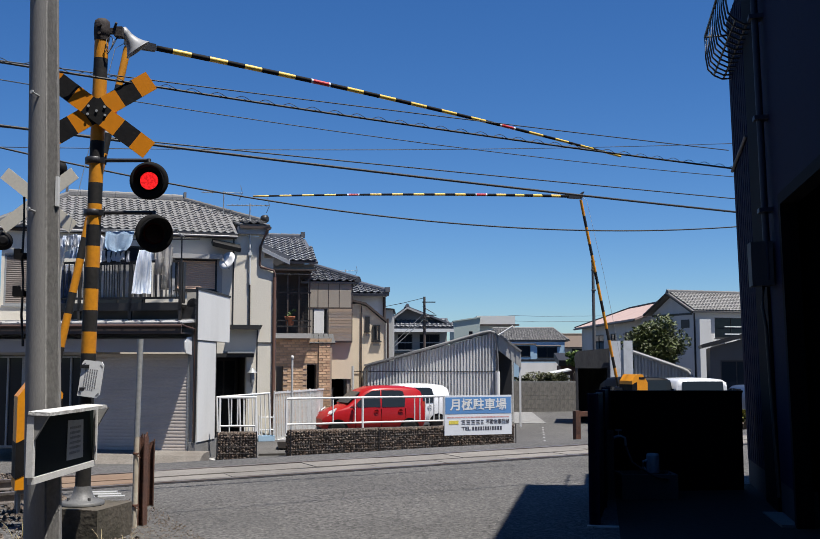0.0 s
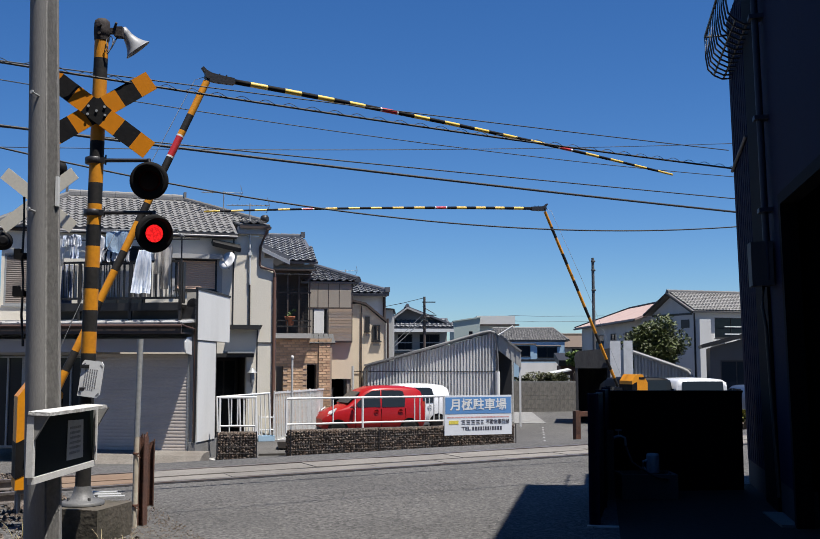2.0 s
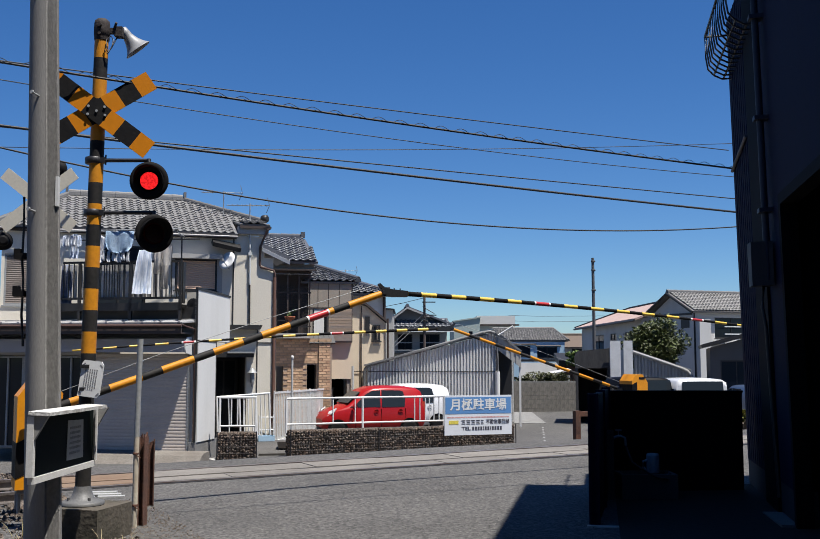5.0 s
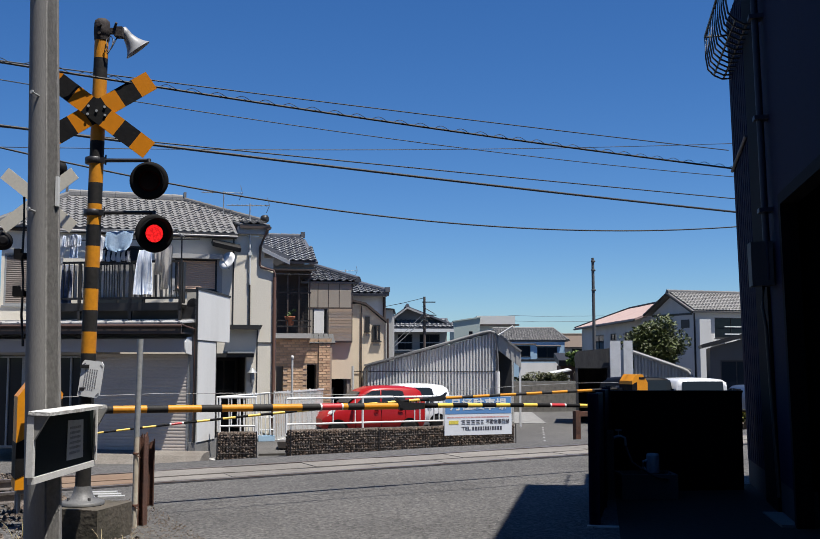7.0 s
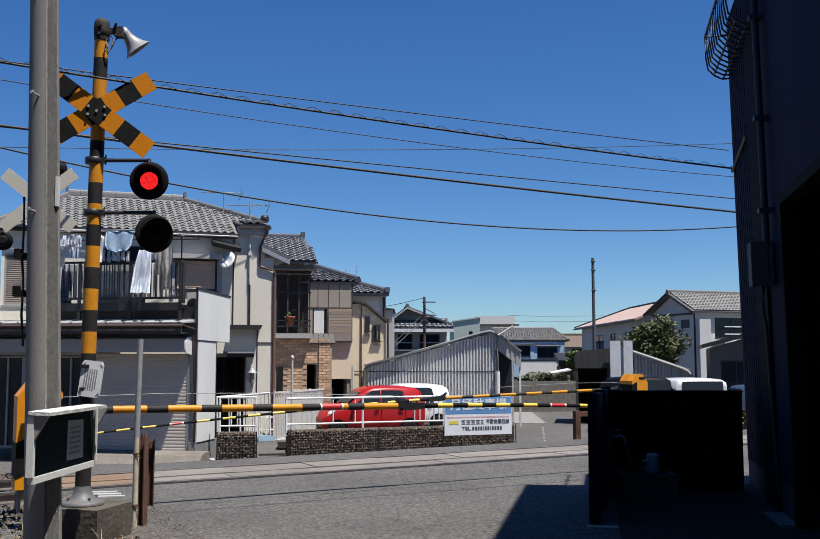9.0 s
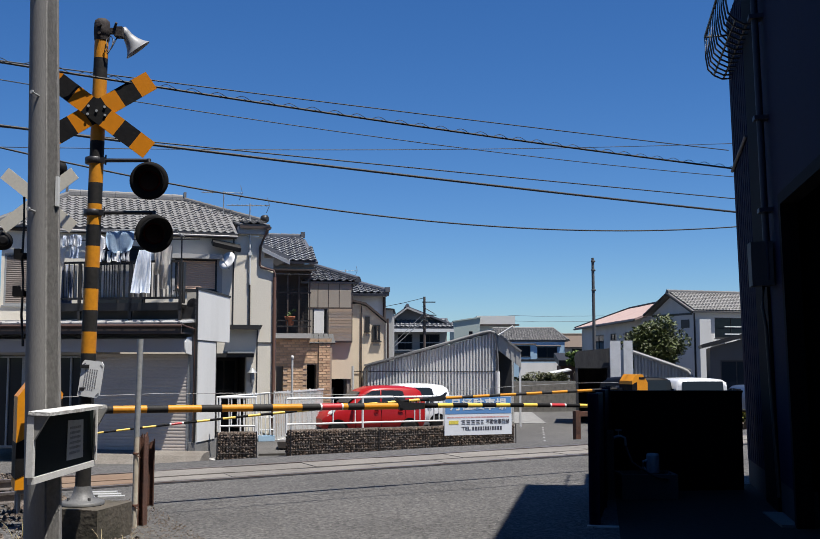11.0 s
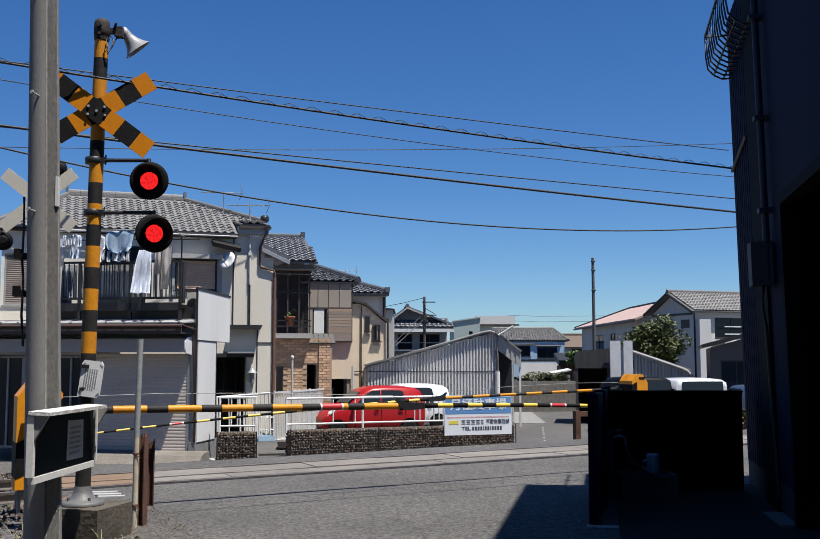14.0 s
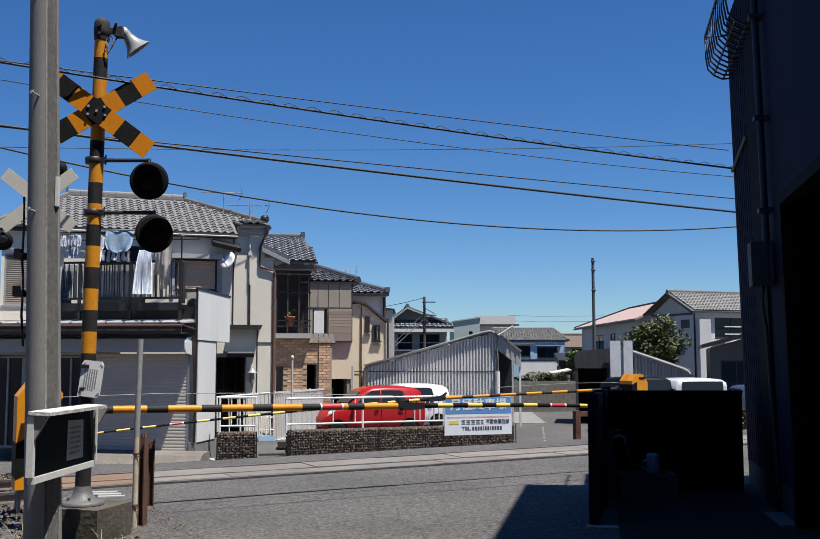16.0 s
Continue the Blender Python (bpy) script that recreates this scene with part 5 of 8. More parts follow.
def lean_to():
    h = thing("shop_front", EXT, "single-storey shop front with roller shutter under a balcony", "building")
    bm = bmesh.new()
    holes = [(-2.5, -0.17, 0.0, 2.2), (-5.0, -2.66, 0.0, 2.14)]
    wall_open(bm, -8, -0.07, 0, 2.95, 0, 0.12, holes)
    part("front_wall", bm, grey_wall, h, "grey rendered front")
    bm = slatted(-2.5, -0.17, 0.0, 2.2, 0.02, 0.075, 0.006)
    part("roller_shutter", bm, shutter_mat, h, "closed grey roller shutter")
    bm = bmesh.new()
    span(bm, (-2.53, 0.02, 0), (-2.47, 0.1, 2.2))
    span(bm, (-0.2, 0.0, 0), (-0.12, 0.1, 2.2))
    span(bm, (-2.5, 0.02, -0.02), (-0.17, 0.1, 0.03))
    part("shutter_guide", bm, galv, h)
    bm = bmesh.new()
    span(bm, (-8, -0.38, 2.2), (-0.13, 0.0, 2.5))
    part("shutter_box", bm, mat("box_pale_blue", (0.44, 0.43, 0.45), 0.6, var=0.06), h, "pale shutter box", bevel=0.07)
    bm = bmesh.new()
    prism(bm, [(-0.34, 2.18), (-0.02, 2.14), (-0.02, 2.55), (-0.3, 2.53), (-0.4, 2.42), (-0.4, 2.28)], 0.03, pose(-0.098, 0, 0, 0, 0, 90))
    part("box_end", bm, white_paint, h)
    # glass sliding doors
    for a, b in ((-5.0, -4.2), (-4.2, -3.4), (-3.4, -2.66)):
        window(h, a, b, 0.02, 2.12, 0.03, galv, sill=False)
    # side wall with white boards, set out from the wall
    bm = bmesh.new()
    span(bm, (-0.19, 0.12, 0), (-0.07, 1.1, 2.45))
    part("side_wall", bm, cream_wall, h)
    bm = bmesh.new()
    span(bm, (-0.19, 0.12, 2.45), (-0.07, 2.05, 2.95))
    part("upper_side_wall", bm, cream_wall, h)
    bm = bmesh.new()
    prism(bm, [(-0.02, 2.48), (2.05, 2.45), (2.05, 3.56), (-0.02, 3.62)], 0.06, pose(0.035, 0, 0, 0, 0, 90))
    part("upper_board", bm, white_wall, h, "white upper side board")
    bm = bmesh.new()
    prism(bm, [(-0.06, 3.6), (2.09, 3.54), (2.09, 3.59), (-0.06, 3.66)], 0.06, pose(0.045, 0, 0, 0, 0, 90))
    prism(bm, [(-0.05, 0.2), (-0.02, 2.45), (-0.02, 3.63), (-0.05, 3.63)], 0.045, pose(0.035, 0, 0, 0, 0, 90))
    prism(bm, [(1.11, 0.2), (1.14, 0.2), (1.14, 2.46), (-0.02, 2.48), (-0.02, 2.45), (1.11, 2.43)], 0.06, pose(0.052, 0, 0, 0, 0, 90))
    part("board_trim", bm, dark_trim, h)
    bm = bmesh.new()
    prism(bm, [(0.0, 0.2), (1.11, 0.2), (1.11, 2.43), (0.0, 2.45)], 0.06, pose(0.045, 0, 0, 0, 0, 90))
    part("lower_board", bm, white_wall, h, "white lower side board")
    bm = bmesh.new()
    span(bm, (-0.14, -0.03, -0.3), (0.03, 1.4, 0.2))
    part("footing", bm, concrete, h)
    # lean-to roof, eave and gutter
    bm = bmesh.new()
    slab(bm, [(-8.2, -0.8, 2.835), (-0.02, -0.8, 2.835), (-0.02, 1.6, 3.0), (-8.2, 1.6, 3.0)], 0.03)
    roof = part("lean_to_roof", bm, mat("roof_sheet", (0.42, 0.41, 0.4), 0.6, 0.1, var=0.1), h, "pale sheet roof")
    x = -8.1
    while x < 0.0:
        bm = bmesh.new()
        slab(bm, [(x, -0.82, 2.86), (x + 0.05, -0.82, 2.86), (x + 0.05, 1.55, 3.025), (x, 1.55, 3.025)], 0.03)
        part("batten", bm, mat("batten_pale", (0.6, 0.59, 0.57), 0.6, var=0.12), roof)
        x += 0.42
    bm = bmesh.new()
    span(bm, (-8.2, -0.78, 2.6), (-0.05, -0.74, 2.81))
    part("fascia", bm, brown_trim, h)
    bm = bmesh.new()
    pipe(bm, [(-8.2, -0.83, 2.79), (-0.02, -0.83, 2.77)], 0.032, 8)
    part("gutter", bm, mat("pipe_brown", (0.1, 0.055, 0.042), 0.6, var=0.1), h, "brown gutter")
    bm = bmesh.new()
    span(bm, (-8.1, -0.74, 2.6), (-0.07, 0.0, 2.64))
    part("soffit", bm, brown_trim, h)
    bm = bmesh.new()
    pipe(bm, [(-0.04, -0.8, 2.8), (-0.04, -0.5, 2.76), (-0.03, -0.05, 2.72), (-0.03, -0.03, 2.55), (-0.03, -0.03, 0.25)], 0.02, 8)
    part("downpipe", bm, mat("pipe_brown", (0.1, 0.055, 0.042), 0.6, var=0.1), h, "brown downpipe")


lean_to()
bm = bmesh.new()
prism(bm, [(-0.72, -0.5), (0.0, -0.5), (0.0, 0.015), (-0.3, 0.0), (-0.45, -0.05), (-0.72, -0.3)], 4.3, pose(0.35, 0, 0, 0, 0, 90))
solid("apron", bm, mat("dirt_apron", (0.2, 0.18, 0.155), 0.95, var=0.3, scale=1.5, fine=30, bump=0.5, col2=(0.13, 0.11, 0.09), mix=0.8), EXT, "dusty beige apron before the shop front", "pavement", kind="structure")


def balcony():
    b = thing("balcony", EXT, "dark metal balcony over the shop front", "balcony")
    x0, x1, y0, y1, z0 = -4.1, -0.35, -0.1, 1.5, 3.3
    bm = bmesh.new()
    span(bm, (x0, y0, z0 - 0.16), (x1, y0 + 0.06, z0 + 0.02))
    # dark strip added to stand for the shaded wall below the deck
    span(bm, (x0, y0 + 0.3, z0 - 0.4), (x1 + 0.3, y0 + 0.36, z0 - 0.08))
    span(bm, (x0, y1 - 0.06, z0 - 0.1), (x1, y1, z0 + 0.02))
    span(bm, (x0, y0 + 0.06, z0 - 0.08), (x1, y1 - 0.06, z0 - 0.02))
    part("deck", bm, dark_trim, b)
    for x in (x0, x0 + 1.25, x0 + 2.5, x1 - 0.06):
        bm = bmesh.new()
        span(bm, (x, y0, 2.92), (x + 0.06, y0 + 0.06, 4.27))
        part("post", bm, dark_trim, b)
    for z in (3.42, 4.25):
        bm = bmesh.new()
        span(bm, (x0, y0 + 0.004, z - 0.02), (x1, y0 + 0.055, z + 0.03))
        part("rail", bm, dark_trim, b)
    x = x0 + 0.12
    while x < x1 - 0.05:
        bm = bmesh.new()
        span(bm, (x, y0 + 0.02, 3.44), (x + 0.022, y0 + 0.04, 4.24))
        part("bar", bm, dark_trim, b)
        x += 0.125
    bm = bmesh.new()
    span(bm, (x1 - 0.02, y0 + 0.064, 3.3), (x1 + 0.02, y0 + 0.2, 4.24))
    part("end_panel", bm, dark_trim, b, "dark end panel")
    # screen behind the bars and drying poles
    bm = bmesh.new()
    x = x0 + 0.1
    while x < x1 - 0.5:
        span(bm, (x, y0 + 0.09, 3.44), (x + 0.1, y0 + 0.1, 4.2))
        x += 0.14
    part("slat_screen", bm, mat("grey_slats", (0.42, 0.41, 0.4), 0.6, var=0.1, piece=0.3), b, "grey slatted privacy screen")
    bm = bmesh.new()
    tube(bm, (-0.56, 0.4, 3.3), (-0.56, 0.4, 4.86), 0.018, n=8)
    tube(bm, (x0 + 0.3, 0.4, 3.3), (x0 + 0.3, 0.4, 4.86), 0.018, n=8)
    tube(bm, (x0, 0.35, 4.84), (-0.1, 0.35, 4.8), 0.014, n=8)
    pipe(bm, [(-0.56, 0.4, 4.84), (-0.5, 0.1, 4.86), (-0.3, -0.05, 4.8)], 0.012, 6)
    part("drying_pole", bm, dark_steel, b)


balcony()


def air_conditioner():
    a = thing("air_conditioner", EXT @ pose(-0.34, 0.22, 2.98), "cream outdoor air conditioner behind the white board", "air conditioner")
    bm = bmesh.new()
    span(bm, (0, 0, 0.03), (0.32, 0.75, 0.58))
    part("casing", bm, mat("unit_cream", (0.62, 0.58, 0.5), 0.5, var=0.05), a, bevel=0.02)
    bm = bmesh.new()
    for r in (0.06, 0.1, 0.14):
        lathe(bm, [(r, 0), (r + 0.01, 0), (r + 0.01, 0.008), (r, 0.008)], pose(0.16, 0.0, 0.3, 90), 20)
    part("fan_grille", bm, dark_steel, a)
    for y in (0.12, 0.6):
        bm = bmesh.new()
        span(bm, (0.02, y, 0), (0.3, y + 0.06, 0.03))
        part("foot", bm, dark_steel, a)


air_conditioner()

CLOTH = {}


def garment(name, outline, m, x, z, y=0.36, label="", cat="laundry", wave=0.03, swing=3.0, seed=0, mats=None):
    """A hanging cloth with folds: outline gives (z below the line, left x, right x); it swings about its line."""
    bm = bmesh.new()
    rows = []
    nx = 9
    for zz, a, b in outline:
        row = []
        for k in range(nx):
            u = k / (nx - 1)
            xx = a + (b - a) * u
            yy = wave * math.sin(u * 11 + seed + zz * 2.0) * min(1.0, 0.3 - zz * 2)
            row.append(bm.verts.new((xx, yy, zz)))
        rows.append(row)
    for r0, r1 in zip(rows[:-1], rows[1:]):
        for k in range(nx - 1):
            f = bm.faces.new((r0[k], r0[k + 1], r1[k + 1], r1[k]))
            f.smooth = True
    bmesh.ops.solidify(bm, geom=bm.faces[:], thickness=0.008)
    ob = solid(name, bm, m, EXT @ pose(x, y, z), label, cat, "washing on the balcony")
    MOVES.append(("swing", ob, (EXT @ pose(x, y, z)), swing, seed))
    return ob


white_cloth = mat("white_cloth", (0.85, 0.85, 0.85), 0.9, var=0.06, scale=4, fine=40, bump=0.15, col2=(0.6, 0.65, 0.75), mix=0.3)
blue_cloth = mat("blue_cloth", (0.32, 0.45, 0.6), 0.9, var=0.12, scale=5, fine=40, bump=0.2, col2=(0.5, 0.6, 0.7), mix=0.6)
striped_cloth = mat("blue_white_cloth", (0.7, 0.74, 0.8), 0.9, var=0.1, scale=12, fine=40, bump=0.2, col2=(0.2, 0.3, 0.5), mix=0.9, stretch=(3, 1, 0.3))
beige_cloth = mat("beige_cloth", (0.75, 0.71, 0.65), 0.9, var=0.1, scale=5, fine=40, bump=0.2, col2=(0.45, 0.42, 0.4), mix=0.5)
red_cloth = mat("red_cloth", (0.4, 0.03, 0.04), 0.9, var=0.1)
shirt = [(0.0, -0.05, 0.05), (-0.05, -0.17, 0.17), (-0.2, -0.16, 0.16), (-0.22, -0.11, 0.11), (-0.42, -0.11, 0.11)]
sock = [(0.0, -0.03, 0.03), (-0.1, -0.03, 0.03), (-0.17, -0.035, 0.05), (-0.22, -0.01, 0.05)]
# a red top, small shirts, socks, a white shirt, a blue towel, a long dress, beige shirts
garment("red_top", [(0, -0.08, 0.08), (-0.2, -0.08, 0.08), (-0.34, -0.07, 0.07)], red_cloth, -3.36, 4.84, -0.2, label="small red top hung on the balcony line", seed=1)
garment("shirt", [(z * 1.7, a * 1.15, b * 1.15) for z, a, b in shirt], white_cloth, -3.2, 4.86, -0.25, "white shirt with a blue print hanging to dry", seed=2)
garment("shirt", [(z * 1.35, a * 1.0, b * 1.0) for z, a, b in shirt], striped_cloth, -2.9, 4.9, -0.2, "blue and white striped shirt hanging to dry", seed=3)
for i in range(5):
    garment("sock", [(z * 1.25, a * 1.3, b * 1.3) for z, a, b in sock], white_cloth if i % 2 else striped_cloth, -3.1 + i * 0.09, 4.86, -0.3, "white sock pegged on a hanger", seed=4 + i, swing=5)
garment("trousers", [(0, -0.13, 0.13), (-0.4, -0.14, 0.14), (-0.9, -0.15, 0.15)], mat("dark_blue_cloth", (0.12, 0.15, 0.25), 0.9, var=0.2, scale=6, fine=40, bump=0.2, col2=(0.35, 0.38, 0.45), mix=0.8), -3.18, 4.22, 0.0, "dark blue patterned cloth behind the bars", seed=16, swing=1)
garment("shirt", [(z * 1.5, a * 0.85, b * 0.85) for z, a, b in shirt], white_cloth, -2.28, 4.86, -0.2, "plain white shirt on a hanger", seed=9)
garment("towel", [(0, -0.33, 0.33), (-0.1, -0.33, 0.33), (-0.25, -0.32, 0.32), (-0.38, -0.29, 0.29), (-0.47, -0.22, 0.22), (-0.52, -0.12, 0.12)], blue_cloth, -1.8, 4.95, -0.2, "pale blue towel pegged by its edge", wave=0.05, seed=10, swing=6)
for i in range(6):
    garment("sock", [(z * 1.2, a * 1.3, b * 1.3) for z, a, b in sock], white_cloth, -2.16 + i * 0.12, 4.52 - 0.03 * (i % 2), -0.24, "white sock pegged on a hanger", seed=20 + i, swing=5)
garment("dress", [(0, -0.15, 0.15), (-0.3, -0.18, 0.18), (-0.6, -0.2, 0.2), (-1.02, -0.22, 0.22)], striped_cloth, -1.14, 4.5, -0.28, "long pale blue striped dress", wave=0.04, seed=12, swing=4)
garment("shirt", [(z * 1.75, a * 0.85, b * 0.85) for z, a, b in shirt], beige_cloth, -0.8, 4.66, -0.24, "beige shirt hanging on the balcony", seed=13)
garment("shirt", [(z * 2.6, a * 0.85, b * 0.85) for z, a, b in shirt], beige_cloth, -0.62, 4.68, -0.26, "grey beige long shirt hanging on the balcony", seed=14)
bm = bmesh.new()
tube(bm, (-3.6, -0.2, 4.97), (-0.35, -0.22, 4.97), 0.014, n=8)
for x in (-3.5, -0.45):
    pipe(bm, [(x, 0.36, 4.84), (x, -0.1, 4.9), (x, -0.2, 4.98)], 0.012, 6)
solid("clothes_rail", bm, galv, EXT, "metal clothes rail hung out over the balcony", "clothes rail")
# ---- houses beyond ----
mortar = mat("old_mortar", (0.4, 0.31, 0.23), 0.95, var=0.15, scale=4, fine=40, bump=0.2)
face_brick = mat("face_brick", (0.64, 0.43, 0.27), 0.9, var=0.15, scale=4, fine=30, bump=0.2, col2=(0.48, 0.3, 0.18), mix=0.6, piece=0.28)


def lay_bricks(parent, x0, x1, z0, z1, y, holes):
    """Bricks in running bond, proud of their mortar; each is a piece."""
    bm = bmesh.new()
    span(bm, (0, -0.012, 0), (0.198, 0.0, 0.058))
    me = mesh_of("brick", bm, face_brick)
    bm = bmesh.new()
    span(bm, (0, -0.012, 0), (0.093, 0.0, 0.058))
    short = mesh_of("brick", bm, face_brick)
    j, z = 0, z0
    while z + 0.058 < z1:
        x = x0 + 0.004
        first = j % 2
        while x < x1 - 0.05:
            w = 0.093 if first or x + 0.198 > x1 else 0.198
            first = 0
            if x + w <= x1 + 0.01 and not any(x < h[1] and x + w > h[0] and z < h[3] and z + 0.058 > h[2] for h in holes):
                ob = new("brick", short if w < 0.1 else me)
                ob.parent = parent
                ob.matrix_basis = pose(x, y, z)
            x += w + 0.012
        z += 0.072
        j += 1


def gable_roof(parent, x0, x1, y0, y1, ze, zr, m, axis="x", over=0.35, tiles=False, name="roof"):
    """A two-sided roof; axis: the way its ridge runs."""
    bm = bmesh.new()
    if axis == "x":
        ym = (y0 + y1) / 2
        a, b, c, d = (x0 - over, y0 - over, ze), (x1 + over, y0 - over, ze), (x1 + over, ym, zr), (x0 - over, ym, zr)
        e, f = (x1 + over, y1 + over, ze), (x0 - over, y1 + over, ze)
        slab(bm, (a, b, c, d), 0.09)
        slab(bm, (e, f, d, c), 0.09)
        ends = (d, c)
        ped = [((x0, y0), (x0, ym), (x0, y1)), ((x1, y0), (x1, ym), (x1, y1))]
    else:
        xm = (x0 + x1) / 2
        a, b, c, d = (x0 - over, y1 + over, ze), (x0 - over, y0 - over, ze), (xm, y0 - over, zr), (xm, y1 + over, zr)
        e, f = (x1 + over, y0 - over, ze), (x1 + over, y1 + over, ze)
        slab(bm, (a, b, c, d), 0.09)
        slab(bm, (e, f, d, c), 0.09)
        ends = (c, d)
    roof = part(name, bm, m, parent)
    ridge_caps(roof, m, Vector(ends[0]) + Vector((0, 0, 0.1)), Vector(ends[1]) + Vector((0, 0, 0.1)), 0.1, 0.4)
    return roof, (a, b, c, d)


def plain_house(name, m, x0, x1, y1, h, wall_m, label, holes=(), frame_m=None, blind=None):
    """Four walls with windows in the front."""
    hs = thing(name, m, label, "house")
    bm = bmesh.new()
    wall_open(bm, x0, x1, -0.5, h, 0, 0.14, list(holes))
    part("front_wall", bm, wall_m, hs)
    bm = bmesh.new()
    span(bm, (x0, 0.14, -0.5), (x0 + 0.14, y1, h))
    part("side_wall", bm, wall_m, hs)
    bm = bmesh.new()
    span(bm, (x1 - 0.14, 0.14, -0.5), (x1, y1, h))
    part("side_wall", bm, wall_m, hs)
    bm = bmesh.new()
    span(bm, (x0, y1, -0.5), (x1, y1 + 0.14, h))
    span(bm, (x0 + 0.14, 1.6, -0.5), (x1 - 0.14, 1.7, h))
    part("rear_wall", bm, wall_m, hs)
    for q in holes:
        window(hs, *q, 0.03, frame_m or dark_trim)
    return hs


def house_two():
    m = afar(pose(-3.71, 27.5, -0.7, 0, 0, 10), 1.22)
    h = thing("house", m, "narrow brick and taupe house with a railed balcony", "house")
    bm = bmesh.new()
    wall_open(bm, 0.0, 1.15, 0, 2.85, -0.68, 0.0, [(0.84, 1.1, 0, 2.15), (0.02, 0.2, 1.4, 2.1)])
    wall = part("brick_wall", bm, mortar, h, "tan brick ground floor")
    lay_bricks(wall, 0.0, 1.15, 0.6, 2.84, -0.68, [(0.84, 1.1, 0, 2.15), (0.02, 0.2, 1.4, 2.1)])
    bm = bmesh.new()
    span(bm, (1.15, -0.72, 0), (1.5, 0.2, 2.85))
    pier = part("brick_pier", bm, mortar, h, "tan brick pier")
    lay_bricks(pier, 1.15, 1.5, 0.6, 2.84, -0.72, [])
    bm = bmesh.new()
    wall_open(bm, 1.5, 2.12, 0, 2.75, -0.015, 0.1, [(1.55, 2.1, 0, 1.75)])
    part("lower_wall", bm, tan_wall, h)
    # near-black backing stands for the shade inside both openings
    bm = bmesh.new()
    span(bm, (1.5, 0.9, 0), (2.12, 1.0, 1.8))
    span(bm, (0.8, 0.6, 0), (1.15, 0.7, 2.2))
    part("dark_inner", bm, shade_black, h)
    bm = bmesh.new()
    wall_open(bm, 0.9, 2.12, 2.75, 4.4, -0.12, 0.02, [(1.02, 1.43, 2.98, 3.68)])
    part("upper_wall", bm, taupe_wall, h, "taupe panelled upper wall")
    bm = bmesh.new()
    for x in (1.16, 1.45, 1.75):
        span(bm, (x, -0.128, 3.72), (x + 0.015, -0.12, 4.38))
    span(bm, (0.9, -0.13, 3.69), (2.12, -0.12, 3.72))
    span(bm, (2.1, -0.13, 2.75), (2.125, -0.12, 4.4))
    part("panel_joints", bm, brown_trim, h)
    bm = bmesh.new()
    z = 2.8
    while z < 3.66:
        span(bm, (1.46, -0.15, z), (2.1, -0.12, z + 0.075))
        z += 0.08
    part("slat_panel", bm, mat("wood_slats", (0.33, 0.25, 0.18), 0.7, var=0.12, scale=3, fine=30, col2=(0.26, 0.25, 0.25), mix=0.7, piece=0.15, stretch=(0.4, 1, 4)), h, "wood-toned slatted panel")
    window(h, 1.02, 1.43, 2.98, 3.68, -0.1, dark_trim)
    bm = bmesh.new()
    span(bm, (1.06, -0.112, 3.0), (1.34, -0.105, 3.66))
    part("curtain", bm, white_wall, h, "pale blind")
    # balcony with grille
    bm = bmesh.new()
    span(bm, (-0.02, -0.9, 2.85), (0.92, 0.0, 2.98))
    part("balcony_floor", bm, grey_wall, h)
    for z in (3.15, 3.3, 4.05, 4.6):
        bm = bmesh.new()
        span(bm, (-0.02, -0.9, z), (0.92, -0.86, z + 0.035))
        part("balcony_rail", bm, dark_trim if z < 4 else brown_trim, h)
    for x in (-0.02, 0.28, 0.58, 0.86):
        bm = bmesh.new()
        span(bm, (x, -0.9, 2.98), (x + 0.035, -0.865, 4.6))
        part("balcony_post", bm, brown_trim, h)
    bm = bmesh.new()
    for i in range(22):
        span(bm, (i * 0.04, -0.3, 3.0), (i * 0.04 + 0.012, -0.29, 4.3))
    for i in range(14):
        span(bm, (0, -0.31, 3.05 + i * 0.09), (0.88, -0.3, 3.065 + i * 0.09))
    part("lattice", bm, dark_trim, h)
    bm = bmesh.new()
    span(bm, (0.0, 0.0, 2.75), (0.92, 0.08, 4.76))
    part("balcony_wall", bm, brown_trim, h)
    bm = bmesh.new()
    slab(bm, [(-0.1, -1.1, 4.66), (1.05, -1.1, 4.66), (1.05, -0.03, 4.76), (-0.1, -0.03, 4.76)], 0.04)
    part("balcony_roof", bm, brown_trim, h)
    bm = bmesh.new()
    tube(bm, (-0.02, -0.96, 4.56), (1.15, -0.96, 4.56), 0.011, n=8)
    part("drying_pole", bm, galv, h)
    # flower pot
    p = thing("flower_pot", m @ pose(0.36, -0.8, 3.19), "terracotta pot with a small green plant on the balcony", "flower pot")
    bm = bmesh.new()
    lathe(bm, [(0.09, 0.0), (0.13, 0.2), (0.145, 0.21), (0.145, 0.24), (0.12, 0.24)], None, 14)
    part("pot", bm, mat("terracotta", (0.32, 0.11, 0.055), 0.85, var=0.1), p)
    leafy(p, (0, 0, 0.36), (0.18, 0.18, 0.14), 90, 0.05, (0.1, 0.16, 0.04), 3, "leaves")
    # canopy roofs over the door
    bm = bmesh.new()
    for i in range(5):
        x = 0.9 + i * 0.14
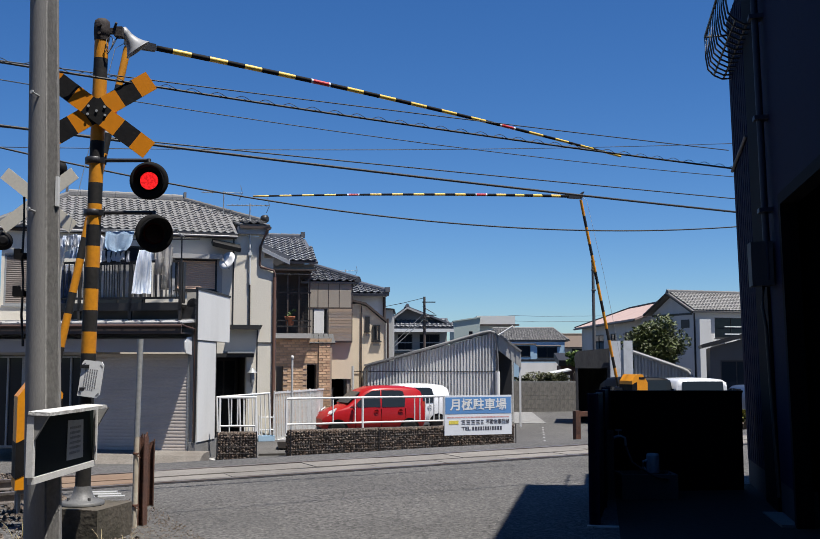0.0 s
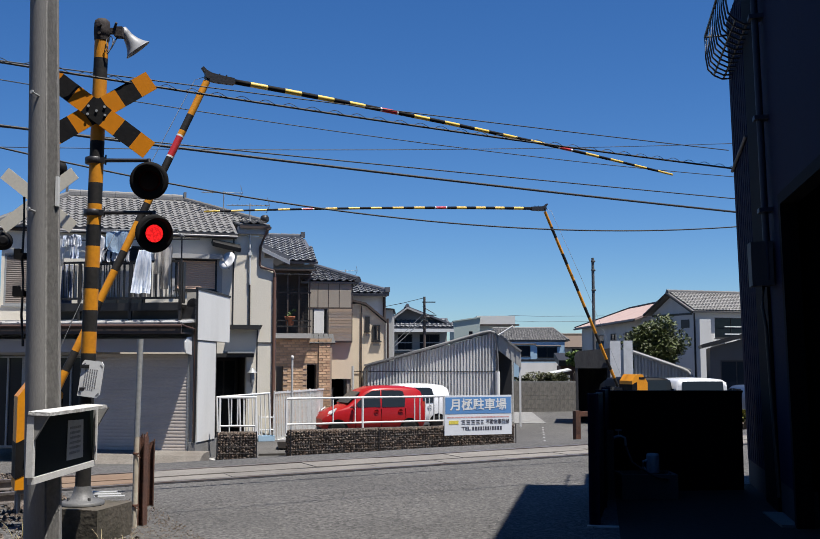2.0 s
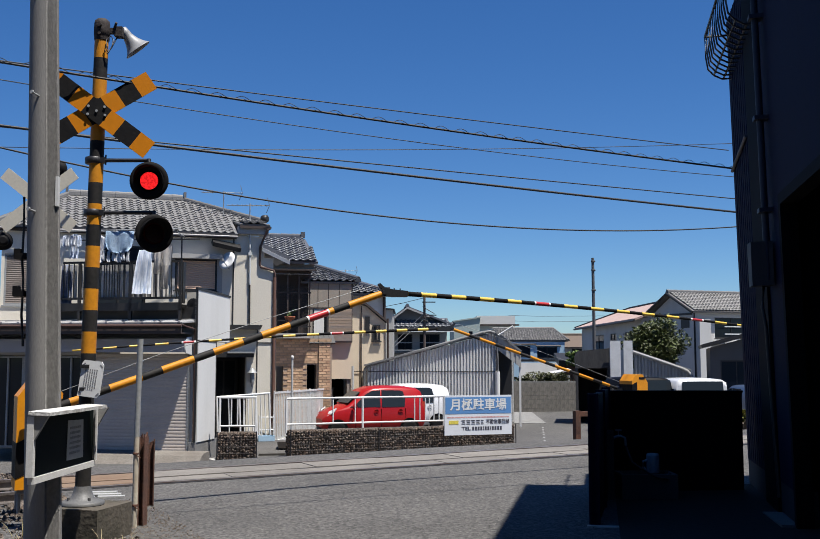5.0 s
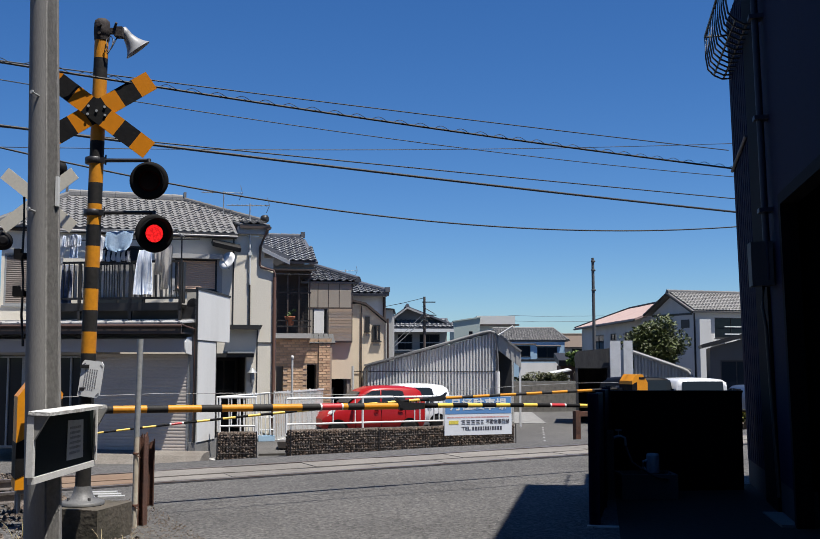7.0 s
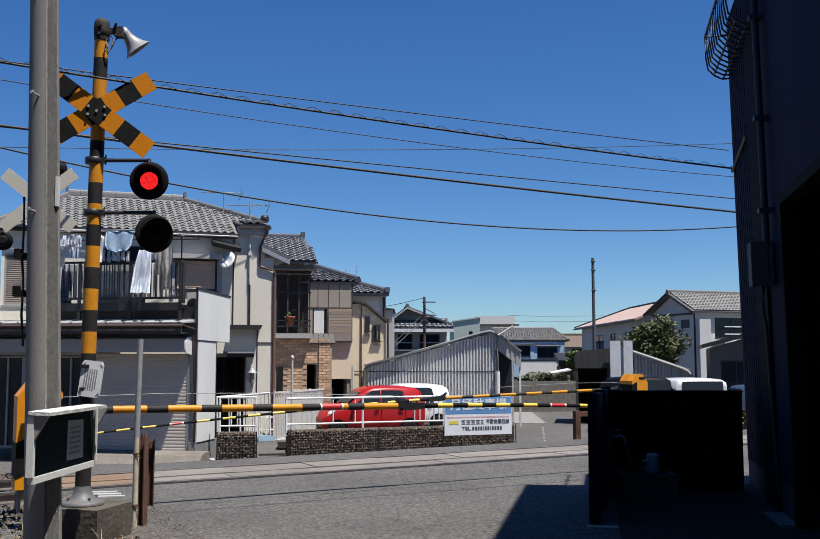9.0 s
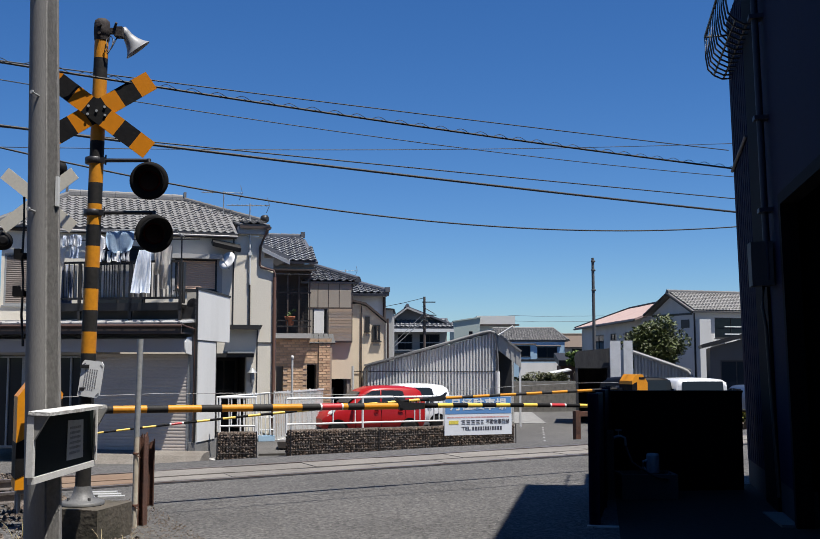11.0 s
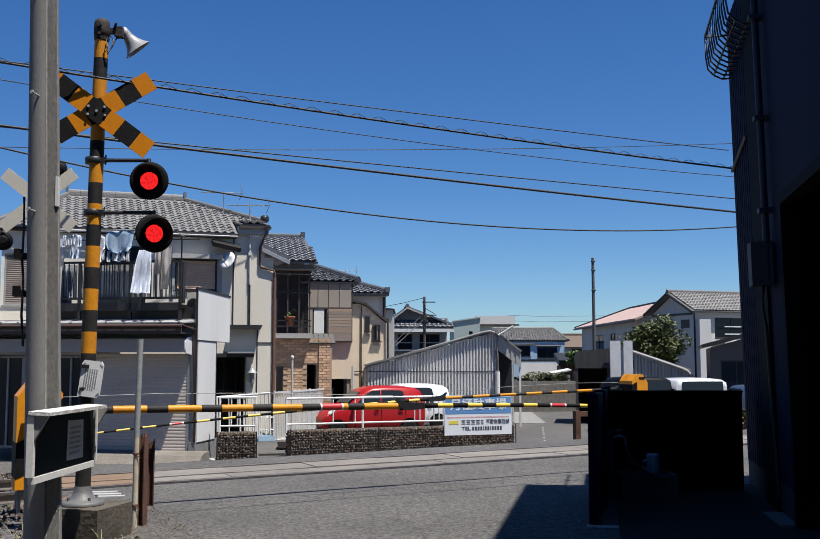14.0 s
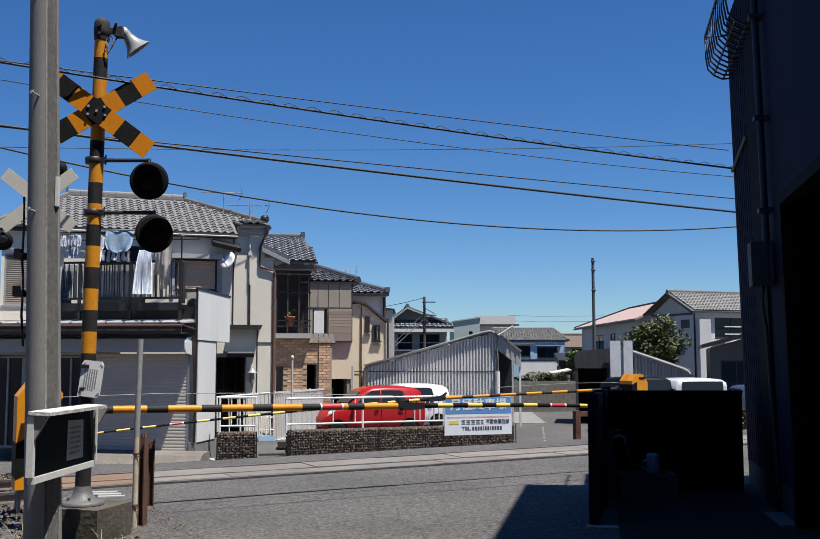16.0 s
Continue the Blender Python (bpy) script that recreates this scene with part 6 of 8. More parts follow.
        slab(bm, [(x, -0.12, 2.98), (x + 0.13, -0.12, 2.98), (x + 0.13, -0.75, 2.72), (x, -0.75, 2.72)], 0.03)
    part("door_canopy", bm, mat("canopy_grey", (0.08, 0.08, 0.08), 0.7), h, "grey corrugated door canopy")
    # roofs
    bm = bmesh.new()
    span(bm, (-0.3, -0.02, 4.78), (1.06, 3.5, 4.92))
    span(bm, (-0.3, 1.0, 0.0), (1.05, 1.1, 5.0))
    span(bm, (1.05, 1.0, 0.0), (2.0, 1.1, 4.4))
    span(bm, (2.0, 0.02, 0.0), (2.12, 5, 4.4))
    part("rear_block", bm, taupe_wall, h)
    rf = bmesh.new()
    slab(rf, [(-0.4, -0.25, 4.94), (1.15, -0.25, 4.94), (0.97, 2.4, 5.88), (-0.4, 2.4, 5.88)], 0.06)
    slab(rf, [(1.13, 5.0, 4.94), (-0.4, 5.0, 4.94), (-0.4, 2.4, 5.88), (0.97, 2.4, 5.88)], 0.06)
    roof = part("roof", rf, tile_blue, h, "dark blue-grey tile roof")
    tile_slope(roof, (-0.4, -0.28, 4.97), (1.15, -0.28, 4.97), (0.97, 2.4, 5.93), (-0.4, 2.4, 5.93), tile_blue, 0.2, 0.28)
    ridge_caps(roof, tile_blue, (-0.4, 2.4, 5.98), (0.9, 2.4, 5.98), 0.09)
    ridge_end(roof, tile_blue, (0.9, 2.4, 6.03), (0.12, 0.2, 0.16))
    rf = bmesh.new()
    slab(rf, [(0.7, -0.17, 4.4), (2.3, -0.17, 4.4), (1.15, 2.4, 5.02), (0.7, 2.4, 5.02)], 0.06)
    slab(rf, [(2.3, -0.17, 4.4), (2.3, 5, 4.4), (1.15, 2.4, 5.02)], 0.06)
    roof2 = part("lower_roof", rf, tile_blue, h, "dark tile roof")
    tile_slope(roof2, (0.7, -0.18, 4.44), (2.3, -0.18, 4.44), (1.15, 2.4, 5.07), (0.7, 2.4, 5.07), tile_blue, 0.2, 0.28)
    ridge_caps(roof2, tile_blue, (1.15, 2.4, 5.12), (2.28, -0.2, 4.5), 0.09)


def leafy(parent, c, r, n, size, col, seed, name="crown", m=None):
    """Many small bent leaves in a clumped cloud."""
    rnd = random.Random(seed)
    bm = bmesh.new()
    clumps = []
    for i in range(max(4, n // 90)):
        a = Vector((rnd.gauss(0, 1), rnd.gauss(0, 1), rnd.gauss(0, 1))).normalized() * rnd.uniform(0.25, 0.95)
        clumps.append((Vector((a.x * r[0], a.y * r[1], a.z * r[2])) + Vector(c), rnd.uniform(0.25, 0.5)))
    for i in range(n):
        cc, k = rnd.choice(clumps)
        d = Vector((rnd.gauss(0, 1), rnd.gauss(0, 1), rnd.gauss(0, 1))).normalized() * rnd.uniform(0.5, 1.0) * k
        p = cc + Vector((d.x * r[0], d.y * r[1], d.z * r[2]))
        q = Euler((rnd.uniform(-0.9, 0.9), rnd.uniform(-0.9, 0.9), rnd.uniform(0, 6.28))).to_matrix()
        s = size * rnd.uniform(0.6, 1.3)
        vs = [bm.verts.new(p + q @ Vector(v)) for v in ((-s, 0, 0), (0, -s * 0.45, s * 0.12), (s, 0, -s * 0.1), (0, s * 0.45, s * 0.12))]
        bm.faces.new(vs[:3])
        bm.faces.new((vs[0], vs[2], vs[3]))
    leaf = m or mat("leaf_%d" % int(col[1] * 1000), col, 0.6, var=0.2, scale=2, fine=20, bump=0.0, piece=0.45)
    ob = part(name, bm, leaf, parent)
    ob["kind"] = "stuff"
    return ob


def tree(m, height, crown_c, crown_r, n, leaf, col, label, seed):
    t = thing("tree", m, label, "tree")
    bm = bmesh.new()
    rnd = random.Random(seed)
    tube(bm, (0, 0, -0.2), (0.05, 0, height * 0.45), 0.14, 0.09, 10)
    for i in range(7):
        a = i * 0.9 + rnd.uniform(-0.2, 0.2)
        z = height * rnd.uniform(0.25, 0.5)
        pipe(bm, [(0.03, 0, z), (math.cos(a) * crown_r[0] * 0.4, math.sin(a) * crown_r[1] * 0.4, z + height * 0.15), (math.cos(a) * crown_r[0] * 0.75, math.sin(a) * crown_r[1] * 0.75, z + height * 0.3)], 0.04, 6)
    part("trunk", bm, mat("bark", (0.09, 0.07, 0.05), 0.9, var=0.3, fine=40, bump=0.5), t)
    leafy(t, crown_c, crown_r, n, leaf, col, seed)


house_two()


def house_three():
    m = afar(pose(-1.81, 31.0, -0.75, 0, 0, 10), 1.2)
    h = thing("house", m, "pale tan house with a dark tile roof", "house")
    bm = bmesh.new()
    span(bm, (-0.3, 0.0, 0), (0.3, 0.14, 4.05))
    part("front_wall", bm, tan_wall, h)
    bm = bmesh.new()
    prism(bm, [(0.3, 0), (1.04, 0), (1.04, 3.48), (0.45, 3.98), (0.3, 4.02)], 0.14, pose(0, -0.02, 0))
    part("gable_wall", bm, tan_wall, h, "tan wall with two small windows")
    for q in ((0.42, 0.56, 3.2, 3.66), (0.65, 0.89, 2.9, 3.4)):
        w = window(h, q[0], q[1], q[2], q[3], -0.06, dark_trim)
        bm = bmesh.new()
        span(bm, (q[0] + 0.02, -0.045, q[2] - 0.14), (q[1] - 0.02, -0.02, q[2] - 0.08))
        part("vent", bm, grey_wall, h)
    bm = bmesh.new()
    span(bm, (-0.3, -0.03, 1.95), (1.04, -0.02, 1.975))
    span(bm, (0.29, -0.05, 0), (0.32, -0.02, 3.98))
    part("wall_trim", bm, brown_trim, h)
    bm = bmesh.new()
    slab(bm, [(0.42, -0.12, 4.06), (1.12, -0.12, 3.5), (1.12, 2.0, 3.5), (0.42, 2.0, 4.06)], 0.06)
    slab(bm, [(-0.3, -0.12, 4.22), (0.44, -0.12, 4.06), (0.44, 2, 4.06), (-0.3, 2, 4.22)], 0.06)
    part("verge", bm, brown_trim, h)
    bm = bmesh.new()
    wall_open(bm, -0.4, 1.3, 0, 4.42, 2.0, 2.14, [])
    span(bm, (1.16, 2.14, 0), (1.3, 8, 4.42))
    part("rear_block", bm, white_wall, h, "pale rear wall")
    bm = bmesh.new()
    tube(bm, (1.32, 1.95, 0), (1.32, 1.95, 4.4), 0.045, n=8)
    tube(bm, (1.15, -0.1, 0), (1.12, -0.1, 3.6), 0.035, n=8)
    part("downpipe", bm, brown_trim, h)
    rf = bmesh.new()
    el, er, rr, rl = (-1.2, 1.6, 4.45), (1.42, 1.6, 4.45), (-0.5, 4.4, 5.26), (-0.9, 4.4, 5.26)
    slab(rf, (el, er, rr, rl), 0.08)
    slab(rf, (er, (1.42, 7.5, 4.45), rr), 0.08)
    roof = part("roof", rf, tile_blue, h, "dark grey tile roof")
    tile_slope(roof, (el[0], el[1], 4.5), (er[0], er[1], 4.5), (rr[0], rr[1], 5.31), (rl[0], rl[1], 5.31), tile_blue, 0.22, 0.28)
    ridge_caps(roof, tile_blue, (-0.5, 4.4, 5.35), (1.37, 1.65, 4.57), 0.1)
    ridge_end(roof, tile_blue, (1.37, 1.65, 4.62), (0.16, 0.16, 0.16))
    ridge_end(roof, tile_blue, (-0.55, 4.4, 5.44), (0.22, 0.22, 0.22))


house_three()


def house_four():
    m = pose(-0.97, 55, -1.0, 0, 0, 2)
    h = plain_house("house", m, -2.5, 3.0, 5, 4.2, grey_wall, "grey two-storey house with tiled roofs and a balcony", [(0.3, 1.1, 3.05, 3.95), (1.5, 2.6, 3.05, 3.95)])
    bm = bmesh.new()
    slab(bm, [(-0.3, -0.7, 4.6), (0.8, -0.7, 5.42), (0.8, 5, 5.42), (-0.3, 5, 4.6)], 0.1)
    slab(bm, [(0.8, -0.7, 5.42), (3.15, -0.7, 4.5), (3.15, 5, 4.5), (0.8, 5, 5.42)], 0.1)
    roof = part("roof", bm, tile_blue, h, "dark tiled gable roof")
    ridge_caps(roof, tile_blue, (0.8, -0.75, 5.5), (0.8, 5, 5.5), 0.1, 0.4)
    bm = bmesh.new()
    slab(bm, [(-0.3, -0.74, 4.48), (0.8, -0.74, 5.32), (0.8, -0.74, 5.42), (-0.3, -0.74, 4.6)], 0.06)
    slab(bm, [(0.8, -0.74, 5.32), (2.0, -0.74, 4.84), (2.0, -0.74, 4.95), (0.8, -0.74, 5.42)], 0.06)
    part("barge_board", bm, grey_wall, roof)
    bm = bmesh.new()
    prism(bm, [(-0.1, 4.2), (2.6, 4.2), (2.6, 4.62), (0.8, 5.34), (-0.1, 4.68)], 0.1, pose(0, -0.2, 0))
    part("gable", bm, mat("gable_grey", (0.3, 0.285, 0.27), 0.85, var=0.1), h, "dark grey plastered gable")
    bm = bmesh.new()
    slab(bm, [(-2.7, -1.0, 4.25), (3.3, -1.0, 4.25), (3.0, 0.2, 4.8), (-2.7, 0.2, 4.8)], 0.08)
    lr = part("lower_roof", bm, tile_blue, h, "grey tiled lower roof")
    tile_slope(lr, (-0.6, -1.02, 4.31), (3.3, -1.02, 4.31), (3.0, 0.2, 4.86), (-0.6, 0.2, 4.86), tile_blue, 0.25, 0.3)
    bm = bmesh.new()
    span(bm, (-2.7, -1.05, 4.05), (3.3, -0.98, 4.22))
    part("fascia", bm, white_paint, h)
    for z in (3.05, 3.45):
        bm = bmesh.new()
        span(bm, (0.0, -0.9, z), (3.0, -0.86, z + 0.05))
        part("balcony_rail", bm, galv, h)
    bm = bmesh.new()
    span(bm, (0.0, -0.95, 2.85), (3.0, 0.0, 2.95))
    part("balcony_floor", bm, dark_trim, h)


house_four()


def narrow_house():
    h = plain_house("house", pose(-2.6, 45, -0.95), 0.0, 1.83, 4, 4.75, mat("pale_grey_wall", (0.46, 0.45, 0.42), 0.85, var=0.08, scale=0.7, fine=40, bump=0.1, col2=(0.36, 0.35, 0.33), mix=0.5, stretch=(2, 2, 0.4)),
                    "narrow pale grey house with a dark roof edge")
    bm = bmesh.new()
    slab(bm, [(-0.1, -0.12, 4.98), (1.9, -0.12, 4.76), (1.9, 4.2, 4.76), (-0.1, 4.2, 4.98)], 0.07)
    part("roof", bm, dark_trim, h, "dark thin roof edge")
    bm = bmesh.new()
    tube(bm, (1.7, -0.04, -0.4), (1.7, -0.04, 2.0), 0.04, n=8)
    part("downpipe", bm, grey_wall, h)


narrow_house()


def far_blocks():
    pale_block = mat("pale_block", (0.7, 0.69, 0.64), 0.85, var=0.06, scale=0.5)
    b = plain_house("apartment_block", pose(3.5, 80, -1.2), 0.0, 2.1, 8, 5.75, mat("pale_green_wall", (0.4, 0.46, 0.42), 0.85, var=0.06, scale=0.5), "pale green flat-roofed block with an aerial", [(1.2, 1.5, 4.0, 5.0)])
    bm = bmesh.new()
    slab(bm, [(-0.05, -0.1, 5.8), (2.15, -0.1, 6.12), (2.15, 8.2, 6.12), (-0.05, 8.2, 5.8)], 0.1)
    prism(bm, [(0.0, 5.74), (2.1, 5.74), (2.1, 6.08), (0.0, 5.78)], 0.14)
    part("roof", bm, MATS["pale_green_wall"], b)
    c = plain_house("apartment_block", pose(5.2, 82, -1.2), 0.0, 3.4, 8, 5.55, pale_block, "pale flat-roofed block with a parapet", [(0.4, 1.2, 4.2, 5.0)])
    bm = bmesh.new()
    span(bm, (0.3, -0.1, 5.6), (3.4, 8.1, 6.32))
    part("parapet", bm, pale_block, c)
    bm = bmesh.new()
    span(bm, (-0.1, -0.5, 5.5), (3.7, -0.1, 5.62))
    part("cornice", bm, brown_trim, c, "dark brown cornice")
    d = plain_house("house", pose(6.05, 68, -1.2, 0, 0, -4), 0.0, 4.4, 6, 3.95, mat("pale_blue_wall", (0.42, 0.6, 0.74), 0.85, var=0.06, scale=0.5), "pale blue house with a grey tile roof",
                    [(0.95, 2.1, 2.95, 3.7), (2.55, 3.9, 2.85, 3.6)])
    bm = bmesh.new()
    slab(bm, [(-0.4, -0.04, 4.0), (4.65, -0.04, 4.0), (3.9, 3, 4.85), (-0.4, 3, 4.85)], 0.09)
    slab(bm, [(4.65, -0.15, 4.0), (4.65, 6.45, 4.0), (3.9, 3, 4.85)], 0.09)
    slab(bm, [(4.65, 6.45, 4.0), (-0.4, 6.45, 4.0), (-0.4, 3, 4.85), (3.9, 3, 4.85)], 0.09)
    roof = part("roof", bm, tile_mat, d, "grey tile hip roof")
    ridge_caps(roof, tile_mat, (-0.4, 3, 4.95), (3.9, 3, 4.95), 0.1, 0.4)
    ridge_caps(roof, tile_mat, (3.9, 3, 4.9), (4.65, -0.15, 4.06), 0.09, 0.4)
    tile_slope(roof, (-0.4, -0.06, 4.06), (4.65, -0.06, 4.06), (3.9, 3, 4.91), (-0.4, 3, 4.91), tile_mat, 0.18, 0.24, limit=250)
    bm = bmesh.new()
    span(bm, (0.2, -0.9, 2.62), (4.4, -0.8, 2.78))
    part("balcony_rail", bm, dark_trim, d, "dark balcony rail")
    bm = bmesh.new()
    for a, z in ((0.8, 3.82), (2.45, 3.72)):
        slab(bm, [(a, -0.08, z - 0.06), (a + 1.7, -0.08, z - 0.06), (a + 1.7, 0, z), (a, 0, z)], 0.05)
    part("awning", bm, brown_trim, d)
    bm = bmesh.new()
    span(bm, (0.9, -2.0, 0.4), (4.15, -1.9, 2.55))
    solid("garden_wall", bm, white_wall, pose(6.05, 68, -1.2, 0, 0, 8), "white garden wall before the blue house", "wall", kind="structure")
    # ochre roof house and pink roof house, and the white gabled one
    p = thing("house", pose(12.22, 53, -1.0, 0, 0, 91.5), "pale house with a faded pink roof along the road", "house")
    bm = bmesh.new()
    ph = [(2.0, 3.6, 3.0, 4.1), (5.6, 7.2, 3.0, 4.1), (9.0, 12.4, 3.0, 4.1)]
    wall_open(bm, 0, 15.8, -0.5, 4.7, -0.14, 0.0, ph)
    part("road_wall", bm, dimmed_white, p)
    for q in ph:
        window(p, *q, -0.1, dark_trim)
    for x in (0.0, 15.66):
        bm = bmesh.new()
        span(bm, (x, -5.4, -0.5), (x + 0.14, -0.14, 4.7))
        part("end_wall", bm, dimmed_white, p)
    bm = bmesh.new()
    span(bm, (0.14, -2.0, -0.5), (15.66, -1.9, 4.65))
    part("inner_wall", bm, grey_wall, p)
    bm = bmesh.new()
    prism(bm, [(-5.4, 4.7), (0.0, 4.7), (-2.7, 5.8)], 0.14, pose(0.14, 0, 0, 0, 0, 90))
    part("gable", bm, dimmed_white, p)
    bm = bmesh.new()
    slab(bm, [(-0.4, 0.4, 4.68), (16.2, 0.4, 4.68), (13.2, -2.7, 5.88), (-0.4, -2.7, 5.88)], 0.1)
    slab(bm, [(16.2, 0.4, 4.68), (16.2, -5.8, 4.68), (13.2, -2.7, 5.88)], 0.1)
    slab(bm, [(-0.4, -5.8, 4.68), (16.2, -5.8, 4.68), (13.2, -2.7, 5.88), (-0.4, -2.7, 5.88)], 0.1)
    roof = part("roof", bm, tile_pink, p, "faded pink roof")
    bm = bmesh.new()
    pipe(bm, [(-0.4, -2.7, 5.96), (13.2, -2.7, 5.96), (16.2, 0.4, 4.74)], 0.07, 8)
    part("ridge", bm, dark_trim, roof)
    bm = bmesh.new()
    pipe(bm, [(-0.4, 0.46, 4.62), (16.2, 0.46, 4.62)], 0.06, 8)
    part("gutter", bm, dark_trim, p)
    o = plain_house("house", pose(12.1, 80, -1.2, 0, 0, -8), 0.0, 3.5, 5, 3.7, grey_wall, "ochre-roofed house far behind", [(0.8, 1.6, 2.8, 3.6)])
    gable_roof(o, 0.0, 3.5, 0, 5, 3.7, 4.7, mat("ochre_roof", (0.13, 0.095, 0.07), 0.8, var=0.15), "x")
    g = thing("house", pose(13.62, 48, -1.0, 0, 0, 21), "white gabled house with a grey tile roof", "house")
    bm = bmesh.new()
    wall_open(bm, 0.0, 7, -0.5, 4.85, 0, 0.14, [(1.2, 3.2, 3.6, 4.6)])
    part("front_wall", bm, dimmed_white, g, "white front wall")
    window(g, 1.2, 3.2, 3.6, 4.6, 0.04, dark_trim)
    bm = bmesh.new()
    prism(bm, [(0.14, -0.5), (3.4, -0.5), (3.4, 4.85), (1.75, 5.72), (0.14, 4.9)], 0.14, pose(0.14, 0, 0, 0, 0, 90))
    part("gable_wall", bm, dimmed_white, g, "white gable wall")
    for q in ((0.35, 1.0, 4.1, 4.5), (1.6, 2.9, 3.4, 4.4)):
        bm = bmesh.new()
        span(bm, (-0.03, q[0], q[2]), (0.0, q[1], q[3]))
        part("shutter", bm, dark_trim, g, "dark window shutter")
    bm = bmesh.new()
    span(bm, (-0.04, 0.14, 4.72), (0.0, 3.4, 4.82))
    part("belt_board", bm, dark_trim, g)
    bm = bmesh.new()
    span(bm, (0.14, 3.26, -0.5), (7, 3.4, 4.85))
    part("rear_wall", bm, dimmed_white, g)
    bm = bmesh.new()
    span(bm, (0.14, 2.0, -0.5), (7, 2.1, 4.85))
    part("inner_wall", bm, grey_wall, g)
    roof, e = gable_roof(g, 0.0, 7.0, 0.0, 3.4, 4.85, 5.84, tile_mat, "x", 0.3)
    tile_slope(roof, (e[0][0], e[0][1], 4.92), (e[1][0], e[1][1], 4.92), (e[2][0], e[2][1], 5.9), (e[3][0], e[3][1], 5.9), tile_mat, 0.19, 0.2, limit=280)
    bm = bmesh.new()
    pipe(bm, [(-0.32, -0.32, 4.82), (-0.32, 1.7, 5.82), (-0.32, 3.7, 4.82)], 0.07, 6)
    part("barge_board", bm, dark_trim, g)
    bm = bmesh.new()
    span(bm, (-0.03, -0.03, -0.5), (0.05, -0.004, 4.8))
    part("corner_board", bm, dark_trim, g)
    bm = bmesh.new()
    span(bm, (0.06, -0.35, 1.6), (0.7, -0.004, 4.5))
    part("shutter_box", bm, dimmed_white, g, "white shutter box")
    bm = bmesh.new()
    span(bm, (1.0, -1.0, 3.3), (4.5, 0.0, 3.42))
    part("balcony_floor", bm, grey_wall, g)
    for z in (3.75, 4.1):
        bm = bmesh.new()
        span(bm, (1.0, -1.0, z), (4.5, -0.96, z + 0.05))
        part("balcony_rail", bm, white_paint, g)
    # small roofed house nearer the road
    r = plain_house("outbuilding", pose(10.76, 36, -0.9, 0, 0, -15), 0.0, 4, 5, 2.9, mat("outbuilding_grey", (0.105, 0.1, 0.096), 0.85, var=0.08, scale=0.8, fine=50, col2=(0.08, 0.077, 0.074), mix=0.5), "grey outbuilding with a dark sloping roof", [(0.35, 1.45, 1.35, 2.45)])
    bm = bmesh.new()
    slab(bm, [(-0.3, -0.3, 2.95), (4, -0.3, 4.1), (4, 5, 4.1), (-0.3, 5, 2.95)], 0.12)
    part("roof", bm, dark_trim, r)
    bm = bmesh.new()
    prism(bm, [(0, 2.9), (4, 2.9), (4, 4.0)], 0.12)
    part("gable", bm, MATS["outbuilding_grey"], r)


far_blocks()

# ---- sheds, walls and the car park ----


def corrugated(bm, x0, x1, top, z0, step, amp, y=0.0):
    """An upright corrugated sheet; top: height over x."""
    n = int((x1 - x0) / step * 16)
    prev = None
    for i in range(n + 1):
        x = x0 + (x1 - x0) * i / n
        ph = (x - x0) / step % 1.0
        yy = y - amp * (0.0 if ph < 0.42 else (ph - 0.42) / 0.06 if ph < 0.48 else 1.0 if ph < 0.94 else (1.0 - ph) / 0.06)
        cur = (bm.verts.new((x, yy, z0)), bm.verts.new((x, yy, top(x))))
        if prev:
            bm.faces.new((prev[0], cur[0], cur[1], prev[1]))
        prev = cur


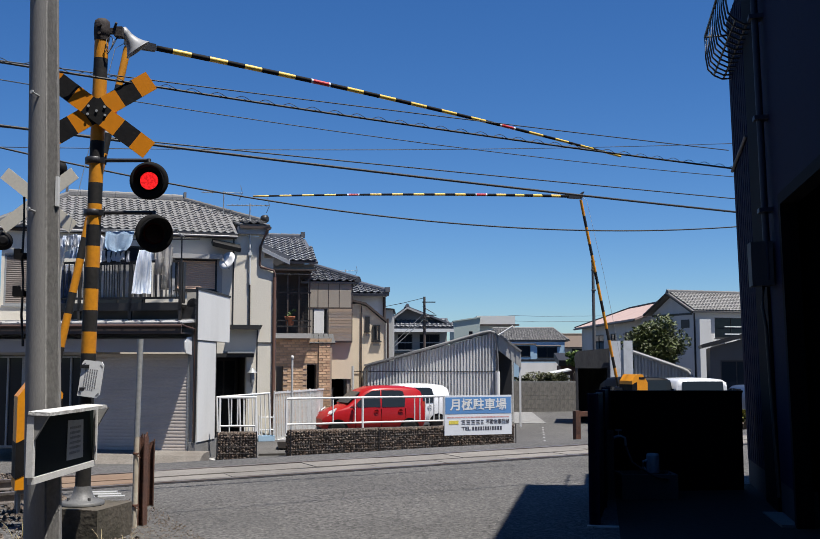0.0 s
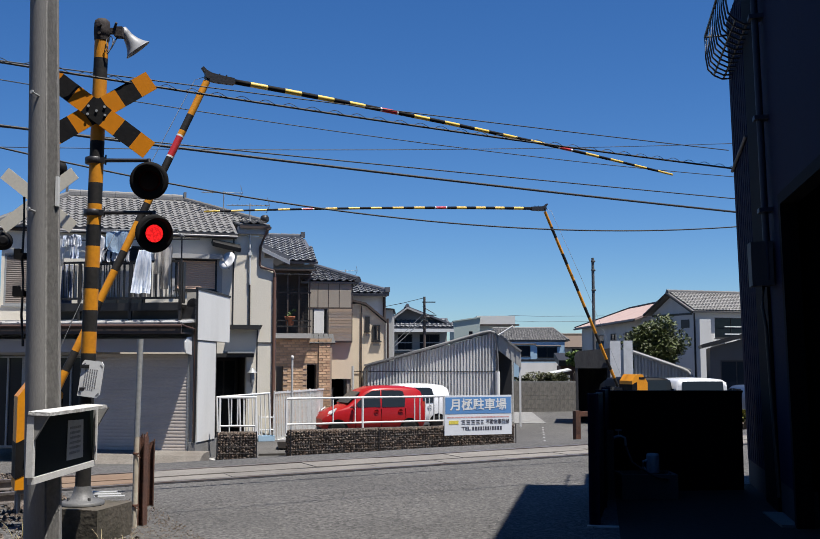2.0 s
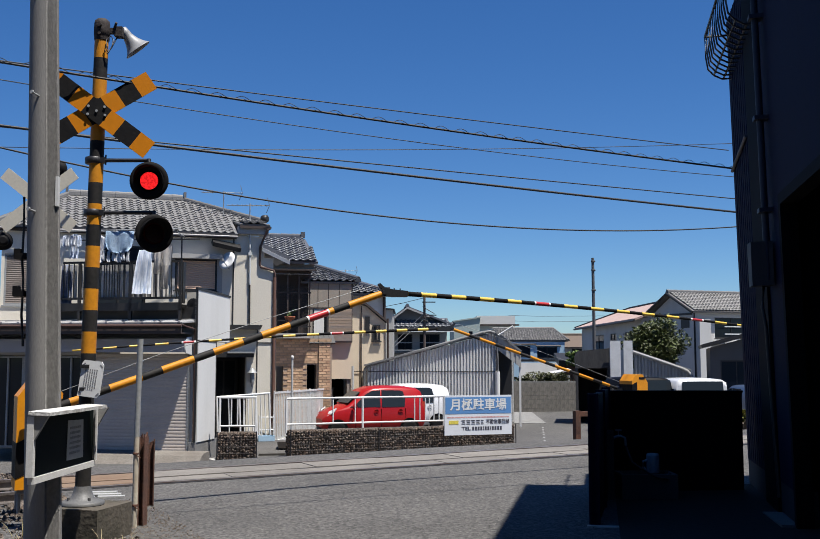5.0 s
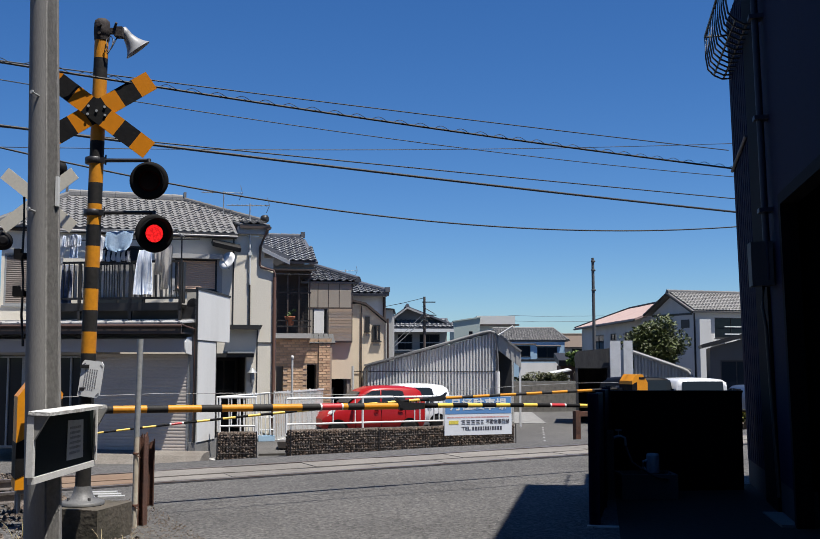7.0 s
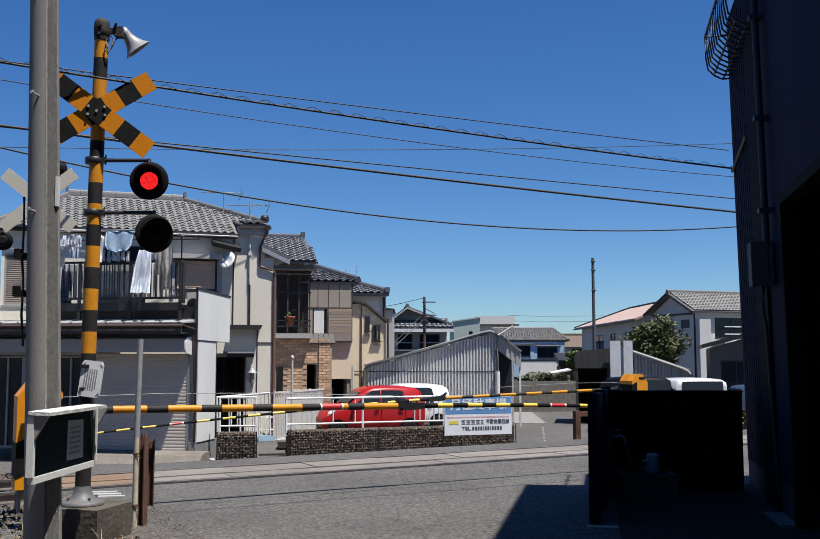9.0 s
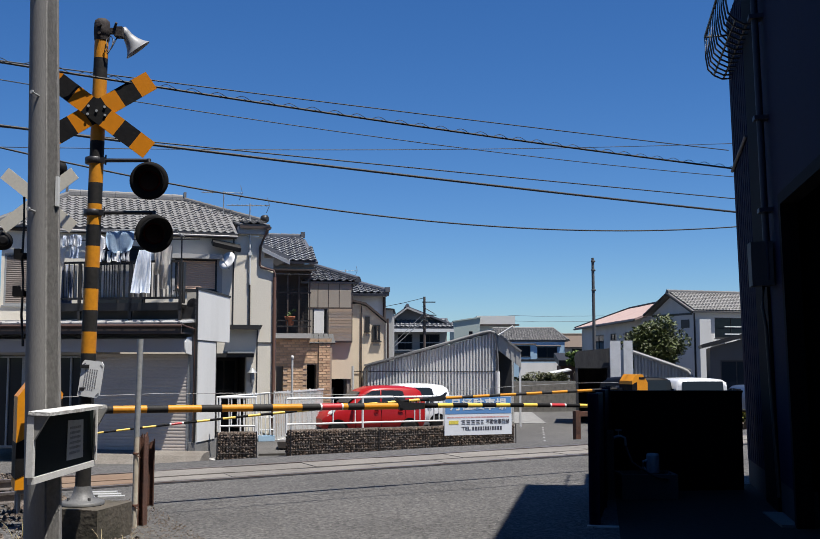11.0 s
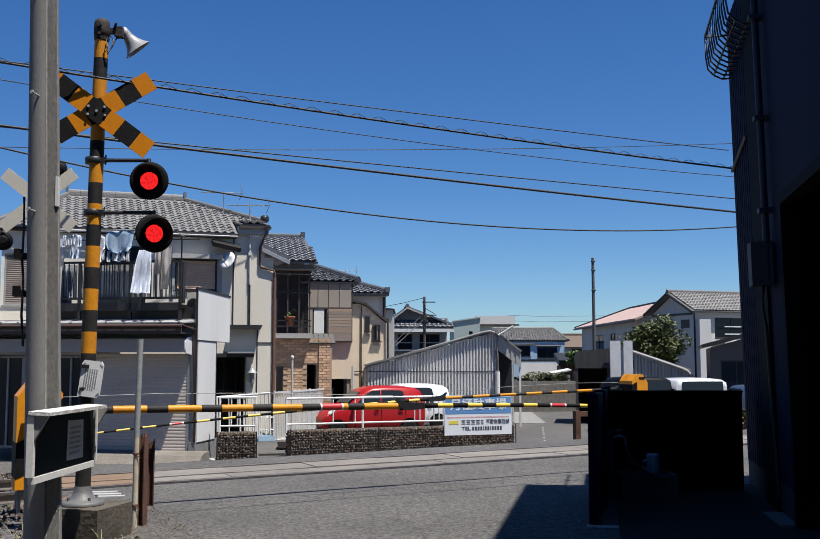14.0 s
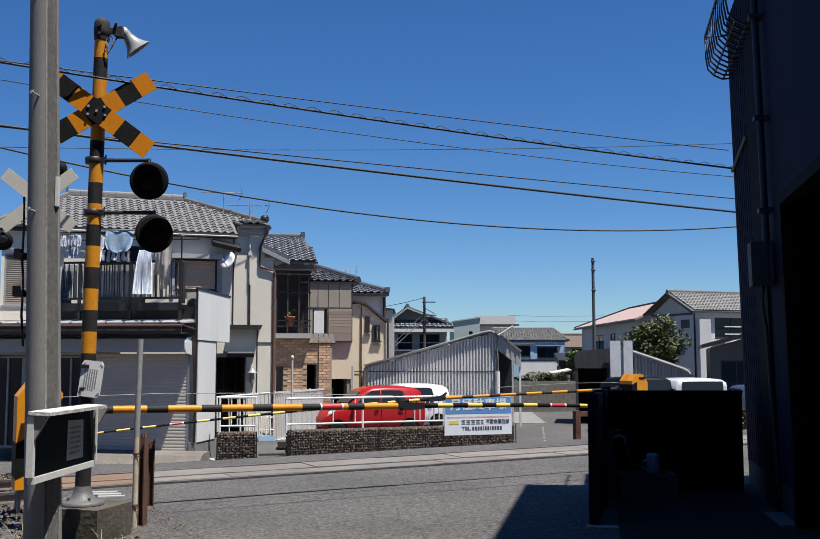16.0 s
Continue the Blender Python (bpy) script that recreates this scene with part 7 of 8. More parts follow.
def shed():
    m = pose(3.09, 36.3, -0.85, 0, 0, -1)
    s = thing("car_shed", m, "white corrugated steel car shed with a sloping roof", "shed")
    corr = mat("corrugated_white", (0.78, 0.77, 0.74), 0.6, 0.0, var=0.06, scale=1.0, fine=20, bump=0.03, col2=(0.36, 0.35, 0.33), mix=0.5, stretch=(1, 1, 0.3))
    edge = mat("shed_edge", (0.2, 0.2, 0.195), 0.6, 0.0, var=0.1, scale=2, fine=20, bump=0.05)

    def top(x):
        return 3.42 + 0.275 * x if x > -4.35 else 2.2
    bm = bmesh.new()
    corrugated(bm, -4.66, 0.0, top, 0, 0.112, 0.085, 0.03)
    part("side_sheet", bm, corr, s, "corrugated side")
    bm = bmesh.new()
    pts = [(-4.74, -0.12, 0.0), (-4.74, -0.12, 1.95), (-4.71, -0.12, 2.08), (-4.62, -0.12, 2.18), (-4.39, -0.12, 2.28), (-0.45, -0.12, 3.4), (-0.2, -0.12, 3.44), (-0.05, -0.12, 3.4), (0.03, -0.12, 3.28), (0.06, -0.12, 3.1), (0.06, -0.12, 2.0)]
    pipe(bm, pts, 0.055, 10)
    part("edge_trim", bm, edge, s, "grey rounded edge flashing")
    bm = bmesh.new()
    tube(bm, (0.06, -0.16, 0.0), (0.06, -0.16, 2.0), 0.085, n=12)
    part("corner_post", bm, corr, s, "white corner post")
    bm = bmesh.new()
    slab(bm, [(-4.74, -0.2, 2.22), (0.05, -0.15, 3.5), (0.05, 3.2, 3.5), (-4.74, 3.2, 2.22)], 0.06)
    part("roof", bm, edge, s)
    bm = bmesh.new()
    span(bm, (-4.6, -0.067, 1.98), (0.0, -0.057, 2.005))
    part("girt", bm, dark_steel, s)
    bm = bmesh.new()
    corrugated(bm, -4.66, 0.0, top, 0, 0.112, 0.05, 3.15)
    part("rear_sheet", bm, corr, s)
    # short slope at the high end, over the open bay
    bm = bmesh.new()
    slab(bm, [(0.0, -0.2, 3.42), (0.92, -0.2, 2.72), (0.92, 3.2, 2.72), (0.0, 3.2, 3.42)], 0.07)
    part("short_roof", bm, edge, s)
    for k in range(9):
        bm = bmesh.new()
        x0, x1 = 0.1 + k * 0.09, 0.1 + k * 0.09 + 0.09
        z0, z1 = 3.36 - 0.78 * (x0 - 0.1), 3.36 - 0.78 * (x1 - 0.1)
        y = -0.12 - 0.02 * (k % 2)
        slab(bm, [(x0, y, z0 - 0.6), (x1, y, z1 - 0.6), (x1, y, z1), (x0, y, z0)], 0.04)
        part("fascia_panel", bm, mat("fascia_grey", (0.42, 0.41, 0.38), 0.6, var=0.1, scale=2, fine=20), s, "grey ribbed fascia over the open bay")
    bm = bmesh.new()
    tube(bm, (0.1, -0.2, 3.3), (0.62, -0.35, 3.62), 0.035, n=8)
    part("drain_pipe", bm, white_paint, s, "white sloping pipe")
    for x, y in ((0.02, -0.1), (0.84, -0.1), (0.84, 3.1)):
        bm = bmesh.new()
        span(bm, (x, y, 0), (x + 0.07, y + 0.08, 2.6))
        part("post", bm, corr, s)
    bm = bmesh.new()
    span(bm, (0.0, 3.1, 0), (0.92, 3.18, 2.8))
    part("bay_rear", bm, dark_steel, s)
    bm = bmesh.new()
    span(bm, (-0.02, 0.0, 0), (0.0, 3.1, 3.4))
    part("bay_partition", bm, dark_steel, s)


shed()


def other_sheds():
    m = pose(6.25, 38, -0.85, 0, 0, -10)
    b = thing("storage_shed", m, "dark weathered shed with a rounded roof edge", "shed")
    dark = mat("weathered_dark", (0.035, 0.035, 0.036), 0.8, var=0.25, scale=3, fine=20, bump=0.2, col2=(0.075, 0.07, 0.066), mix=0.6, stretch=(2, 2, 0.3))
    bm = bmesh.new()
    pr = [(0.0, 2.1), (-0.04, 2.5), (0.02, 2.68), (0.12, 2.75), (1.28, 2.85), (1.28, 2.1)]
    prism(bm, pr, 3.0, pose(0, -0.02, 0))
    part("roof", bm, dark, b, "rounded dark roof edge", bevel=0.02)
    bm = bmesh.new()
    span(bm, (0.0, 0, 0), (0.1, 3, 2.1))
    span(bm, (0.1, 2.9, 0), (1.28, 3, 2.1))
    span(bm, (1.18, 0, 0), (1.28, 2.9, 2.1))
    part("wall", bm, dark, b)
    w = thing("white_sheet_panels", m, "pair of tall white steel panels beside the shed", "panel")
    for a, bb in ((1.3, 1.68), (1.79, 2.12)):
        bm = bmesh.new()
        span(bm, (a, -0.25, 0.0), (bb, -0.15, 3.13))
        part("panel", bm, white_paint, w, bevel=0.01)
    l = thing("lean_shed", m, "low shed with a pale corrugated roof", "shed")
    bm = bmesh.new()
    corrugated(bm, 2.16, 4.2, lambda x: 2.7 - 0.34 * (x - 2.16), 0.0, 0.12, 0.05)
    part("side_sheet", bm, mat("corr_grey", (0.36, 0.36, 0.35), 0.5, 0.2, var=0.1), l)
    bm = bmesh.new()
    pipe(bm, [(2.14, -0.09, 2.72), (3.9, -0.09, 2.1), (4.1, -0.09, 2.0), (4.22, -0.09, 1.85), (4.26, -0.09, 1.6)], 0.06, 8)
    slab(bm, [(2.14, -0.12, 2.76), (4.22, -0.12, 2.04), (4.22, 4, 2.04), (2.14, 4, 2.76)], 0.06)
    part("roof", bm, grey_wall, l)
    # block wall and bushes behind the road
    bm = bmesh.new()
    span(bm, (0, 0, -0.4), (4.5, 0.15, 1.26))
    wall = solid("block_wall", bm, mat("old_block", (0.2, 0.195, 0.18), 0.95, var=0.25, scale=3, fine=25, bump=0.4, col2=(0.11, 0.11, 0.1), mix=0.7), pose(4.6, 47, -0.7, 0, 0, 8), "weathered grey block wall behind the road", "wall", kind="structure")
    rnd = random.Random(2)
    blk = bmesh.new()
    span(blk, (0, 0, 0), (0.392, 0.02, 0.192))
    bme = mesh_of("block", blk, mat("block_face", (0.19, 0.175, 0.15), 0.95, var=0.35, scale=1.6, fine=25, bump=0.4, col2=(0.075, 0.07, 0.06), mix=0.85, piece=0.06, stretch=(1.5, 1.5, 0.5)), 0.0)
    for j in range(8):
        for i in range(11):
            ob = new("block", bme)
            ob.parent = wall
            ob.matrix_basis = pose(i * 0.4 + (0.2 if j % 2 else 0.0) - 0.1, -0.006 - rnd.uniform(0, 0.002), -0.4 + j * 0.2)


other_sheds()


def yard_sheds():
    """Low sheds and a pale sheet roof between the block wall and the blue house."""
    s = thing("garden_shed", pose(8.95, 60, -1.1), "dark brown garden shed beyond the block wall", "shed")
    bm = bmesh.new()
    span(bm, (0.05, 0, 0), (0.95, 1.6, 2.3))
    part("wall", bm, mat("shed_brown", (0.1, 0.055, 0.035), 0.85, var=0.2), s)
    bm = bmesh.new()
    slab(bm, [(-0.1, -0.3, 2.45), (1.05, -0.3, 2.45), (1.05, 1.8, 2.9), (-0.1, 1.8, 2.9)], 0.35)
    part("roof", bm, dark_trim, s)
    p = thing("lean_roof", pose(7.65, 56, -1.0), "small lean-to with a pale sheet roof", "shed")
    bm = bmesh.new()
    slab(bm, [(0.0, -0.3, 1.72), (1.3, -0.3, 1.98), (1.3, 1.0, 2.05), (0.0, 1.0, 1.8)], 0.07)
    part("roof", bm, mat("pale_sheet", (0.5, 0.5, 0.48), 0.7, var=0.1), p)
    bm = bmesh.new()
    span(bm, (0.1, 0, 0), (1.25, 0.9, 1.7))
    part("wall", bm, grey_wall, p)


yard_sheds()


def gabion(x0, x1, m, seed, name="gabion"):
    """A low wall of stones in a wire cage."""
    g = thing(name, m, "low gabion wall of brown-grey stones in a wire cage", "gabion wall", "gabion walls")
    h, d = 0.61, 0.45
    rnd = random.Random(seed)
    stone = mat("gabion_stone", (0.15, 0.122, 0.1), 0.95, var=0.2, scale=6, fine=40, bump=0.3, col2=(0.15, 0.085, 0.05), mix=0.7, piece=0.5)
    base = bmesh.new()
    bmesh.ops.create_icosphere(base, subdivisions=1, radius=1.0)
    ico = [v.co.copy() for v in base.verts]
    tris = [[v.index for v in f.verts] for f in base.faces]
    base.free()
    bm = bmesh.new()
    columns = [(x0 + 0.03, 0.09 + 0.065 * k) for k in range(6)]
    x = x0 + 0.03
    while x < x1 - 0.02:
        columns.append((x, 0.035))
        x += 0.062
    for x, y in columns:
        z = 0.03
        while z < h + 0.02:
            r = rnd.uniform(0.031, 0.044)
            q = Euler((rnd.uniform(0, 3), rnd.uniform(0, 3), rnd.uniform(0, 3))).to_matrix()
            c = Vector((x + rnd.uniform(-0.014, 0.014), y + rnd.uniform(-0.015, 0.015), z + rnd.uniform(-0.012, 0.012)))
            sx = Vector((rnd.uniform(0.8, 1.2), rnd.uniform(0.7, 1.0), rnd.uniform(0.7, 1.1)))
            vs = [bm.verts.new(c + q @ Vector((v.x * sx.x, v.y * sx.y, v.z * sx.z)) * (r * rnd.uniform(0.85, 1.1))) for v in ico]
            for t in tris:
                bm.faces.new([vs[k] for k in t])
            z += 0.06
    st = part("stone_fill", bm, stone, g, "brown-grey stones")
    st["kind"] = "stuff"
    bm = bmesh.new()
    span(bm, (x0 + 0.05, 0.06, -0.1), (x1, d, h))
    part("fill", bm, stone, g)
    bm = bmesh.new()
    x = x0
    while x <= x1 + 0.01:
        tube(bm, (x, -0.03, -0.02), (x, -0.03, h + 0.02), 0.004, n=5)
        tube(bm, (x, -0.03, h + 0.02), (x, 0.06, h + 0.02), 0.004, n=5)
        x += 0.075
    for z in (0.0, 0.15, 0.3, 0.45, h + 0.02):
        tube(bm, (x0, -0.034, z), (x1, -0.034, z), 0.005, n=5)
    part("cage", bm, mat("cage_wire", (0.07, 0.058, 0.05), 0.8, var=0.2), g, "dark wire cage")
    for x in [x0] + ([x0 + (x1 - x0) * 0.37, x0 + (x1 - x0) * 0.66] if x1 - x0 > 2 else []) + [x1]:
        bm = bmesh.new()
        tube(bm, (x, -0.04, -0.1), (x, -0.04, h + 0.03), 0.014, n=6)
        part("stake", bm, dark_steel, g)
    return g


GAZ = math.degrees(math.atan2(2.245, 5.453))
GAB = pose(-2.779, 23.494, -0.68, 0, 0, GAZ)
gabion(0.0, 5.9, GAB, 5)
gabion(0.0, 0.88, pose(-4.36, 22.87, -0.68, 0, 0, 8), 6)

fence_white = mat("fence_white", (0.8, 0.8, 0.78), 0.4, var=0.05, scale=4, fine=30, bump=0.03, col2=(0.62, 0.6, 0.55), mix=0.4)


def rail_fence(m, L, posts, bars, zt, zb, label, pitch=0.0):
    """Post-and-rail fence with thin bars."""
    f = thing("white_fence", m, label, "fence", "white fences")
    for z in (zb, zt):
        bm = bmesh.new()
        tube(bm, (0, 0, z), (L, 0, z), 0.026 if z == zt else 0.022, n=10)
        part("rail", bm, fence_white, f)
    for x in posts:
        bm = bmesh.new()
        tube(bm, (x, 0.0, 0), (x, 0.0, zt), 0.027, n=10)
        part("post", bm, fence_white, f)
    for x in bars:
        bm = bmesh.new()
        tube(bm, (x, 0, zb), (x, 0, zt), 0.016, n=8)
        part("bar", bm, fence_white, f)
    return f


rail_fence(GAB @ pose(-0.05, 0.2, 0.55), 4.1, [0.0, 1.9, 4.05], [1.15, 1.71, 3.26, 3.4, 3.55, 3.66, 3.78, 3.92], 0.8, 0.2, "white tubular fence on the gabion wall")
rail_fence(pose(-4.36, 22.87, -0.1, 0, 0, 8) @ pose(0.02, 0.2, 0), 0.85, [0.02, 0.83], [0.28, 0.42, 0.56], 0.82, 0.17, "short white tubular fence on the gabion wall")


def picket_gate():
    a, b = Vector((-3.47, 25.75, 0)), Vector((-2.56, 36.0, 0))
    d = b - a
    f = thing("white_gate", pose(a.x, a.y, -0.65, 0, 0.95, math.degrees(math.atan2(d.y, d.x))), "white barred folding gate along the car park edge", "gate")
    L = d.length
    for z in (0.12, 1.36):
        bm = bmesh.new()
        span(bm, (0, -0.02, z), (L, 0.02, z + 0.05))
        part("rail", bm, fence_white, f)
    n = int(L / 0.2)
    for i in range(n + 1):
        bm = bmesh.new()
        w = 0.025 if i % 8 == 0 else 0.009
        span(bm, (L * i / n - w, -0.015, 0.05), (L * i / n + w, 0.015, 1.38 + (0.06 if i % 8 == 0 else 0)))
        part("bar", bm, fence_white, f)
    for x, y in ((-2.42, 36.1), (-2.18, 36.2)):
        bm = bmesh.new()
        lathe(bm, [(0.11, 0), (0.11, 1.5), (0.1, 1.56), (0.0001, 1.58)], None, 14)
        solid("gate_post", bm, fence_white, pose(x, y, -0.7), "round white gate post", "post")
    bm = bmesh.new()
    tube(bm, (0, 0, 0), (0, 0, 2.25), 0.027, n=12)
    lathe(bm, [(0.034, 2.25), (0.042, 2.28), (0.032, 2.33), (0.0001, 2.34)], None, 12)
    solid("white_post", bm, mat("dull_white", (0.5, 0.49, 0.47), 0.6, var=0.1, scale=4, fine=30, bump=0.05), pose(-2.93, 25.0, -0.65), "tall white round post behind the fence", "post")
    bm = bmesh.new()
    tube(bm, (0, 0, 0), (0, 0, 2.15), 0.045, n=12)
    solid("white_post", bm, mat("dull_white", (0.5, 0.49, 0.47), 0.6, var=0.1, scale=4, fine=30, bump=0.05), pose(-2.05, 36.0, -0.8), "white round post by the gate end", "post")


picket_gate()
FRONT = math.degrees(math.atan2(0.93, 1.17))
rail_fence(pose(-4.66, 24.6, -0.75, 0, -2.7, FRONT), 1.49, [0.0, 0.62, 1.47], [0.32] + [0.74 + 0.12 * k for k in range(6)], 1.42, 0.22, "white barred fence before the house entrance")


def fence_clutter():
    """A pale blue crate and a white wire rack behind the gap in the gabions, a pot, and scraps of litter."""
    plastic = mat("sky_blue_plastic", (0.42, 0.6, 0.74), 0.5, var=0.08, scale=6, fine=30, bump=0.05)
    c = thing("crate", pose(-3.76, 25.10, -0.44, 0, 0, 12), "pale blue plastic crate on the ground", "crate")
    for p, q in (((0, 0, 0), (0.4, 0.02, 0.13)), ((0, 0.24, 0), (0.4, 0.26, 0.13)), ((0, 0.02, 0), (0.02, 0.24, 0.13)), ((0.38, 0.02, 0), (0.4, 0.24, 0.13)), ((0.02, 0.02, 0), (0.38, 0.24, 0.02))):
        bm = bmesh.new()
        span(bm, p, q)
        part("side" if q[2] > 0.1 else "bottom", bm, plastic, c, bevel=0.004)
    r = thing("wire_rack", pose(-3.79, 25.43, -0.43, 0, 0, 12), "white wire shelf rack behind the crate", "rack")
    for x in (0.0, 0.36):
        for y in (0.0, 0.22):
            bm = bmesh.new()
            tube(bm, (x, y, 0), (x, y, 0.6), 0.012, n=8)
            part("leg", bm, fence_white, r)
    for z in (0.25, 0.56):
        bm = bmesh.new()
        for k in range(6):
            tube(bm, (0, 0.044 * k, z), (0.36, 0.044 * k, z), 0.008, n=6)
        part("shelf", bm, fence_white, r)
    p = thing("flower_pot", pose(-3.07, 24.45, -0.55), "dark brown square planter on the ground", "flower pot")
    bm = bmesh.new()
    prism(bm, [(-0.12, 0.0), (0.12, 0.0), (0.14, 0.15), (-0.14, 0.15)], 0.22)
    part("pot", bm, mat("planter_brown", (0.05, 0.042, 0.036), 0.8, var=0.2), p, bevel=0.01)
    bm = bmesh.new()
    prism(bm, [(24.12, -0.9), (25.7, -0.9), (25.7, -0.446), (25.05, -0.446), (24.12, -0.675)], 1.05, pose(-2.9, 0, 0, 0, 0, 90))
    solid("ramp", bm, mat("dark_ramp", (0.1, 0.095, 0.09), 0.95, var=0.3, scale=3, fine=30, bump=0.4, col2=(0.06, 0.057, 0.053), mix=0.7), Matrix(), "grey concrete ramp up to the house behind the gabion walls", "ramp", kind="structure")
    bm = bmesh.new()
    span(bm, (0, 0, -0.1), (0.69, 0.1, 0.05))
    solid("gap_kerb", bm, mat("grimy_kerb", (0.045, 0.04, 0.034), 0.9, var=0.2, scale=5, fine=30), pose(-3.57, 23.97, -0.69, 0, 0, 15), "low grimy kerb across the gap between the gabion walls", "kerb", bevel=0.01)
    rnd = random.Random(31)
    scrap = mat("litter_white", (0.7, 0.69, 0.66), 0.8, var=0.1, scale=9, fine=30, bump=0.2, col2=(0.4, 0.38, 0.35), mix=0.5)
    for x, y, k in ((-4.5, 22.3, 1.0), (-4.35, 22.4, 1.4), (-4.1, 22.5, 0.7), (-4.62, 22.35, 0.8), (1.95, 25.1, 0.9)):
        bm = bmesh.new()
        w = 0.07 * k
        vs = [[bm.verts.new((i * w - w, j * w * 0.7, 0.02 + rnd.uniform(0, 0.05) * k)) for j in range(3)] for i in range(3)]
        for i in range(2):
            for j in range(2):
                bm.faces.new((vs[i][j], vs[i + 1][j], vs[i + 1][j + 1], vs[i][j + 1]))
        bmesh.ops.solidify(bm, geom=bm.faces[:], thickness=0.006)
        solid("scrap", bm, scrap, pose(x, y, ground_z(x, y), 0, 0, rnd.uniform(0, 90)), "crumpled white scrap lying on the ground", "litter", "scraps of litter")


fence_clutter()


def text(body, size, m, mt, parent, w=None, bold=0.0):
    """Lettering as a mesh, flat on its board."""
    cu = bpy.data.curves.new("lettering", "FONT")
    cu.body, cu.size, cu.align_x, cu.align_y = body, size, "CENTER", "CENTER"
    cu.extrude, cu.offset = 0.002, bold
    tmp = bpy.data.objects.new("lettering", cu)
    me = bpy.data.meshes.new_from_object(tmp)
    bpy.data.objects.remove(tmp)
    me.materials.append(mt)
    ob = new("lettering", me)
    ob.parent = parent
    xs = [v.co.x for v in me.vertices]
    k = w / (max(xs) - min(xs)) if w and xs else 1.0
    ob.matrix_basis = m @ Matrix.Diagonal((k, 1, 1, 1))
    return ob


def parking_sign():
    s = thing("parking_sign", pose(0.842, 24.55, -0.255, 0, 0, 18.5), "white and blue rectangular parking signboard on the fence", "sign")
    W, Hh = 1.78, 0.965
    bm = bmesh.new()
    span(bm, (0, 0, 0), (W, 0.03, Hh))
    part("board", bm, mat("sign_white", (0.78, 0.8, 0.82), 0.35, var=0.03, scale=3, fine=20, bump=0.02, col2=(0.65, 0.66, 0.66), mix=0.3), s, "white board", bevel=0.006)
    bm = bmesh.new()
    span(bm, (0.02, -0.005, 0.52), (W - 0.02, -0.001, 0.92))
    part("blue_field", bm, mat("sign_blue", (0.12, 0.28, 0.55), 0.35, var=0.04, scale=3, fine=20, bump=0.02), s, "blue field")
    up = pose(0, 0, 0, 90, 0, 0)
    text("月極駐車場", 0.3, pose(W / 2, -0.008, 0.72) @ up, white_paint, s, 1.5, 0.006)
    ink = mat("sign_ink", (0.05, 0.05, 0.07), 0.6)
    pink = mat("sign_pink", (0.65, 0.3, 0.28), 0.6)
    bm = bmesh.new()
    plate_text(bm, 0.06, W - 0.08, 0.4, 0.46, -0.001, 1, 0, 3)
    part("faint_line", bm, pink, s, "faded pink line of small writing")
    bm = bmesh.new()
    span(bm, (0.11, -0.005, 0.265), (0.36, -0.001, 0.355))
    part("yellow_field", bm, mat("sign_yellow", (0.75, 0.62, 0.1), 0.5), s)
    text("不動産事業部", 0.12, pose(1.4, -0.004, 0.31) @ up, ink, s, 0.62, 0.002)
    bm = bmesh.new()
    for k in range(5):
        a = 0.44 + 0.128 * k
        w = 0.1 if k < 4 else 0.07
        span(bm, (a, -0.004, 0.335), (a + w, -0.001, 0.36))
        span(bm, (a + 0.01, -0.004, 0.295), (a + w - 0.01, -0.001, 0.315))
        span(bm, (a, -0.004, 0.258), (a + w, -0.001, 0.276))
    part("name_bars", bm, ink, s, "dark bars of small writing")
    bm = bmesh.new()
    text("TEL", 0.12, pose(0.56, -0.004, 0.155) @ up, ink, s, 0.24, 0.002)
    x = 0.72
    for k in (0.05, 0.05, 0.05, 0.05, 0.02, 0.05, 0.05, 0.02, 0.05, 0.05, 0.05, 0.05):
        if k:
            span(bm, (x, -0.004, 0.11), (x + k, -0.001, 0.2))
        x += 0.072 if k != 0.02 else 0.045
    part("number_bars", bm, ink, s)
    bm = bmesh.new()
    for x in (0.1, W - 0.1):
        span(bm, (x - 0.02, 0.03, 0.05), (x + 0.02, 0.07, Hh - 0.05))
    part("stand", bm, galv, s)


parking_sign()


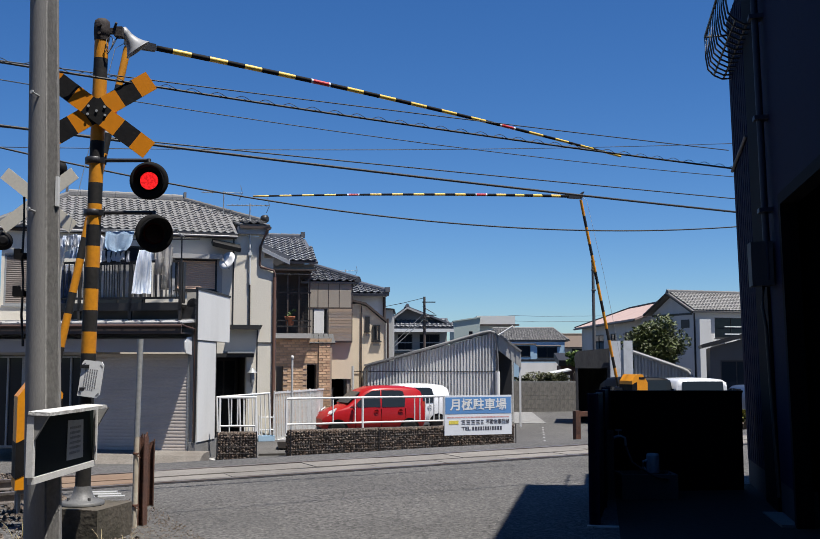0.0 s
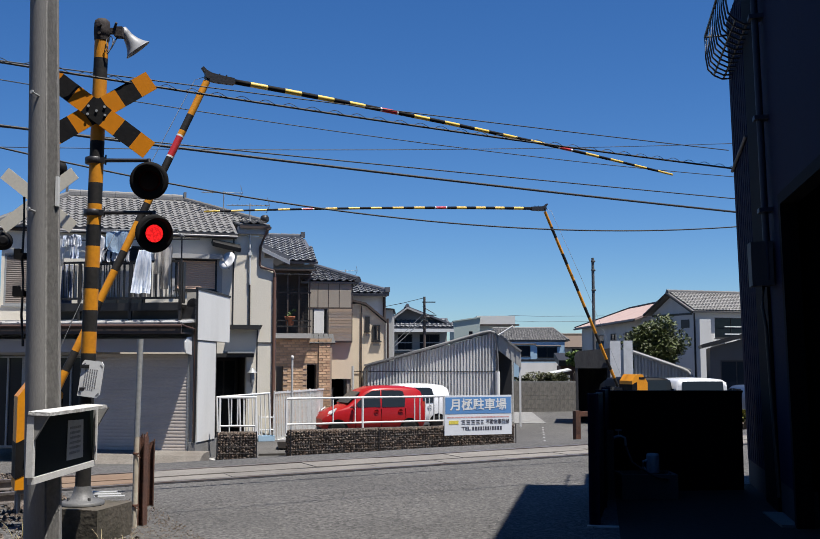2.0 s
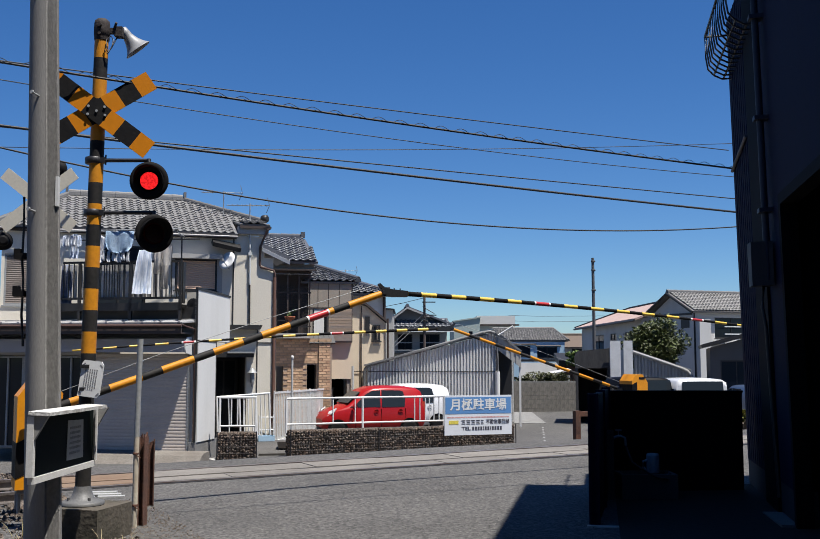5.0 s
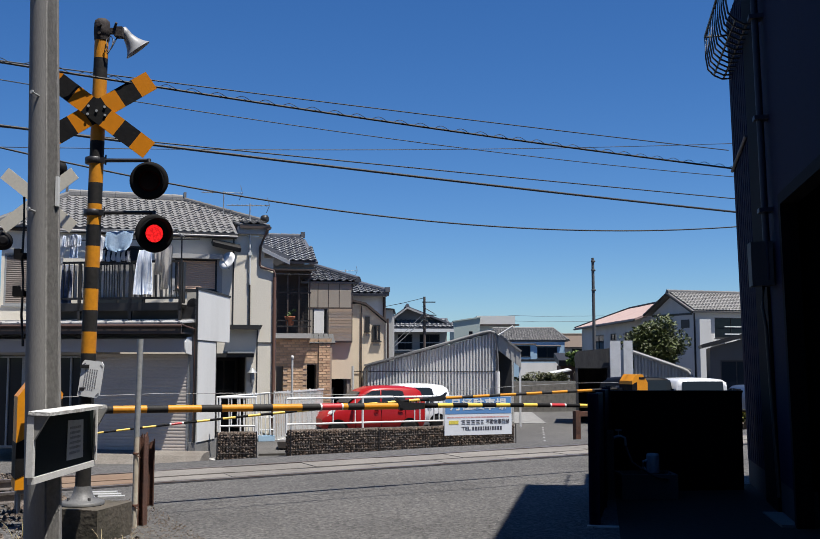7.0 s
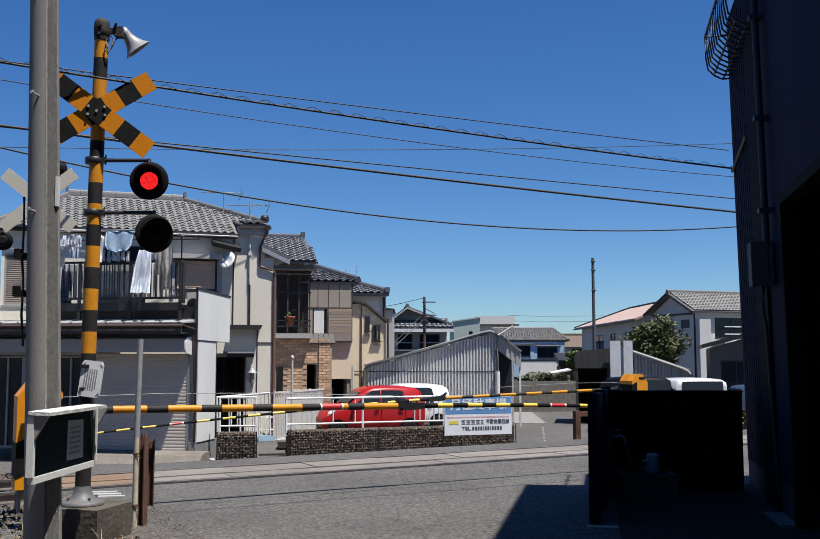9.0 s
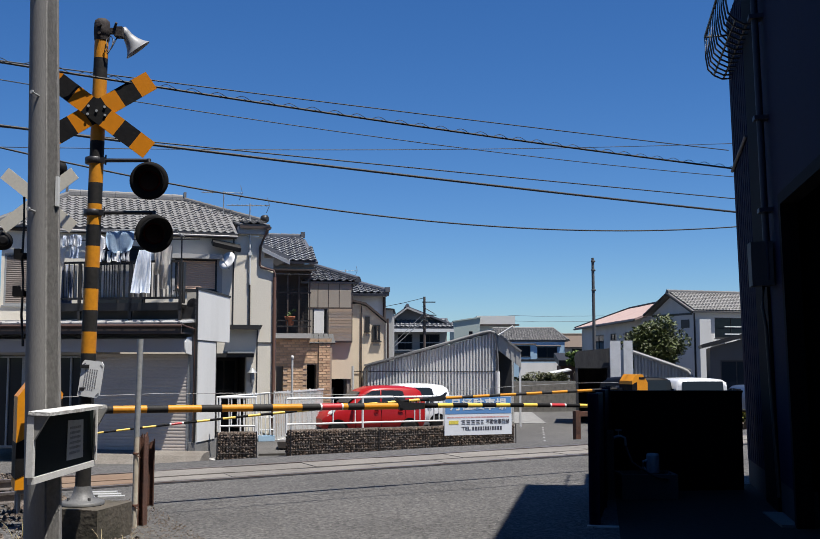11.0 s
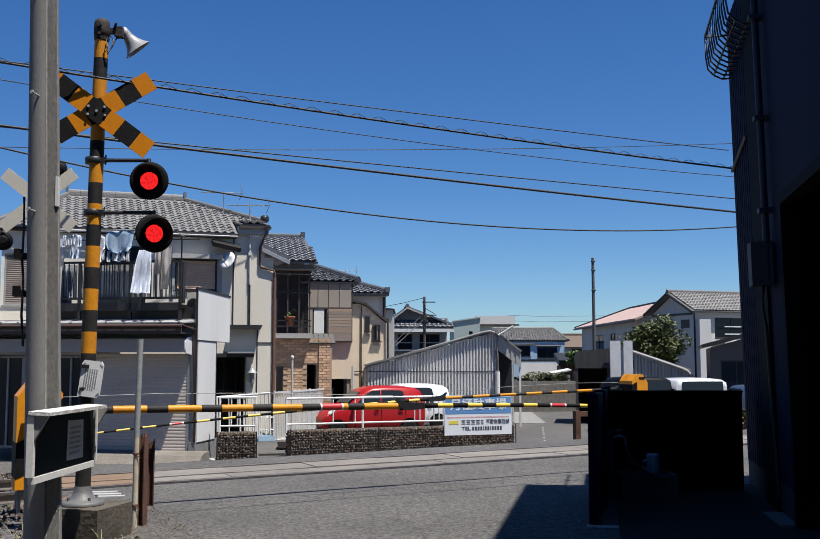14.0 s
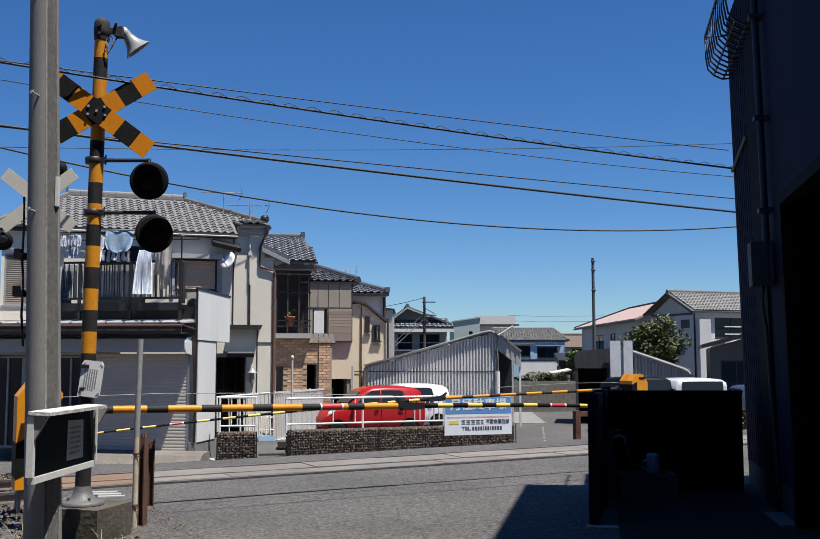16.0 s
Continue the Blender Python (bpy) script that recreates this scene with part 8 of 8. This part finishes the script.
def car(m, paint, label, L=3.395, W=1.475, Hh=1.6, kind="egg", name="car"):
    """A small car from lofted sections; x forward."""
    c = thing(name, m, label, "car")
    if kind == "egg":
        st = [(-0.5, 0.42, 0.8, 0.98, 0.60), (-0.485, 0.3, 0.86, 1.2, 0.63), (-0.46, 0.24, 0.9, 1.45, 0.66), (-0.42, 0.2, 0.9, 1.53, 0.67), (-0.3, 0.2, 0.9, 1.58, 0.68), (-0.12, 0.2, 0.9, 1.6, 0.68), (0.02, 0.2, 0.9, 1.58, 0.68),
              (0.1, 0.2, 0.9, 1.49, 0.67), (0.19, 0.2, 0.9, 1.24, 0.66), (0.26, 0.2, 0.88, 1.04, 0.64), (0.36, 0.2, 0.83, 0.92, 0.62), (0.44, 0.26, 0.72, 0.8, 0.56), (0.5, 0.36, 0.56, 0.6, 0.46)]
    else:
        st = [(-0.5, 0.4, 0.95, 1.62, 0.68), (-0.49, 0.28, 0.98, 1.74, 0.7), (-0.45, 0.22, 1.0, 1.77, 0.72), (-0.2, 0.2, 1.0, 1.78, 0.73), (0.1, 0.2, 0.98, 1.76, 0.73), (0.24, 0.2, 0.96, 1.62, 0.72),
              (0.33, 0.2, 0.95, 1.12, 0.7), (0.42, 0.22, 0.9, 1.0, 0.69), (0.48, 0.28, 0.8, 0.88, 0.64), (0.5, 0.36, 0.66, 0.7, 0.58)]
    k = Hh / max(s[3] for s in st)
    hw = W / 2
    bm = bmesh.new()
    rings = []
    for fx, zb, zm, zt, wf in st:
        x, b, mm, t, w = fx * L, zb * k, zm * k, zt * k, hw * wf / 0.68
        w = min(w, hw)
        in_top = w * (0.93 if t - mm < 0.25 else 0.85 if kind == "egg" else 0.9)
        half = [(0.0, b), (w * 0.85, b), (w * 0.985, b + 0.12), (w, (b + mm) / 2 + 0.03), (w * 0.97, mm), (in_top * 1.0, t - 0.1 if t - mm > 0.25 else (mm + t) / 2), (in_top * 0.86, t - 0.03), (in_top * 0.5, t), (0.0, t + 0.012)]
        full = half + [(-y, z) for y, z in half[-2:0:-1]]
        rings.append([bm.verts.new((x, y, z)) for y, z in full])
    n = len(rings[0])
    for a, b in zip(rings[:-1], rings[1:]):
        for i in range(n):
            bm.faces.new((a[i], a[(i + 1) % n], b[(i + 1) % n], b[i])).smooth = True
    bm.faces.new(rings[0][::-1])
    bm.faces.new(rings[-1])
    body = part("body", bm, paint, c, "painted bodywork")

    def side_y(x, z):
        """Half width of the glasshouse at a height."""
        fx = x / L
        for (x0, _, m0, t0, w0), (x1, _, m1, t1, w1) in zip(st[:-1], st[1:]):
            if x0 <= fx <= x1:
                u = (fx - x0) / (x1 - x0)
                mm, t, w = (m0 + (m1 - m0) * u) * k, (t0 + (t1 - t0) * u) * k, (w0 + (w1 - w0) * u) * hw / 0.68
                w = min(w, hw)
                top_in = w * (0.93 if t - mm < 0.25 else 0.85 if kind == "egg" else 0.9)
                v = min(max((z - mm) / max(t - 0.1 - mm, 0.05), 0), 1)
                return w * 0.97 + (top_in - w * 0.97) * v
        return hw * 0.8
    def pane(name, poly, side, mt, lift=0.012):
        b2 = bmesh.new()
        vs = [b2.verts.new((x, side * (side_y(x, z) + lift), z)) for x, z in poly]
        vo = [b2.verts.new((x, side * (side_y(x, z) - 0.02), z)) for x, z in poly]
        b2.faces.new(vs)
        for i in range(len(vs)):
            b2.faces.new((vs[i], vs[(i + 1) % len(vs)], vo[(i + 1) % len(vs)], vo[i]))
        part(name, b2, mt, c)
    if kind == "egg":
        zs = (0.95 * k, 1.4 * k)
        polys = [[(-0.28 * L, zs[0]), (-0.058 * L, zs[0]), (-0.058 * L, 1.47 * k), (-0.24 * L, 1.46 * k), (-0.27 * L, 1.42 * k), (-0.29 * L, 1.2 * k)], [(-0.042 * L, zs[0]), (0.17 * L, zs[0]), (0.19 * L, 1.04 * k), (0.1 * L, 1.34 * k), (0.04 * L, 1.45 * k), (-0.042 * L, 1.47 * k)],
                 [(0.18 * L, zs[0]), (0.25 * L, zs[0]), (0.2 * L, 1.05 * k)]]
        ws = [(0.395, 0.79), (-0.36, 0.0)]
    else:
        polys = [[(-0.44 * L, 1.08), (-0.2 * L, 1.08), (-0.2 * L, 1.55), (-0.42 * L, 1.52)], [(-0.18 * L, 1.08), (0.02 * L, 1.08), (0.02 * L, 1.56), (-0.18 * L, 1.56)], [(0.04 * L, 1.08), (0.24 * L, 1.08), (0.17 * L, 1.5), (0.04 * L, 1.56)]]
        ws = [(0.33, 0.0), (-0.3, 0.0)]
    for side in (1, -1):
        for q in polys:
            pane("side_window", q, side, window_glass)
    # windscreen and rear window
    for f0, f1, z0, z1, w0, w1 in (((0.255, 0.13, 1.08, 1.42, 0.56, 0.5) if kind == "egg" else (0.335, 0.262, 1.14, 1.52, 0.6, 0.55)), ((-0.488, -0.462, 1.1, 1.4, 0.54, 0.48) if kind == "egg" else (-0.505, -0.493, 1.0, 1.69, 0.68, 0.64))):
        bm = bmesh.new()
        lift = 0.03 if f0 > 0 else -0.03
        slab(bm, [(f0 * L + lift, -w0, z0 * k), (f0 * L + lift, w0, z0 * k), (f1 * L + lift, w1, z1 * k), (f1 * L + lift, -w1, z1 * k)], 0.02)
        part("windscreen" if f0 > 0 else "rear_window", bm, window_glass, c)
    rubber = mat("tyre_rubber", (0.012, 0.012, 0.012), 0.9, spec=0.1, var=0.15)
    alloy = mat("alloy", (0.22, 0.22, 0.225), 0.45, 0.6, var=0.1)
    for fx in (0.37, -0.33) if kind == "egg" else (0.33, -0.31):
        for side in (1, -1):
            bm = bmesh.new()
            wm = pose(fx * L, side * (hw - 0.07), 0.27, 90 * side, 0, 0)
            lathe(bm, [(0.17, -0.09), (0.25, -0.08), (0.27, -0.05), (0.27, 0.05), (0.25, 0.08), (0.17, 0.075), (0.16, 0.05)], wm, 22)
            wh = part("wheel", bm, rubber, c, "black tyre")
            bm = bmesh.new()
            lathe(bm, [(0.175, 0.06), (0.16, 0.07), (0.15, 0.05), (0.05, 0.06), (0.0001, 0.065)], wm, 18)
            for q in range(5):
                a = q * 1.2566
                box(bm, wm @ Vector((0.1 * math.cos(a), 0.1 * math.sin(a), 0.068)), (0.14, 0.03, 0.012), (wm @ Matrix.Rotation(a, 4, "Z")).to_3x3())
            part("rim", bm, alloy, wh)
            bm = bmesh.new()
            arc = [(fx * L + 0.33 * math.cos(radians(a)), 0.27 + 0.33 * math.sin(radians(a))) for a in range(0, 181, 15)]
            prism(bm, arc, 0.02, pose(0, side * (hw - 0.005) - 0.01, 0))
            part("wheel_arch", bm, mat("arch_black", (0.006, 0.006, 0.006), 0.9, spec=0.05), c)
    for side in (1, -1):
        bm = bmesh.new()
        lathe(bm, [(0.0001, -0.05), (0.06, -0.04), (0.09, 0.0), (0.08, 0.04), (0.0001, 0.06)], pose(0.22 * L, side * (hw + 0.06), 0.97 * k, 0, 90, 0), 12)
        part("mirror", bm, paint, c)
        bm = bmesh.new()
        y = side * (hw * 0.74)
        slab(bm, [(0.405 * L, y + side * 0.1, 0.8 * k), (0.455 * L, y, 0.68 * k), (0.43 * L, y - side * 0.1, 0.82 * k), (0.37 * L, y + side * 0.05, 0.93 * k)], 0.03)
        part("headlight", bm, mat("lamp_clear", (0.6, 0.6, 0.6), 0.1, var=0.05), c)
        bm = bmesh.new()
        box(bm, (-0.475 * L, side * hw * 0.84, 0.95 * k), (0.1, 0.1, 0.3))
        part("tail_light", bm, mat("tail_red", (0.5, 0.05, 0.02), 0.2, var=0.05), c, bevel=0.02)
        for fx in (0.0, -0.24):
            bm = bmesh.new()
            wm = pose(fx * L, side * (hw - 0.012), 0.8 * k, -90 * side, 0, 0)
            lathe(bm, [(0.05, 0.0), (0.075, 0.012), (0.085, 0.018), (0.085, 0.0)], wm, 18)
            span(bm, (fx * L - 0.06, side * (hw - 0.004), 0.785 * k), (fx * L + 0.06, side * (hw + 0.016), 0.81 * k))
            part("door_handle", bm, paint, c)
        for fx in (0.2, -0.05, -0.29):
            bm = bmesh.new()
            span(bm, (fx * L - 0.004, side * (hw - 0.02), 0.3), (fx * L + 0.004, side * (hw + 0.003), 0.9 * k))
            part("door_gap", bm, mat("arch_black", (0.006, 0.006, 0.006), 0.9, spec=0.05), c)
    return c


red_car = mat("red_car_paint", (0.36, 0.008, 0.009), 0.35, 0.0, var=0.03, scale=2, fine=20, bump=0.0, coat=0.25, spec=0.25)
white_car = mat("white_car_paint", (0.75, 0.75, 0.75), 0.25, 0.0, var=0.02, scale=2, fine=20, bump=0.0, coat=0.6)
dark_car = mat("dark_car_paint", (0.006, 0.005, 0.005), 0.5, 0.0, var=0.02, scale=2, fine=20, bump=0.0, spec=0.08)
car(pose(-1.32, 32.2, -0.85, 0, 0, 202), red_car, "red egg-shaped small car parked behind the fence")
car(pose(-0.35, 34.9, -0.86, 0, 0, 202), white_car, "white small car parked behind the red one", 3.395, 1.475, 1.62)
car(pose(8.72, 32.4, -0.84, 0, 0, 97), white_car, "white boxy van parked beyond the barrier", 3.4, 1.72, 1.85, "van", "van")
car(pose(7.1, 32.6, -0.84, 0, 0, 100), dark_car, "dark car parked beside the white van", 3.4, 1.5, 1.88, "van")
car(pose(11.45, 34.0, -0.8, 0, 0, 95), mat("slate_car_paint", (0.06, 0.09, 0.16), 0.35, 0.0, var=0.03, coat=0.4), "slate blue car parked by the grey outbuilding", 3.4, 1.5, 1.55)

bm = bmesh.new()
rnd = random.Random(8)
for i in range(7):
    y = 26.6 + i * 1.5
    x = 3.5 + (y - 26.4) * 0.125
    for k in range(3):
        a, b = x + 0.025 * k, y + k * 0.2
        z = ground_z(a, b + 0.1) + 0.01
        quad(bm, [(a, b, z), (a + 0.06, b, z), (a + 0.084, b + 0.19, z), (a + 0.024, b + 0.19, z)])
solid("road_marking", bm, mat("worn_line_paint", (0.27, 0.27, 0.265), 0.85, var=0.3, scale=8, fine=40, bump=0.1), Matrix(), "worn white painted line on the far road", "road marking", kind="structure")
bm = bmesh.new()
prism(bm, [(0, -0.2), (1.2, -0.2), (1.2, 0.0), (0, 0.0)], 8.0)
solid("concrete_strip", bm, concrete, pose(3.98, 38.4, ground_z(4.6, 40) + 0.02, 0, 0, -3), "pale concrete strip beside the far road", "pavement", kind="structure")

# ---- greenery and poles ----
tree(pose(10.35, 42.5, -1.0), 3.6, (0, 0, 3.25), (1.2, 1.2, 1.12), 9000, 0.1, (0.058, 0.075, 0.014), "dense dark green broadleaf tree before a white house", 5)
tree(pose(9.55, 58, -1.1), 2.6, (0, 0, 2.6), (0.65, 0.7, 0.6), 900, 0.1, (0.11, 0.17, 0.03), "small light green tree behind the shed", 6)
tree(pose(5.6, 50, -0.9), 1.8, (0.1, 0, 1.3), (1.0, 0.5, 0.55), 1500, 0.08, (0.08, 0.085, 0.035), "straggly shrub behind the block wall", 7)
tree(pose(7.0, 52, -0.9), 1.9, (0.1, 0, 1.55), (1.2, 0.5, 0.45), 1500, 0.08, (0.09, 0.095, 0.03), "low overgrown shrub behind the block wall", 9)

tree(pose(6.98, 21.2, -0.2), 0.75, (0, 0, 0.45), (0.22, 0.22, 0.32), 700, 0.04, (0.2, 0.19, 0.03), "small yellow-green shrub beside the far barrier", 11)


def far_poles():
    p = thing("utility_pole", pose(0.72, 50, -1.0), "brown-grey utility pole with cross arms", "utility pole")
    bm = bmesh.new()
    tube(bm, (0, 0, 0), (0, 0, 5.7), 0.085, 0.06, 10)
    part("shaft", bm, mat("tarred_pole", (0.09, 0.07, 0.06), 0.85, var=0.2), p)
    bm = bmesh.new()
    for z, a in ((5.4, 0.55), (4.75, 0.6), (4.2, 0.4)):
        span(bm, (-0.12, -0.14, z), (a, -0.09, z + 0.05))
    for z in (5.2, 4.6):
        pipe(bm, [(-0.1, -0.1, z), (0.5, -0.1, z - 0.35)], 0.02, 6)
    part("cross_arm", bm, dark_steel, p)
    bm = bmesh.new()
    pipe(bm, [(0, 0, 4.6), (-2.9, 0, 1.9)], 0.02, 5)
    pipe(bm, [(0, 0, 4.9), (-1.5, 0, 3.4), (-3.0, 0, 2.6)], 0.015, 5)
    part("stay_wire", bm, galv, p)
    bm = bmesh.new()
    tube(bm, (0, 0, 0), (-0.02, 0, 7.1), 0.085, 0.065, 12)
    for z in (5.6, 6.5, 6.9):
        lathe(bm, [(0.09, z), (0.1, z + 0.02), (0.1, z + 0.06), (0.09, z + 0.08)], None, 12)
    solid("steel_pole", bm, mat("dull_steel", (0.085, 0.087, 0.09), 0.7, var=0.15), pose(8.28, 45, -0.95), "tall grey steel pole without wires", "pole")


far_poles()


def aerial(m, label, seed):
    a = thing("aerial", m, label, "television aerial")
    bm = bmesh.new()
    tube(bm, (0, 0, -0.8), (0, 0, 0.25), 0.014, n=6)
    tube(bm, (-0.6, 0, 0.2), (0.5, 0, 0.2), 0.012, n=6)
    part("mast", bm, galv, a)
    bm = bmesh.new()
    for i in range(9):
        x = -0.55 + i * 0.12
        tube(bm, (x, -0.16, 0.2), (x, 0.16, 0.2), 0.006, n=5)
    pipe(bm, [(0.45, -0.05, 0.4), (0.5, 0, 0.2), (0.42, 0.05, 0.02)], 0.008, 5)
    part("elements", bm, galv, a)


aerial(pose(-5.08, 27.0, 5.92, 0, 0, 8), "thin metal television aerial above the tiled roof", 1)
aerial(MAIN @ pose(0.46, -0.06, 5.85, 0, 0, -15), "thin metal television aerial on the wall mast", 2)
aerial(pose(-2.72, 42.0, 5.1, 0, 0, 5), "small television aerial on the far roof", 3)


def far_guard():
    f = thing("guard_rail", pose(3.55, 21.5, -0.4, 0, 0, 24), "rusty brown guard rail of two posts beyond the track", "guard rail")
    for x in (0.0, 0.42):
        bm = bmesh.new()
        span(bm, (x - 0.06, -0.06, -0.2), (x + 0.06, 0.06, 0.9))
        part("post", bm, rust, f, bevel=0.01)
    bm = bmesh.new()
    span(bm, (0.06, -0.05, 0.78), (1.6, 0.05, 0.88))
    part("rail", bm, rust, f)


far_guard()

# ---- overhead wires ----


def wire(name, s, pts, r, label, helix=None, reach=6.0):
    """A wire across the view at s metres from the eye across the track: three (along, height) points fix its hang."""
    (a, za), (b, zb), (c, zc) = pts
    bm = bmesh.new()
    line = []
    lo, hi = a - 8.0, c + reach
    for i in range(61):
        t = lo + (hi - lo) * i / 60
        z = za * (t - b) * (t - c) / ((a - b) * (a - c)) + zb * (t - a) * (t - c) / ((b - a) * (b - c)) + zc * (t - a) * (t - b) / ((c - a) * (c - b))
        line.append(along(t, s, z))
    pipe(bm, line, r, 6)
    w = solid(name, bm, wire_mat, Matrix(), label, "overhead wire", "overhead wires", "structure")
    if helix:
        bm = bmesh.new()
        pts2 = []
        n = int((hi - lo) / helix * 8)
        for i in range(n):
            u = i / (n - 1) * 60
            k = min(int(u), 59)
            p = line[k].lerp(line[k + 1], u - k)
            an = i / 8 * 6.28319
            pts2.append(p + Vector((0, 0.02 * math.cos(an), 0.018 + 0.02 * math.sin(an))))
        pipe(bm, pts2, r * 0.3, 4)
        part("spiral_hanger", bm, wire_mat, w)


wire("overhead_wire", 9.2, [(0.52, 4.17), (3.65, 4.05), (8.91, 3.94)], 0.011, "black cable with a spiral hanger to the dark building", 0.24, 0.0)
wire("overhead_wire", 9.6, [(1.05, 4.29), (4.16, 4.27), (8.44, 4.27)], 0.006, "thin black wire above the cable", None, 0.8)
wire("overhead_wire", 16.0, [(0.92, 5.8), (5.95, 5.57), (15.49, 5.49)], 0.008, "thin black wire over the track")
wire("overhead_wire", 14.0, [(0.82, 4.66), (5.55, 4.51), (13.58, 4.34)], 0.02, "thick black cable over the track")
wire("overhead_wire", 14.0, [(0.82, 4.645), (5.55, 4.615), (13.54, 4.59)], 0.01, "thin black wire over the track")
wire("overhead_wire", 15.5, [(0.92, 4.665), (6.15, 4.085), (15.03, 4.32)], 0.014, "slack black cable over the track")
wire("overhead_wire", 24.0, [(2.77, 6.46), (9.52, 7.04), (23.16, 8.51)], 0.01, "thin distant wire above the roofs")
bm = bmesh.new()
for z in (5.1, 5.6):
    pipe(bm, [(9, 92, z), (12, 92, z - 0.1), (18, 92, z - 0.05)], 0.014, 5)
pipe(bm, [(0.72, 50, 4.65), (-0.3, 50, 4.4), (-1.3, 50, 4.2)], 0.014, 5)
solid("distant_wires", bm, wire_mat, Matrix(), "thin far wires low over the roofs", "overhead wire", kind="stuff")
# ---- what moves ----
UPPER_ON = [(-0.3, 0.5), (1.2, 1.7), (2.5, 3.0), (3.7, 4.2), (4.9, 5.5), (6.2, 6.8), (7.5, 8.0), (8.7, 9.2), (9.9, 10.5), (11.2, 11.8), (12.5, 13.0), (13.8, 14.3), (15.0, 15.6)]
LOWER_ON = [(0.4, 1.0), (1.7, 2.2), (2.9, 3.4), (4.1, 4.7), (5.4, 5.9), (6.6, 7.1), (7.8, 8.4), (9.1, 9.6), (10.3, 10.9), (11.5, 12.1), (12.8, 13.3), (14.0, 14.5), (15.2, 15.7)]
NEAR_ARM = [(0, 79.6), (1.05, 79.6), (1.25, 78.7), (1.5, 75.4), (2, 66.3), (2.5, 57.5), (3, 49.6), (3.5, 41.6), (4, 34.0), (4.2, 31.1), (4.7, 23.6), (5.2, 16.2), (5.7, 8.9), (6.0, 4.8), (6.3, 1.2), (6.5, -0.2), (6.7, -0.5), (16, -0.5)]
NEAR_TIP = [(0, -4.0), (1.05, -4.0), (1.5, -4.0), (2, -3.2), (3, -3.0), (4, -2.3), (5.2, -1.6), (6.3, -0.8), (6.7, -0.5), (16, -0.5)]
FAR_ARM = [(0, 77.5), (1.05, 77.5), (1.25, 76.5), (1.5, 73.2), (2, 64.3), (2.5, 55.4), (3, 47.4), (3.5, 39.4), (4, 31.6), (4.2, 28.6), (4.7, 21.4), (5.2, 14.4), (5.7, 7.5), (6.0, 3.6), (6.3, 0.2), (6.5, -1.5), (6.7, -1.8), (16, -1.8)]
FAR_TIP = [(0, -2.6), (1.05, -2.6), (1.5, -2.6), (2, -2.8), (3, -3.0), (4, -2.4), (5.2, -2.6), (6.3, -3.0), (6.7, -3.2), (16, -3.2)]


def between(rows, t):
    for (a, va), (b, vb) in zip(rows[:-1], rows[1:]):
        if a <= t <= b:
            return va + (vb - va) * (t - a) / (b - a)
    return rows[-1][1]


def lens_rows(on, m):
    """The lens stands with its lit side out while on; it turns in a tenth of a second."""
    ang = 0.0 if on[0][0] <= 0 <= on[0][1] else 180.0
    rows = [(0.0, ang)]
    for a, b in on:
        if a > 0.1:
            rows.append((a - 0.1, ang))
            for k in (1, 2, 3):
                rows.append((a - 0.1 + k / 30, ang + 60 * k))
            ang += 180
        if b + 0.1 <= 16.0:
            rows.append((b, ang))
            for k in (1, 2, 3):
                rows.append((b + k / 30, ang + 60 * k))
            ang += 180
    rows.append((16.0, ang)) if rows[-1][0] < 16.0 else None
    out, last = [], -1.0
    for t, q in rows:
        if t > last + 0.01:
            out.append((t, m @ pose(0, 0, 0, 0, q, 0)))
            last = t
    return out


def motions():
    gates = [q for q in MOVES if q[0] == "gate"]
    for (_, arm, tip), rows, tips in zip(gates, (NEAR_ARM, FAR_ARM), (NEAR_TIP, FAR_TIP)):
        walk(arm, [(t, pose(0, 0, 0, 0, -a, 0)) for t, a in rows])
        walk(tip, [(t, pose(4.02, 0, 0, 0, a - between(tips, t), 0)) for t, a in rows])
    for q in MOVES:
        if q[0] in ("upper", "lower"):
            walk(q[1], lens_rows(UPPER_ON if q[0] == "upper" else LOWER_ON, q[2]))
        elif q[0] == "swing":
            _, ob, m, amp, seed = q
            rows = []
            t = 0.0
            while t <= 16.0001:
                a = amp * (math.sin(2.1 * t + seed) + 0.6 * math.sin(3.7 * t + 2.3 * seed))
                b = 0.5 * amp * math.sin(1.7 * t + 1.9 * seed)
                rows.append((t, m @ pose(0, 0, 0, a - 2.5 * amp, b * 0.3, b)))
                t += 0.5
            walk(ob, rows)


motions()
